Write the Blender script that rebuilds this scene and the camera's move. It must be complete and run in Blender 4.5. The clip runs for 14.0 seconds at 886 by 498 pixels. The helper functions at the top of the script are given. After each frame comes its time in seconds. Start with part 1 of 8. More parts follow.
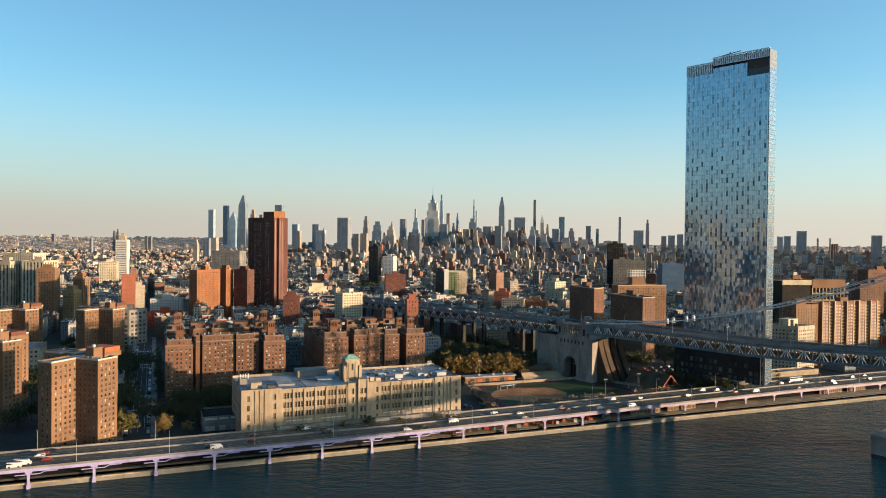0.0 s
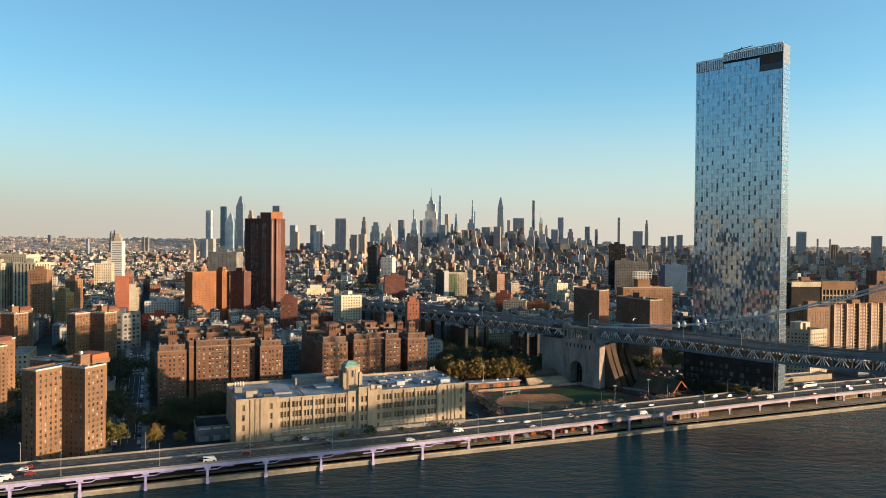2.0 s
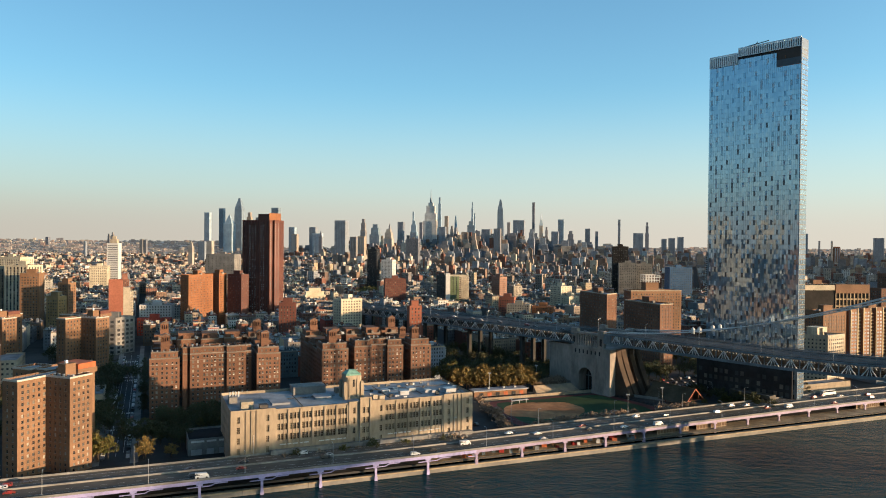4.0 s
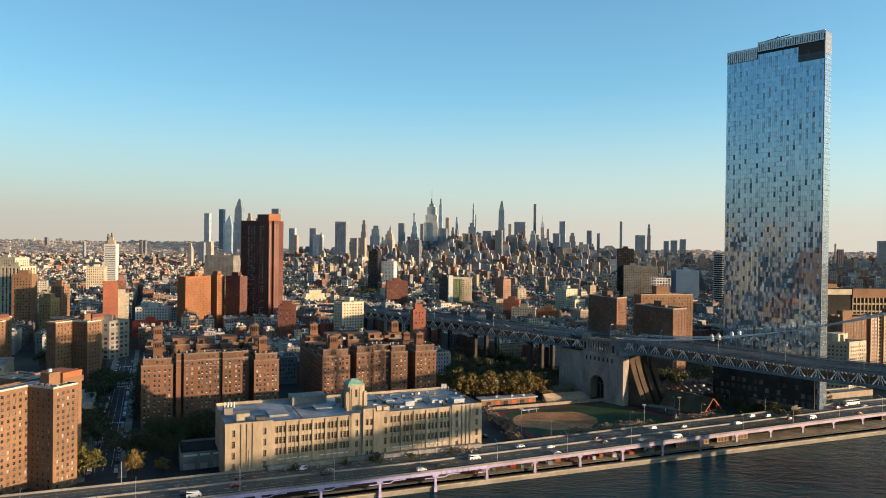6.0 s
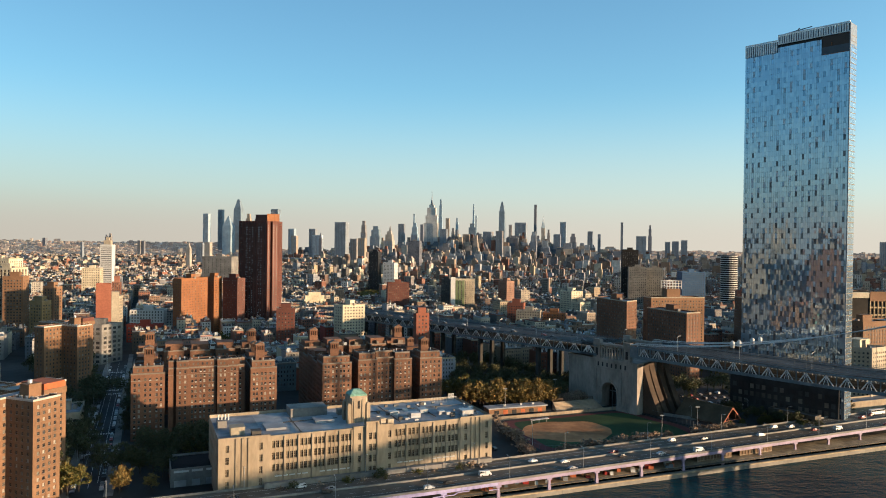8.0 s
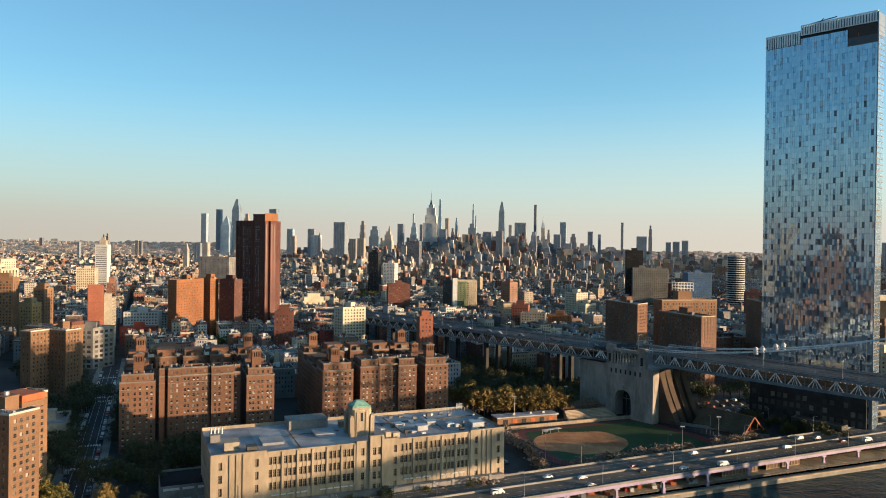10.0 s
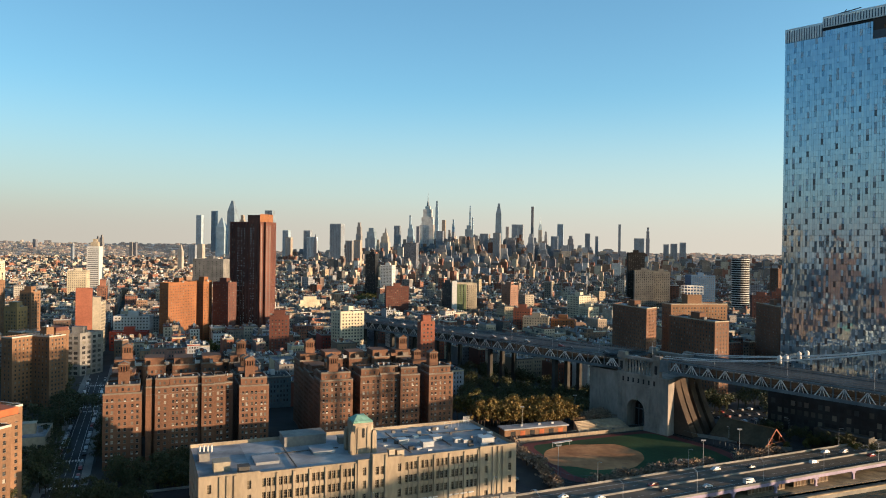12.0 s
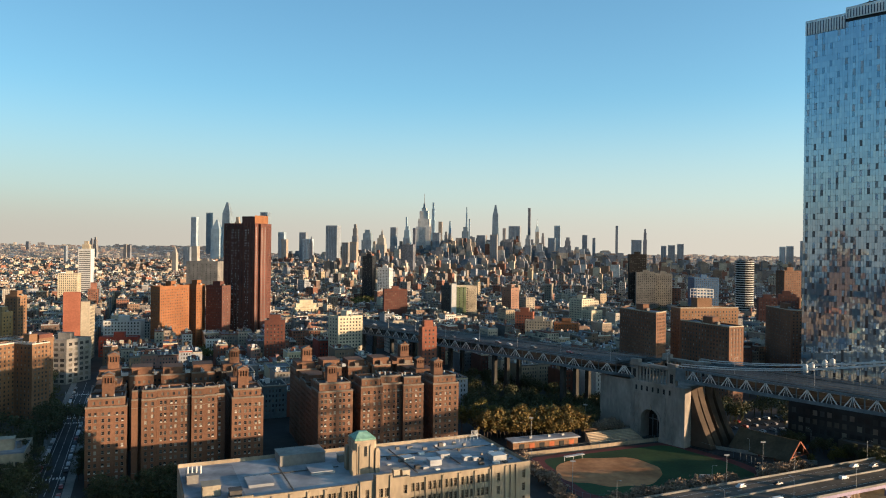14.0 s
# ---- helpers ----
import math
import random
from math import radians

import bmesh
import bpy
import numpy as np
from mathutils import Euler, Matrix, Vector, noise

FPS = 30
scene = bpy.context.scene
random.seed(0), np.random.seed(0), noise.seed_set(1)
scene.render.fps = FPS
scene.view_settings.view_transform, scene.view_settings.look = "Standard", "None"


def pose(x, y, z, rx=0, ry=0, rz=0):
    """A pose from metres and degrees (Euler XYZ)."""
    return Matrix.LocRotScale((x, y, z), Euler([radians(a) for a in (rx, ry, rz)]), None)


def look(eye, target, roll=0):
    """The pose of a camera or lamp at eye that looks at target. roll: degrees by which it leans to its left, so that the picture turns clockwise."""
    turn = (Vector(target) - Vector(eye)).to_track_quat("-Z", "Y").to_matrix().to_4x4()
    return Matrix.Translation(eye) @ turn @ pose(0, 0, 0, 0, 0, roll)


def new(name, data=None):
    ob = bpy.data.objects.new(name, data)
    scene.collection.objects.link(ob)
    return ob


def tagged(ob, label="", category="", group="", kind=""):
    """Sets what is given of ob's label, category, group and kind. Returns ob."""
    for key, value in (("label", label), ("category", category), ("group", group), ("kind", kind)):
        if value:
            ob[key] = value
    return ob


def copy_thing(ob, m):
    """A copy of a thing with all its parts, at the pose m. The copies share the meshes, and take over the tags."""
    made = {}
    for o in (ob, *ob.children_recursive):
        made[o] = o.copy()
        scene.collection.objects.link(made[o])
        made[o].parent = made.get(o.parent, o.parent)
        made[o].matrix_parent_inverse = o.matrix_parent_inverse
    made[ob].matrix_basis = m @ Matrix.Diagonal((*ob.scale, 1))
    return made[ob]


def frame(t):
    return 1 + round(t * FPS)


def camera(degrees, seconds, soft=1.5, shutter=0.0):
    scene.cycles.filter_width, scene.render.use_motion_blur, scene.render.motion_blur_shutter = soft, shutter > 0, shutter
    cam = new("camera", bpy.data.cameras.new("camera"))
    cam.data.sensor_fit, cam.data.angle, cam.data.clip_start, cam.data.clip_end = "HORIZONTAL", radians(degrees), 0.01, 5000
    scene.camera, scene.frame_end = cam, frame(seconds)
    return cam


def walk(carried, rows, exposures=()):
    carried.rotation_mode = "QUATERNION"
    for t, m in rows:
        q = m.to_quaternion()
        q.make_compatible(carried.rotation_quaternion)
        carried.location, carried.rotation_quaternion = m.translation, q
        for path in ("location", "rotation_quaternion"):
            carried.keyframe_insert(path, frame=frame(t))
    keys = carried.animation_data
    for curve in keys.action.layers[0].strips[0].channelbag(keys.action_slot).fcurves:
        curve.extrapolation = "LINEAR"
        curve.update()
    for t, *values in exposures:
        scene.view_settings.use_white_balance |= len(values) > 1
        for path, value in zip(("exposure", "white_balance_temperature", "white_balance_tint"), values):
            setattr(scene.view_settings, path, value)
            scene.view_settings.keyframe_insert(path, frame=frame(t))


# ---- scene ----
cam = camera(63.70, 14.0, soft=1.0)
PATH = [
    (0.0, pose(0.00, 0.00, 116.00, 89.171, -0.570, 0.001)),
    (0.5, pose(-0.73, 4.34, 116.09, 89.162, -0.564, -0.029)),
    (1.0, pose(-1.55, 8.71, 116.17, 89.157, -0.546, -0.065)),
    (1.5, pose(-2.44, 13.15, 116.23, 89.165, -0.526, -0.130)),
    (2.0, pose(-3.36, 17.70, 116.24, 89.237, -0.525, -0.163)),
    (2.5, pose(-4.24, 22.45, 116.21, 89.295, -0.495, -0.208)),
    (3.0, pose(-5.15, 27.53, 116.21, 89.329, -0.499, -0.220)),
    (5.5, pose(-10.16, 54.53, 116.35, 89.509, -0.638, -0.232)),
    (6.0, pose(-11.15, 59.94, 116.38, 89.528, -0.690, -0.218)),
    (6.5, pose(-12.13, 65.38, 116.43, 89.560, -0.699, -0.221)),
    (7.0, pose(-13.14, 70.92, 116.54, 89.574, -0.729, -0.241)),
    (7.5, pose(-14.21, 76.51, 116.68, 89.575, -0.729, -0.255)),
    (8.0, pose(-15.33, 82.15, 116.79, 89.586, -0.743, -0.266)),
    (10.5, pose(-21.19, 110.83, 117.09, 89.607, -0.797, -0.404)),
    (11.0, pose(-22.39, 116.63, 117.16, 89.627, -0.815, -0.455)),
    (11.5, pose(-23.63, 122.45, 117.16, 89.676, -0.819, -0.577)),
    (12.0, pose(-24.81, 128.23, 117.11, 89.751, -0.816, -0.699)),
    (12.5, pose(-25.98, 133.96, 117.13, 89.800, -0.847, -0.804)),
    (13.0, pose(-27.17, 139.60, 117.23, 89.821, -0.824, -0.936)),
    (13.5, pose(-28.34, 145.18, 117.34, 89.847, -0.769, -0.975)),
    (14.0, pose(-29.49, 150.72, 117.39, 89.894, -0.744, -1.038)),
]
walk(cam, PATH, [(0.0, 1.16, 6180, 10), (14.0, 1.16, 6180, 10)])

# ---- world, sun, exposure ----
SUN_BEARING, SUN_HEIGHT = 110.5, 5.7
world = bpy.data.worlds.new("sky")
scene.world = world
world.use_nodes = True
wt = world.node_tree
sky_node = wt.nodes.new("ShaderNodeTexSky")
sky_node.sky_type = "NISHITA"
sky_node.sun_disc = False
sky_node.sun_elevation = radians(SUN_HEIGHT)
sky_node.sun_rotation = radians(SUN_BEARING)
sky_node.altitude = 100
sky_node.air_density, sky_node.dust_density, sky_node.ozone_density = 0.85, 1.3, 1.8
wt.nodes["Background"].inputs["Strength"].default_value = 0.15
# ground haze: the clear sky pales into cream towards the horizon
where = wt.nodes.new("ShaderNodeTexCoord")
split = wt.nodes.new("ShaderNodeSeparateXYZ")
low = wt.nodes.new("ShaderNodeMapRange")
low.interpolation_type = "SMOOTHSTEP"
low.inputs["From Min"].default_value, low.inputs["From Max"].default_value = -0.02, 0.22
low.inputs["To Min"].default_value, low.inputs["To Max"].default_value = 0.86, 0.0
haze = wt.nodes.new("ShaderNodeMix")
haze.data_type = "RGBA"
haze.inputs["B"].default_value = (2.12, 2.06, 1.92, 1)
clear = wt.nodes.new("ShaderNodeMix")
clear.data_type, clear.blend_type = "RGBA", "MULTIPLY"
clear.inputs["Factor"].default_value = 1.0
clear.inputs["B"].default_value = (0.82, 1.06, 1.05, 1)
wt.links.new(where.outputs["Generated"], split.inputs[0])
wt.links.new(split.outputs["Z"], low.inputs["Value"])
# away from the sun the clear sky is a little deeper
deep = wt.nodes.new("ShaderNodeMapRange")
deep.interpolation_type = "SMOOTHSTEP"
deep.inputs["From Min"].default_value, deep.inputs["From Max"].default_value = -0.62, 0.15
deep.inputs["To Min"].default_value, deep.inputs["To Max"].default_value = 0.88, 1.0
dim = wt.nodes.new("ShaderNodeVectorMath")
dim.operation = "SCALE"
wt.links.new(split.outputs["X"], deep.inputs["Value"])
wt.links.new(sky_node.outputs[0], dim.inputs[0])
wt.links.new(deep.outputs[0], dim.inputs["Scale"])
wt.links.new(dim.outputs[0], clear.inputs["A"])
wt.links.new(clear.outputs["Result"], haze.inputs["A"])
wt.links.new(low.outputs[0], haze.inputs["Factor"])
# and the whole low sky glows a little more on the sun's side
side_glow = wt.nodes.new("ShaderNodeMapRange")
side_glow.interpolation_type = "SMOOTHSTEP"
side_glow.inputs["From Min"].default_value, side_glow.inputs["From Max"].default_value = -0.75, 0.75
side_glow.inputs["To Min"].default_value, side_glow.inputs["To Max"].default_value = 0.87, 1.12
lift = wt.nodes.new("ShaderNodeVectorMath")
lift.operation = "SCALE"
wt.links.new(split.outputs["X"], side_glow.inputs["Value"])
# a thin tan layer of smoke lies on the horizon
smoke_z = wt.nodes.new("ShaderNodeMapRange")
smoke_z.interpolation_type = "SMOOTHSTEP"
smoke_z.inputs["From Min"].default_value, smoke_z.inputs["From Max"].default_value = -0.005, 0.075
smoke_z.inputs["To Min"].default_value, smoke_z.inputs["To Max"].default_value = 0.75, 0.0
smoke = wt.nodes.new("ShaderNodeMix")
smoke.data_type = "RGBA"
smoke.inputs["B"].default_value = (2.08, 1.82, 1.42, 1)
wt.links.new(split.outputs["Z"], smoke_z.inputs["Value"])
wt.links.new(smoke_z.outputs[0], smoke.inputs["Factor"])
wt.links.new(haze.outputs["Result"], smoke.inputs["A"])
wt.links.new(smoke.outputs["Result"], lift.inputs[0])
wt.links.new(side_glow.outputs[0], lift.inputs["Scale"])
wt.links.new(lift.outputs[0], wt.nodes["Background"].inputs["Color"])
sun = new("sun", bpy.data.lights.new("sun", "SUN"))
sun.data.energy, sun.data.angle, sun.data.color = 4.8, radians(0.6), (1.0, 0.68, 0.40)
sb, sh = radians(SUN_BEARING), radians(SUN_HEIGHT)
sun_way = Vector((math.sin(sb) * math.cos(sh), math.cos(sb) * math.cos(sh), math.sin(sh)))
sun.matrix_world = look(sun_way * 900 + Vector((0, 500, 0)), (0, 500, 0))

rng = random.Random(11)


# ---- materials ----
BASE_DIM = 0.76  # dims every non-metal base colour, which deepens the shade by colour


def surface(name, colours, rough=0.85, metal=0.0, grain=0.35, stain=0.05, amount=0.25, bump=0.15, pick="", spec=0.3, stretch=(1, 1, 1)):
    """Base colour from one colour, or from a palette picked by object or by island; broken up by fine grain and broad stains."""
    colours = [tuple(v * BASE_DIM for v in c) for c in colours] if metal < 0.5 else colours
    m = bpy.data.materials.new(name)
    m.use_nodes = True
    t = m.node_tree
    b = t.nodes["Principled BSDF"]
    b.inputs["Roughness"].default_value, b.inputs["Metallic"].default_value = rough, metal
    b.inputs["Specular IOR Level"].default_value = spec
    place = t.nodes.new("ShaderNodeTexCoord")
    turn = t.nodes.new("ShaderNodeMapping")
    turn.inputs["Scale"].default_value = stretch
    t.links.new(place.outputs["Object"], turn.inputs[0])
    fine, broad = t.nodes.new("ShaderNodeTexNoise"), t.nodes.new("ShaderNodeTexNoise")
    fine.inputs["Scale"].default_value, broad.inputs["Scale"].default_value = grain, stain
    fine.inputs["Detail"].default_value, broad.inputs["Detail"].default_value = 6, 4
    for n in (fine, broad):
        t.links.new(turn.outputs[0], n.inputs["Vector"])
    if len(colours) > 1:
        ramp = t.nodes.new("ShaderNodeValToRGB")
        ramp.color_ramp.interpolation = "CONSTANT"
        el = ramp.color_ramp.elements
        while len(el) < len(colours):
            el.new(0.5)
        for i, c in enumerate(colours):
            el[i].position = i / len(colours)
            el[i].color = (*c, 1)
        if pick == "object":
            src = t.nodes.new("ShaderNodeObjectInfo").outputs["Random"]
        elif pick == "island":
            src = t.nodes.new("ShaderNodeNewGeometry").outputs["Random Per Island"]
        else:
            src = broad.outputs["Fac"]
            ramp.color_ramp.interpolation = "LINEAR"
            for i in range(len(colours)):
                el[i].position = 0.35 + 0.3 * i / (len(colours) - 1)
        t.links.new(src, ramp.inputs[0])
        base = ramp.outputs[0]
    else:
        rgb = t.nodes.new("ShaderNodeRGB")
        rgb.outputs[0].default_value = (*colours[0], 1)
        base = rgb.outputs[0]
    add = t.nodes.new("ShaderNodeMath")
    add.operation = "ADD"
    t.links.new(fine.outputs["Fac"], add.inputs[0])
    t.links.new(broad.outputs["Fac"], add.inputs[1])
    rng_map = t.nodes.new("ShaderNodeMapRange")
    rng_map.inputs["From Min"].default_value, rng_map.inputs["From Max"].default_value = 0.65, 1.35
    rng_map.inputs["To Min"].default_value, rng_map.inputs["To Max"].default_value = 1 - amount, 1 + amount
    t.links.new(add.outputs[0], rng_map.inputs["Value"])
    mul = t.nodes.new("ShaderNodeVectorMath")
    mul.operation = "SCALE"
    t.links.new(base, mul.inputs[0])
    t.links.new(rng_map.outputs[0], mul.inputs["Scale"])
    t.links.new(mul.outputs[0], b.inputs["Base Color"])
    if bump:
        bm_node = t.nodes.new("ShaderNodeBump")
        bm_node.inputs["Strength"].default_value, bm_node.inputs["Distance"].default_value = bump, 0.3
        t.links.new(fine.outputs["Fac"], bm_node.inputs["Height"])
        t.links.new(bm_node.outputs[0], b.inputs["Normal"])
    return m


def glazing(name, pick, dark=(0.028, 0.028, 0.03), blind=(0.4, 0.36, 0.3), share=0.22, rough=0.12):
    """Window glass: mostly dark and glossy; a share has a pale blind behind it."""
    m = surface(name, [dark, (0.05, 0.05, 0.05), dark, (0.1, 0.092, 0.08), dark, blind, (0.07, 0.075, 0.08), dark, (0.2, 0.18, 0.15)] if share > 0.15 else [dark], rough, pick=pick, bump=0.0, amount=0.3, spec=0.6 if rough < 0.2 else 0.25)
    return m


BRICK = surface("brown_brick", [(0.16, 0.079, 0.047), (0.209, 0.104, 0.062)], grain=0.9, stain=0.03)
BRICK_SMITH = surface("orange_brown_brick", [(0.205, 0.113, 0.062), (0.252, 0.14, 0.078)], grain=0.9, stain=0.04)
BRICK_DARK = surface("dark_red_brick", [(0.115, 0.05, 0.04), (0.145, 0.063, 0.047)], grain=0.7, stain=0.02)
BRICK_ORANGE = surface("orange_brick", [(0.265, 0.108, 0.046), (0.31, 0.13, 0.056)], grain=0.7, stain=0.03)
BRICK_TERRA = surface("terracotta_brick", [(0.29, 0.098, 0.058), (0.34, 0.125, 0.075)], grain=0.7, stain=0.04)
BRICK_RED = surface("red_brick", [(0.138, 0.052, 0.037), (0.165, 0.064, 0.045)], grain=0.7, stain=0.03)
LIMESTONE = surface("buff_limestone", [(0.325, 0.255, 0.175), (0.4, 0.318, 0.225)], grain=0.6, stain=0.06, stretch=(1, 1, 0.35))
CREAM = surface("cream_masonry", [(0.4, 0.34, 0.25), (0.47, 0.4, 0.3)], grain=0.6, stain=0.05)
CREAM_BRIGHT = surface("bright_cream_masonry", [(0.56, 0.48, 0.34), (0.64, 0.55, 0.4)], grain=0.6, stain=0.05)
GREY_STONE = surface("grey_masonry", [(0.2, 0.185, 0.16), (0.26, 0.24, 0.205)], grain=0.5, stain=0.05)
ANCHOR_STONE = surface("weathered_granite", [(0.24, 0.21, 0.18), (0.38, 0.33, 0.285)], grain=0.6, stain=0.08, stretch=(1, 1, 0.4))
CONCRETE = surface("concrete", [(0.2, 0.19, 0.175), (0.27, 0.25, 0.225)], grain=0.7, stain=0.08)
ASPHALT = surface("asphalt", [(0.035, 0.036, 0.039), (0.055, 0.054, 0.054)], grain=0.5, stain=0.04, amount=0.3)
DECK = surface("worn_roadway", [(0.084, 0.072, 0.058), (0.12, 0.103, 0.084)], grain=0.3, stain=0.05, amount=0.3)
GROUND = surface("city_ground", [(0.025, 0.026, 0.025), (0.05, 0.048, 0.043)], grain=0.15, stain=0.02, amount=0.4)
ROOF = surface("silver_roof", [(0.2, 0.21, 0.23), (0.32, 0.33, 0.35)], grain=0.3, stain=0.08, amount=0.3)
ROOF_WHITE = surface("pale_roof_membrane", [(0.28, 0.29, 0.31), (0.4, 0.41, 0.42)], grain=0.3, stain=0.08, amount=0.2)
ROOF_TAR = surface("tar_roof", [(0.07, 0.065, 0.06), (0.13, 0.12, 0.11)], grain=0.3, stain=0.1, amount=0.3)
PALETTE = [(0.2, 0.085, 0.055), (0.34, 0.28, 0.2), (0.14, 0.06, 0.045), (0.46, 0.41, 0.32), (0.24, 0.17, 0.12), (0.29, 0.1, 0.06),
           (0.1, 0.095, 0.095), (0.58, 0.55, 0.49), (0.21, 0.13, 0.085), (0.36, 0.25, 0.15), (0.2, 0.21, 0.22), (0.17, 0.07, 0.045),
           (0.3, 0.17, 0.14), (0.15, 0.19, 0.2), (0.3, 0.07, 0.05), (0.56, 0.46, 0.3), (0.66, 0.62, 0.56), (0.27, 0.11, 0.07), (0.5, 0.47, 0.43), (0.34, 0.36, 0.39), (0.6, 0.57, 0.52), (0.28, 0.26, 0.24)]
FAR_PALETTE = [(0.3, 0.225, 0.165), (0.4, 0.34, 0.265), (0.19, 0.17, 0.16), (0.46, 0.42, 0.36), (0.27, 0.17, 0.115), (0.17, 0.165, 0.17), (0.5, 0.43, 0.32), (0.12, 0.11, 0.105),
               (0.33, 0.26, 0.2), (0.27, 0.12, 0.08), (0.29, 0.3, 0.32), (0.42, 0.33, 0.22), (0.2, 0.09, 0.06), (0.23, 0.24, 0.26), (0.22, 0.145, 0.1), (0.6, 0.57, 0.52), (0.15, 0.1, 0.08), (0.25, 0.2, 0.16)]
TENEMENT = surface("tenement_front", PALETTE, grain=0.6, stain=0.08, pick="object")
TENEMENT_FAR = surface("city_front", FAR_PALETTE, grain=0.5, stain=0.08, amount=0.4, pick="island")
ROOFS = [(0.2, 0.21, 0.23), (0.05, 0.048, 0.047), (0.36, 0.37, 0.39), (0.1, 0.097, 0.1), (0.26, 0.26, 0.28), (0.075, 0.06, 0.055), (0.14, 0.14, 0.15), (0.16, 0.06, 0.045)]
ROOF_MIX = surface("tenement_roof", [(r * 0.72, g * 0.72, b * 0.72) for r, g, b in ROOFS], grain=0.3, stain=0.1, pick="object")
ROOF_FAR = surface("city_roof", ROOFS, grain=0.2, stain=0.05, pick="island")
GLASS = glazing("window_glass", "object")
GLASS_FAR = glazing("far_window_glass", "island", blind=(0.16, 0.14, 0.12), rough=0.4)
BROWN_GLASS = surface("brown_tinted_window_glass", [(0.1, 0.068, 0.042), (0.14, 0.1, 0.065), (0.05, 0.042, 0.036), (0.2, 0.155, 0.1), (0.08, 0.06, 0.042)], 0.25, pick="object", bump=0, amount=0.3, spec=0.5)
FRAME_TAN = surface("tan_window_frame", [(0.3, 0.24, 0.17)], 0.6, bump=0)
DARK = surface("dark_opening", [(0.012, 0.012, 0.013)], 0.6, amount=0.3, bump=0)
FRAME_PALE = surface("pale_window_frame", [(0.2, 0.175, 0.15)], 0.6, bump=0)
STEEL = surface("bridge_blue_grey_steel", [(0.11, 0.14, 0.16), (0.155, 0.19, 0.21)], 0.55, 0.0, grain=0.6, stain=0.1)
STEEL_PALE = surface("pale_truss_paint", [(0.6, 0.6, 0.6), (0.7, 0.69, 0.67)], 0.55, 0.0, grain=0.6, stain=0.1)
LAVENDER = surface("lavender_steel_paint", [(0.36, 0.33, 0.56), (0.44, 0.4, 0.65)], 0.5, grain=0.5, stain=0.1, amount=0.2)
PINK = surface("pinkish_steel_paint", [(0.3, 0.245, 0.36), (0.37, 0.3, 0.43)], 0.5, grain=0.5, stain=0.1, amount=0.2)
WHITE = surface("white_paint", [(0.62, 0.61, 0.58)], 0.6, amount=0.15, bump=0.05)
GALV = surface("galvanised_metal", [(0.38, 0.39, 0.4)], 0.4, 0.6, bump=0.05)
COPPER = surface("green_copper", [(0.16, 0.34, 0.26), (0.24, 0.42, 0.33)], 0.6, grain=0.8, stain=0.2)
GRASS = surface("turf", [(0.022, 0.06, 0.02), (0.038, 0.085, 0.026)], grain=0.5, stain=0.04, amount=0.3)
CLAY = surface("infield_clay", [(0.4, 0.17, 0.065), (0.54, 0.26, 0.11)], grain=0.25, stain=0.06, amount=0.35)
TRACK = surface("red_running_track", [(0.13, 0.034, 0.032), (0.17, 0.048, 0.042)], grain=0.4, stain=0.06)
BARK = surface("bark", [(0.09, 0.065, 0.045)], grain=3)
LEAF_GREEN = surface("green_leaves", [(0.042, 0.056, 0.022), (0.056, 0.066, 0.025), (0.08, 0.08, 0.028), (0.096, 0.08, 0.032)], 0.6, pick="island", bump=0)
LEAF_GOLD = surface("golden_leaves", [(0.24, 0.165, 0.042), (0.29, 0.185, 0.046), (0.15, 0.12, 0.036), (0.21, 0.13, 0.038)], 0.6, pick="island", bump=0)
LEAF_OLIVE = surface("olive_leaves", [(0.1, 0.1, 0.022), (0.14, 0.12, 0.026), (0.07, 0.08, 0.02), (0.18, 0.13, 0.03)], 0.6, pick="island", bump=0)
LEAF_BROWN = surface("dry_twigs", [(0.32, 0.23, 0.16), (0.4, 0.29, 0.2), (0.25, 0.17, 0.12)], 0.8, pick="island", bump=0)
WOOD = surface("tank_wood", [(0.16, 0.10, 0.06)], grain=2)
RUBBER = surface("rubber", [(0.02, 0.02, 0.02)], 0.8, bump=0)
CAR_PAINT = surface("car_paint", [(0.7, 0.7, 0.69), (0.02, 0.02, 0.022), (0.1, 0.1, 0.105), (0.62, 0.62, 0.63), (0.035, 0.04, 0.06), (0.3, 0.3, 0.31), (0.25, 0.03, 0.025)], 0.3, pick="object", bump=0, amount=0.06, spec=0.6)
BUS_PAINT = surface("bus_paint", [(0.72, 0.72, 0.7), (0.6, 0.62, 0.65)], 0.35, bump=0, amount=0.08)
CAR_GLASS = surface("car_glass", [(0.015, 0.018, 0.022)], 0.08, bump=0, spec=0.7)
ORANGE_PAINT = surface("orange_paint", [(0.5, 0.13, 0.045)], 0.7)
RED_PAINT = surface("red_paint", [(0.4, 0.04, 0.03)], 0.6)
# skyline colours are lightened so that they carry the distance haze
FAR_STONE = surface("haze_toned_masonry", [(0.32, 0.295, 0.28), (0.4, 0.36, 0.31), (0.25, 0.24, 0.235), (0.2, 0.205, 0.225), (0.36, 0.3, 0.24), (0.18, 0.19, 0.22)], grain=0.06, stain=0.02, pick="object", bump=0)
FAR_GLASS = surface("haze_toned_blue_glass", [(0.3, 0.41, 0.49), (0.38, 0.48, 0.55), (0.21, 0.27, 0.32), (0.32, 0.41, 0.47)], 0.5, 0.0, grain=0.05, stain=0.02, pick="object", bump=0, spec=0.5)
FAR_BAND = surface("haze_toned_window_band", [(0.2, 0.225, 0.26), (0.26, 0.29, 0.325)], 0.4, pick="object", bump=0)


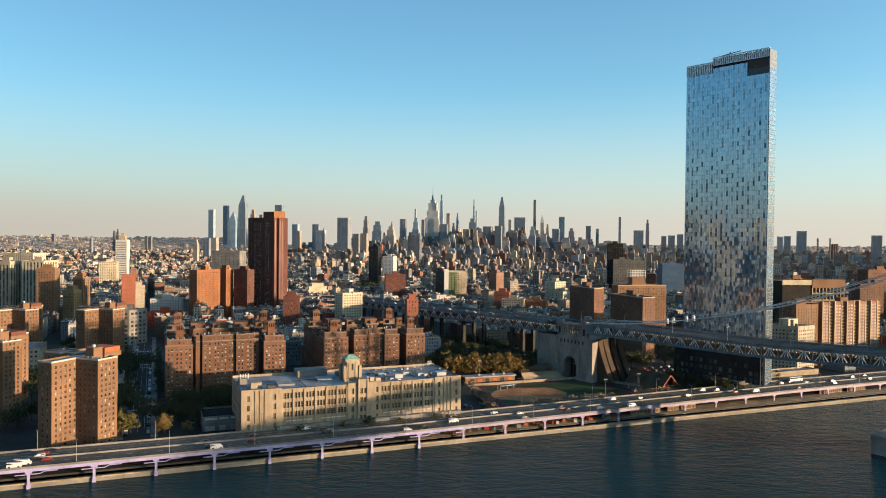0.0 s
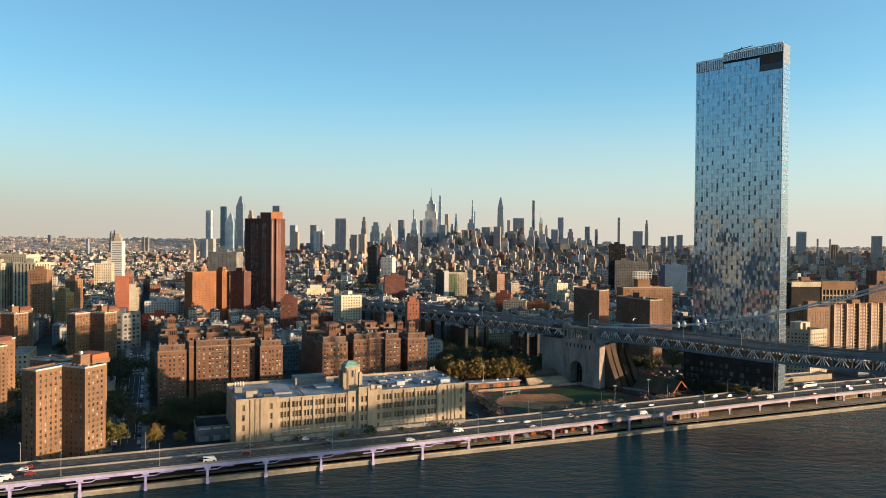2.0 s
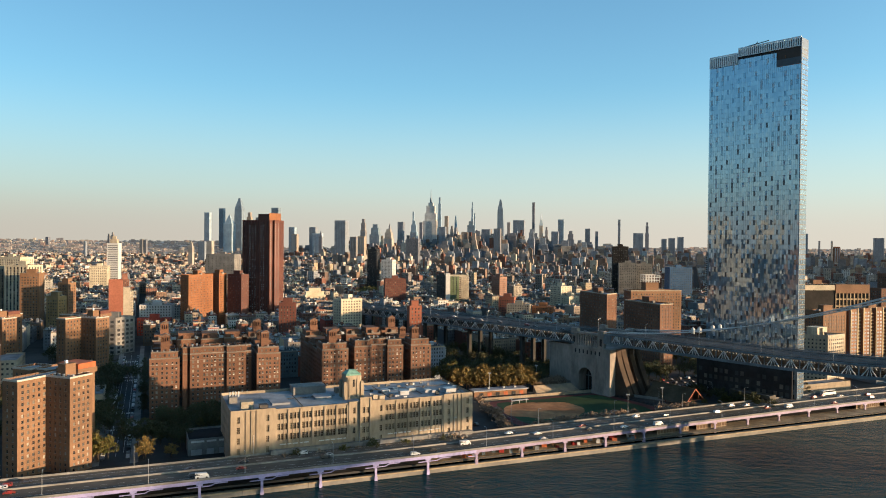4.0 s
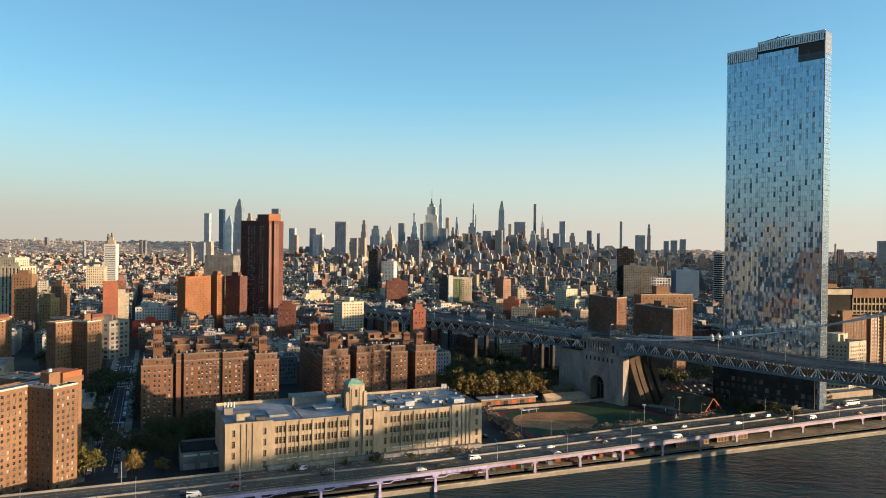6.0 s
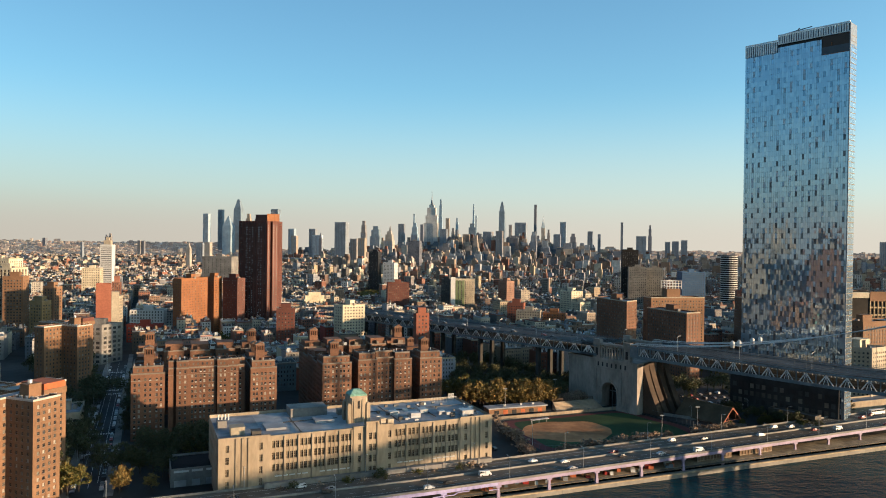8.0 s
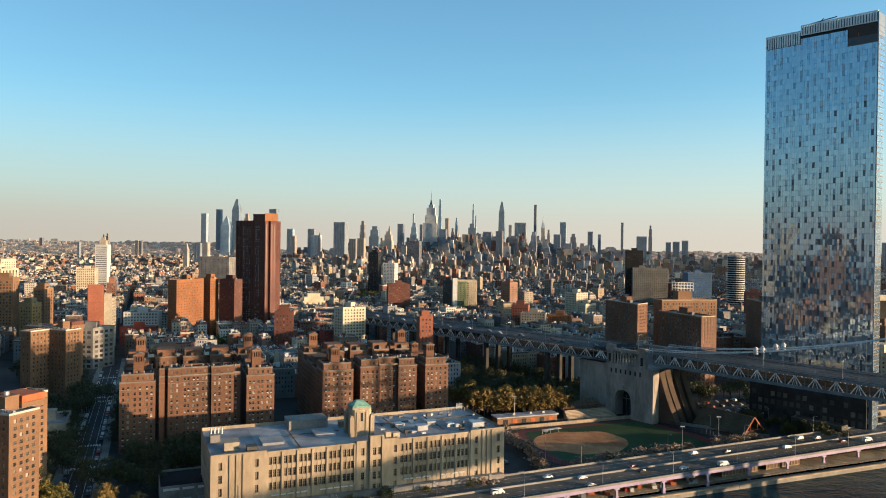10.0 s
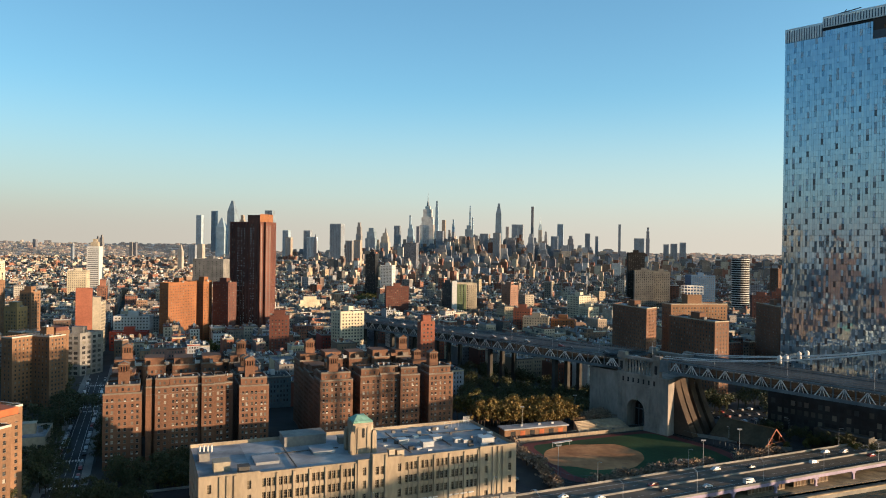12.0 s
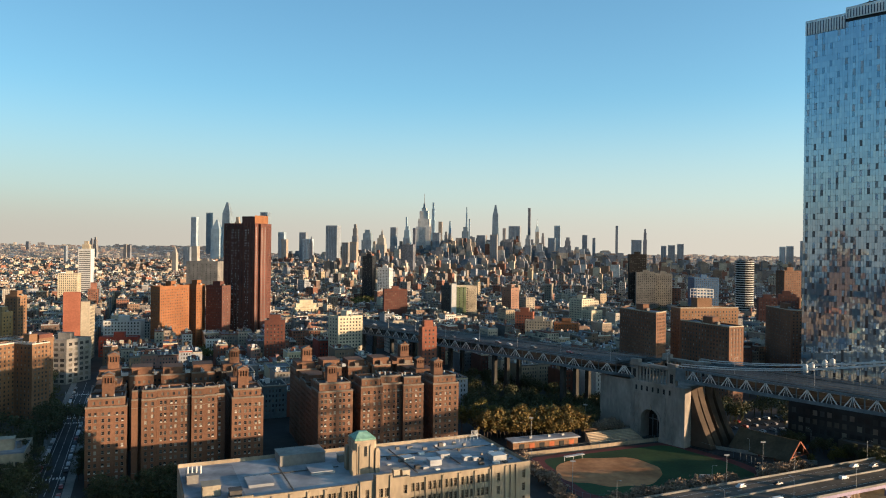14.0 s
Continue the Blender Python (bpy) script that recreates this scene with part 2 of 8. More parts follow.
def mirror_glass():
    """Reflective blue curtain-wall glass, with a share of darker tilted panes."""
    m = surface("reflective_curtain_glass", [(0.32, 0.43, 0.53), (0.36, 0.47, 0.56), (0.3, 0.41, 0.51)], 0.035, 0.74, pick="island", bump=0, amount=0.05, grain=0.02)
    return m


TOWER_GLASS = mirror_glass()
TOWER_DARK = surface("dark_vent_panel", [(0.06, 0.072, 0.09), (0.08, 0.095, 0.115), (0.12, 0.15, 0.18)], 0.2, 0.6, pick="island", bump=0)
TOWER_BLUE = surface("sky_tinted_vent_panel", [(0.17, 0.25, 0.33), (0.2, 0.29, 0.37), (0.24, 0.33, 0.42)], 0.06, 0.9, pick="island", bump=0)
TOWER_PALE = surface("pale_vent_panel", [(0.4, 0.5, 0.6), (0.5, 0.58, 0.66), (0.34, 0.45, 0.55)], 0.3, 0.4, pick="island", bump=0)
TOWER_EDGE = surface("tan_metal_edge", [(0.17, 0.138, 0.095)], 0.5, 0.2, bump=0)


def river_water():
    m = bpy.data.materials.new("river_water")
    m.use_nodes = True
    t = m.node_tree
    b = t.nodes["Principled BSDF"]
    b.inputs["Base Color"].default_value = (0.007, 0.033, 0.043, 1)
    b.inputs["Roughness"].default_value = 0.06
    b.inputs["Specular IOR Level"].default_value = 0.36
    b.inputs["IOR"].default_value = 1.095
    place = t.nodes.new("ShaderNodeTexCoord")
    last = None
    for scale, dist, stretch in ((0.02, 2.0, (1, 1.4, 1)), (0.09, 1.3, (1, 2.2, 1)), (0.3, 0.75, (1, 2.2, 1)), (1.2, 0.24, (1, 1.5, 1))):
        turn = t.nodes.new("ShaderNodeMapping")
        turn.inputs["Scale"].default_value = stretch
        turn.inputs["Rotation"].default_value = (0, 0, radians(-25))
        n = t.nodes.new("ShaderNodeTexNoise")
        n.inputs["Scale"].default_value, n.inputs["Detail"].default_value = scale, 5
        bn = t.nodes.new("ShaderNodeBump")
        bn.inputs["Strength"].default_value, bn.inputs["Distance"].default_value = 0.8, dist
        t.links.new(place.outputs["Object"], turn.inputs[0])
        t.links.new(turn.outputs[0], n.inputs["Vector"])
        t.links.new(n.outputs["Fac"], bn.inputs["Height"])
        if last:
            t.links.new(last.outputs[0], bn.inputs["Normal"])
        last = bn
    t.links.new(last.outputs[0], b.inputs["Normal"])
    return m


WATER = river_water()


# ---- mesh helpers ----
class Shape:
    """Collects vertices and faces; becomes one mesh."""

    def __init__(self):
        self.v, self.f, self.k = [], [], []

    def poly(self, pts, k=0):
        n = len(self.v)
        self.v += [tuple(p) for p in pts]
        self.f.append(tuple(range(n, n + len(pts))))
        self.k.append(k)
        return self

    def box(self, x0, x1, y0, y1, z0, z1, k=0, m=None, base=True):
        n = len(self.v)
        pts = [(x0, y0, z0), (x1, y0, z0), (x1, y1, z0), (x0, y1, z0), (x0, y0, z1), (x1, y0, z1), (x1, y1, z1), (x0, y1, z1)]
        if m is not None:
            pts = [tuple(m @ Vector(p)) for p in pts]
        self.v += pts
        fs = [(4, 5, 6, 7), (0, 1, 5, 4), (1, 2, 6, 5), (2, 3, 7, 6), (3, 0, 4, 7)] + ([(3, 2, 1, 0)] if base else [])
        self.f += [tuple(n + i for i in q) for q in fs]
        self.k += [k] * len(fs)
        return self

    def prism(self, ring, z0, z1, k=0, ktop=None, top=True, scale=1.0):
        """Walls up a ring of (x, y) given anticlockwise, closed by a top; scale shrinks the top."""
        n, c = len(self.v), len(ring)
        cx, cy = sum(p[0] for p in ring) / c, sum(p[1] for p in ring) / c
        self.v += [(x, y, z0) for x, y in ring] + [(cx + (x - cx) * scale, cy + (y - cy) * scale, z1) for x, y in ring]
        for i in range(c):
            j = (i + 1) % c
            self.f.append((n + i, n + j, n + c + j, n + c + i))
            self.k.append(k)
        if top:
            self.f.append(tuple(n + c + i for i in range(c)))
            self.k.append(k if ktop is None else ktop)
        return self

    def tube(self, a, b, r, sides=6, r2=None, k=0):
        a, b = Vector(a), Vector(b)
        w = (b - a).normalized()
        u = w.orthogonal().normalized()
        v = w.cross(u)
        n = len(self.v)
        for p, q in ((a, r), (b, r if r2 is None else r2)):
            for i in range(sides):
                t = 2 * math.pi * i / sides
                self.v.append(tuple(p + (u * math.cos(t) + v * math.sin(t)) * q))
        for i in range(sides):
            j = (i + 1) % sides
            self.f.append((n + i, n + j, n + sides + j, n + sides + i))
            self.k.append(k)
        self.f += [tuple(n + sides - 1 - i for i in range(sides)), tuple(n + sides + i for i in range(sides))]
        self.k += [k, k]
        return self

    def beam(self, a, b, wide, high, k=0):
        """A square bar from a to b, upright sides."""
        a, b = Vector(a), Vector(b)
        w = (b - a).normalized()
        side = w.cross(Vector((0, 0, 1)))
        side = side.normalized() if side.length > 1e-4 else Vector((1, 0, 0))
        up = side.cross(w)
        n = len(self.v)
        for p in (a, b):
            for s, t in ((-1, -1), (1, -1), (1, 1), (-1, 1)):
                self.v.append(tuple(p + side * s * wide / 2 + up * t * high / 2))
        fs = [(0, 1, 5, 4), (1, 2, 6, 5), (2, 3, 7, 6), (3, 0, 4, 7), (3, 2, 1, 0), (4, 5, 6, 7)]
        self.f += [tuple(n + i for i in q) for q in fs]
        self.k += [k] * 6
        return self

    def facade(self, ox, oy, dx, dy, z0, z1, length, cols, rows, depth=0.3, k=0):
        """A wall from (ox, oy) along the unit way (dx, dy), with recessed openings; its outside lies to the right of the way."""
        nx, ny = dy, -dx
        xs = sorted({0.0, length, *(c for col in cols for c in col)})
        zs = sorted({z0, z1, *(c for row in rows for c in row)})
        xi, zi = {x: i for i, x in enumerate(xs)}, {z: i for i, z in enumerate(zs)}
        n = len(self.v)
        self.v += [(ox + dx * x, oy + dy * x, z) for z in zs for x in xs]
        w = len(xs)
        holes = {(xi[a], zi[c]) for a, b in cols for c, d in rows}
        for j in range(len(zs) - 1):
            for i in range(w - 1):
                q = (n + j * w + i, n + j * w + i + 1, n + (j + 1) * w + i + 1, n + (j + 1) * w + i)
                if (i, j) not in holes:
                    self.f.append(q)
                    self.k.append(k)
                    continue
                m = len(self.v)
                self.v += [(self.v[p][0] - nx * depth, self.v[p][1] - ny * depth, self.v[p][2]) for p in q]
                for s in range(4):
                    e = (s + 1) % 4
                    self.f.append((q[s], q[e], m + e, m + s))
                    self.k.append(k)
        return self

    def object(self, name, materials, parent=None, label="", at=(0, 0, 0), smooth=False):
        me = bpy.data.meshes.new(name)
        if any(at):
            ax, ay, az = at
            self.v = [(x - ax, y - ay, z - az) for x, y, z in self.v]
        me.from_pydata(self.v, [], self.f)
        if name in ("wall", "attic", "front_wall", "side_wall"):
            self.k = weld(me, self.k)
        mats = materials if isinstance(materials, (list, tuple)) else [materials]
        for m in mats:
            me.materials.append(m)
        if len(mats) > 1:
            me.polygons.foreach_set("material_index", self.k)
        if smooth:
            me.polygons.foreach_set("use_smooth", [True] * len(me.polygons))
        ob = new(name, me)
        if parent:
            ob.parent = parent
        if label:
            ob["label"] = label
        return ob


def weld(me, marks):
    """Joins the sides of a wall at their shared corners."""
    b = bmesh.new()
    b.from_mesh(me)
    b.faces.ensure_lookup_table()
    for f, k in zip(b.faces, marks):
        f.material_index = k
    bmesh.ops.remove_doubles(b, verts=b.verts, dist=0.002)
    out = [f.material_index for f in b.faces]
    b.to_mesh(me)
    b.free()
    return out


def part(name, shape, material, parent, label="", at=(0, 0, 0), smooth=False):
    return shape.object(name, material, parent, label, at, smooth)


def thing(name, at, label, category, group=""):
    ob = new(name)
    ob.location = at
    ob.empty_display_size = 1
    return tagged(ob, label, category, group)


def piece(name, mesh, parent, x, y, z, turn=0.0):
    """One more object on a shared mesh."""
    ob = new(name, mesh)
    ob.parent = parent
    ob.matrix_basis = Matrix.Translation((x, y, z)) @ Matrix.Rotation(turn, 4, "Z")
    return ob


def ring_of(x, y, angle, wide, deep):
    """Corners, anticlockwise, of a footprint whose front left corner is (x, y) and whose front runs at that angle."""
    c, s = math.cos(radians(angle)), math.sin(radians(angle))
    return [(x, y), (x + c * wide, y + s * wide), (x + c * wide - s * deep, y + s * wide + c * deep), (x - s * deep, y + c * deep)]


WINDOW_MESH = {}
KEEPOUT = []


def window_mesh(w, h):
    """A sash window with frame, meeting rail and sill, facing -y, its foot at the origin's height."""
    key = (round(w, 2), round(h, 2))
    if key not in WINDOW_MESH:
        s = Shape()
        s.poly([(-w / 2, 0, 0), (w / 2, 0, 0), (w / 2, 0, h), (-w / 2, 0, h)], 0)
        s.box(-w / 2, w / 2, -0.06, -0.01, h * 0.48, h * 0.52, 1)
        s.box(-w / 2, -w / 2 + 0.07, -0.06, -0.01, 0, h, 1)
        s.box(w / 2 - 0.07, w / 2, -0.06, -0.01, 0, h, 1)
        s.box(-w / 2 - 0.1, w / 2 + 0.1, -0.34, 0, -0.12, 0, 1)
        me = bpy.data.meshes.new("window")
        me.from_pydata(s.v, [], s.f)
        me.materials.append(GLASS)
        me.materials.append(FRAME_PALE)
        me.polygons.foreach_set("material_index", s.k)
        WINDOW_MESH[key] = me
    return WINDOW_MESH[key]


def bay_window_mesh(w, h):
    """A wide steel factory window: brown-tinted glass in a grid of bars over a stone sill, facing -y."""
    key = ("bay", round(w, 2), round(h, 2))
    if key not in WINDOW_MESH:
        s = Shape()
        s.poly([(-w / 2, 0, 0), (w / 2, 0, 0), (w / 2, 0, h), (-w / 2, 0, h)], 0)
        s.box(-0.07, 0.07, -0.1, -0.01, 0, h, 1)
        for z in (h * 0.34, h * 0.68):
            s.box(-w / 2, w / 2, -0.08, -0.01, z, z + 0.1, 1)
        s.box(-w / 2 - 0.1, w / 2 + 0.1, -0.5, 0, -0.2, 0, 1)
        me = bpy.data.meshes.new("window")
        me.from_pydata(s.v, [], s.f)
        me.materials.append(BROWN_GLASS)
        me.materials.append(FRAME_TAN)
        me.polygons.foreach_set("material_index", s.k)
        WINDOW_MESH[key] = me
    return WINDOW_MESH[key]


def spread(length, pitch, w, margin=1.2):
    """Openings of width w evenly along a wall."""
    n = max(0, int((length - 2 * margin + pitch - w) / pitch))
    if n < 1:
        return []
    gap = (length - 2 * margin - n * w) / max(1, n)
    return [(round(margin + gap / 2 + i * (w + gap), 3), round(margin + gap / 2 + i * (w + gap) + w, 3)) for i in range(n)]


def block(owner, ring, z0, z1, wall, floor=2.9, win=(1.3, 1.5), pitch=2.9, first=1.2, parapet=1.0, roof=ROOF_TAR, single=(), at=(0, 0, 0),
          name="wall", plain=(), depth=0.25, cols_for=None, coping=None):
    """One volume of a building under its thing: walls with recessed windows, parapet and roof. single: edges whose windows are objects."""
    walls, panes = Shape(), Shape()
    top = z1 - parapet
    rows = []
    z = z0 + first
    while z + win[1] < top - 0.3:
        rows.append((round(z, 3), round(z + win[1], 3)))
        z += floor
    c = len(ring)
    for i in range(c):
        (ax, ay), (bx, by) = ring[i], ring[(i + 1) % c]
        length = math.hypot(bx - ax, by - ay)
        dx, dy = (bx - ax) / length, (by - ay) / length
        cols = [] if i in plain else (cols_for[i] if cols_for and i in cols_for else spread(length, pitch, win[0]))
        length = round(length, 3)
        walls.facade(ax, ay, dx, dy, z0, z1, length, cols, rows if cols else [], depth)
        for a, b in cols:
            for r0, r1 in rows:
                mx, my = ax + dx * (a + b) / 2 - dy * depth, ay + dy * (a + b) / 2 + dx * depth
                if i in single:
                    piece("window", window_mesh(b - a, r1 - r0), owner, mx - at[0], my - at[1], r0 - at[2], math.atan2(dy, dx))
                else:
                    hx, hy = dx * (b - a) / 2, dy * (b - a) / 2
                    panes.poly([(mx - hx, my - hy, r0), (mx + hx, my + hy, r0), (mx + hx, my + hy, r1), (mx - hx, my - hy, r1)])
    cx, cy = sum(p[0] for p in ring) / c, sum(p[1] for p in ring) / c
    KEEPOUT.append((cx, cy, max(math.hypot(x - cx, y - cy) for x, y in ring) * 0.85))
    inner = []
    for x, y in ring:
        d = math.hypot(x - cx, y - cy)
        inner.append((x + (cx - x) / d * 0.6, y + (cy - y) / d * 0.6))
    for i in range(c):
        j = (i + 1) % c
        a, b, p, q = ring[i], ring[j], inner[i], inner[j]
        walls.poly([(*a, z1), (*b, z1), (*q, z1), (*p, z1)], 1)
        walls.poly([(*p, top), (*p, z1), (*q, z1), (*q, top)], 0)
    w = part(name, walls, [wall, coping or wall], owner, at=at)
    if coping is not None:
        band = Shape()
        wide = [(cx + (x - cx) * (1 + 0.16 / max(4, math.hypot(x - cx, y - cy))), cy + (y - cy) * (1 + 0.16 / max(4, math.hypot(x - cx, y - cy)))) for x, y in ring]
        for i in range(c):
            j = (i + 1) % c
            band.poly([(*wide[i], z1 - 0.8), (*wide[j], z1 - 0.8), (*wide[j], z1 + 0.04), (*wide[i], z1 + 0.04)])
            band.poly([(*wide[i], z1 + 0.04), (*wide[j], z1 + 0.04), (*inner[j], z1 + 0.04), (*inner[i], z1 + 0.04)])
        part("coping", band, coping, owner, at=at)
    lid = Shape().poly([(*p, top) for p in inner])
    part("roof", lid, roof, owner, at=at)
    if panes.f:
        tagged(part("window_glass", panes, GLASS_FAR, owner, at=at), kind="stuff")
    return w


def tank(owner, x, y, z, r=1.6, h=3.2):
    """A wooden roof tank on legs with a cone lid."""
    s = Shape()
    for a in (45, 135, 225, 315):
        s.tube((x + r * 0.7 * math.cos(radians(a)), y + r * 0.7 * math.sin(radians(a)), z), (x + r * 0.7 * math.cos(radians(a)), y + r * 0.7 * math.sin(radians(a)), z + 2.4), 0.12, 4)
    s.tube((x, y, z + 2.4), (x, y, z + 2.4 + h), r, 10)
    s.tube((x, y, z + 2.4 + h), (x, y, z + 3.4 + h), r * 1.05, 10, 0.1)
    return part("water_tank", s, WOOD, owner, at=owner.location)


# ---- plan: river line and street grid ----
RIVER_X, RIVER_Y, RIVER_ANGLE = -12.0, 394.0, 21.5
GROUND_Z = 4.0
ec, es = math.cos(radians(RIVER_ANGLE)), math.sin(radians(RIVER_ANGLE))


def shore(a, b, z=0.0):
    """a metres along the river wall, b metres inland."""
    return (RIVER_X + ec * a - es * b, RIVER_Y + es * a + ec * b, z)


def shore_matrix(a, b, z=0.0, turn=0.0):
    return Matrix.Translation(shore(a, b, z)) @ Matrix.Rotation(radians(RIVER_ANGLE + turn), 4, "Z")


# ---- ground and water ----
s = Shape().poly([shore(-5200, 4, GROUND_Z), shore(5600, 4, GROUND_Z), shore(5600, 6800, GROUND_Z), shore(-5200, 6800, GROUND_Z)])
tagged(s.object("ground", GROUND), "grey city ground of streets and lots behind the river wall", "ground", kind="structure")
s = Shape().poly([(-5200, -5200, 0), (5600, -5200, 0), (5600, 3000, 0), (-5200, 3000, 0)])
tagged(s.object("water", WATER), "dark rippled river water", "water", kind="structure")

# ---- river wall and esplanade ----
QUAY_STONE = surface("tan_quay_stone", [(0.3, 0.225, 0.14), (0.4, 0.31, 0.2)], grain=0.8, stain=0.15, amount=0.35)
s = Shape()
for i in range(-16, 24):
    s.box(i * 30 + 0.05, i * 30 + 29.95, 0, 4.2, -3, 1.9 + 0.03 * (i % 3), 0, shore_matrix(0, 0))
    s.box(i * 30 + 0.05, i * 30 + 29.95, -0.25, 0.9, 1.9, 2.5, 1, shore_matrix(0, 0))
tagged(s.object("river_wall", [GREY_STONE, QUAY_STONE]), "weathered concrete river wall with a stone coping", "wall", kind="structure")
s = Shape().box(-480, 690, 4.2, 33, 3.0, GROUND_Z + 0.02, 0, shore_matrix(0, 0))
tagged(s.object("pavement", ASPHALT), "dark paved esplanade and street under the elevated highway", "pavement", kind="structure")

s = Shape()
for i in range(24):
    s.box(2 + i * 29, 2 + i * 29 + 28.9, 4.25, 15.5 + 0.4 * (i % 3), 2.9, GROUND_Z + 0.05 + 0.03 * (i % 2), 0, shore_matrix(0, 0))
tagged(s.object("quay", QUAY_STONE), "tan stone quay apron beside the highway columns", "quay", kind="structure")

# ---- elevated highway ----
DECK_Z, DECK_WIDE = 9.6, 29.0


def edge_b(a):
    """How far inland the deck's river edge lies."""
    return -1.2 if a < 0 else -1.2 + min(13.0, a * 0.042)


def highway_bay(i):
    a0, a1 = i * 27.0 - 0.5, i * 27.0 + 26.5
    b0, b1 = edge_b(a0), edge_b(a1)
    road = thing("highway_bay", shore(a0, (b0 + b1) / 2, 0), "elevated highway bay with lavender painted steel girder and columns", "highway", "bays of the elevated highway")
    at = road.location
    paint = LAVENDER if a0 < 0 else PINK
    P = lambda a, b, z: shore(a, b, z)

    def slab(name, p0, p1, off0, off1, z0, z1, material, label=""):
        q = Shape()
        c = [P(p0, b0 + off0, 0), P(p1, b1 + off0, 0), P(p1, b1 + off1, 0), P(p0, b0 + off1, 0)]
        q.prism([(x, y) for x, y, _ in c], z0, z1)
        return part(name, q, material, road, label, at=at)

    slab("roadway", a0, a1 - 0.04, 0.3, DECK_WIDE - 0.3, DECK_Z - 0.9, DECK_Z, DECK)
    slab("girder", a0, a1 - 0.06, 0.0, 0.5, DECK_Z - 1.75, DECK_Z - 0.3, paint, "lavender steel girder")
    slab("parapet", a0, a1 - 0.05, 0.0, 0.35, DECK_Z - 0.3, DECK_Z + 0.7, CONCRETE)
    slab("parapet", a0, a1 - 0.05, DECK_WIDE - 0.35, DECK_WIDE, DECK_Z - 0.9, DECK_Z + 0.95, CONCRETE)
    slab("median", a0, a1 - 0.05, DECK_WIDE * 0.5 - 0.3, DECK_WIDE * 0.5 + 0.3, DECK_Z, DECK_Z + 0.8, CONCRETE)
    for off in (4.2, 8.4, 20.4, 24.8):
        q = Shape()
        n = 1 if off in (4.2, 24.8) else 4
        for j in range(n):
            f0, f1 = j / n, (j + (1 if n == 1 else 0.45)) / n
            lo = [P(a0 + 27 * f, b0 + (b1 - b0) * f + off, DECK_Z + 0.006) for f in (f0, f1)]
            hi = [P(a0 + 27 * f, b0 + (b1 - b0) * f + off + 0.2, DECK_Z + 0.006) for f in (f0, f1)]
            q.poly([lo[0], lo[1], hi[1], hi[0]])
        tagged(part("lane_marking", q, WHITE, road, at=at), kind="stuff")
    for k, (off, foot) in enumerate(((0.3, 1.9), (14, GROUND_Z), (27.5, GROUND_Z))):
        q = Shape()
        m = Matrix.Translation(P(a0, b0 + off, 0)) @ Matrix.Rotation(radians(RIVER_ANGLE), 4, "Z")
        low = -0.6 if (k == 0 and a0 < 0) else foot
        q.box(-0.75, 0.75, -0.6, 0.6, low, low + 2.6, 0, m)
        q.box(-0.55, 0.55, -0.45, 0.45, low + 2.6, DECK_Z - 1.75, 0, m)
        q.box(-1.4, 1.4, -0.5, 0.5, DECK_Z - 2.5, DECK_Z - 1.75, 0, m)
        part("column", q, paint, road, at=at)
    q = Shape()
    m = Matrix.Translation(P(a0, b0, 0)) @ Matrix.Rotation(radians(RIVER_ANGLE), 4, "Z")
    q.box(-0.4, 0.4, 0.5, 28, DECK_Z - 2.2, DECK_Z - 0.9, 0, m)
    part("cross_beam", q, paint, road, at=at)
    if a0 < 0:
        q = Shape()
        for j in range(1, 9):
            q.box(j * 3 - 0.1, j * 3 + 0.1, -0.12, 0.0, DECK_Z - 1.75, DECK_Z - 0.3, 0, m)
        tagged(part("stiffener", q, paint, road, at=at), kind="stuff")
        for run_ in ([(0.5, -2.85), (4.6, -2.85), (6.6, -1.95), (12.0, -1.95)], [(21.6, -2.85), (26.5, -2.85)]):
            q = Shape()
            for (u0, e0), (u1, e1) in zip(run_, run_[1:]):
                q.beam(m @ Vector((u0, -0.35, DECK_Z + e0)), m @ Vector((u1, -0.35, DECK_Z + e1)), 0.36, 0.36)
            part("drain_pipe", q, paint, road, at=at)


for i in range(-14, 20):
    highway_bay(i)


def screen(a0, a1):
    """A framed tan lattice screen on the esplanade under the deck."""
    w = thing("lattice_screen", shore(a0, edge_b(a0) + 2.5, 2.0), "tan framed lattice screen standing on the esplanade", "screen", "screens under the highway")
    m = Matrix.Translation(shore(a0, edge_b(a0) + 2.5, 0)) @ Matrix.Rotation(radians(RIVER_ANGLE + 2), 4, "Z")
    L = a1 - a0
    q = Shape()
    for i in range(int(L / 2.2) + 1):
        q.box(i * 2.2, i * 2.2 + 0.25, -0.12, 0.12, 2.0, 7.0, 0, m)
    for z in (2.0, 4.4, 6.8):
        q.box(0, L, -0.14, 0.14, z, z + 0.3, 0, m)
    part("frame", q, LIMESTONE, w, at=w.location)
    part("panel", Shape().box(0, L, 0.14, 0.24, 2.2, 6.8, 0, m), WOOD, w, at=w.location)


for a0, a1 in ((146, 170), (176, 200), (318, 342), (346, 366)):
    screen(a0, a1)
for i in range(46):
    a = rng.uniform(20, 130)
    k = thing("crate", shore(a, rng.uniform(5, 12), GROUND_Z + 0.06), "stored crate on the esplanade under the highway", "crate", "stored goods")
    w_, h_ = rng.uniform(0.9, 3.0), rng.uniform(0.8, 2.2)
    part("body", Shape().box(0, w_, 0, w_ * 0.7, 0, h_).box(-0.05, w_ + 0.05, -0.05, w_ * 0.7 + 0.05, h_, h_ + 0.08), rng.choice((RED_PAINT, WHITE, GALV, WOOD, ORANGE_PAINT, STEEL)), k)


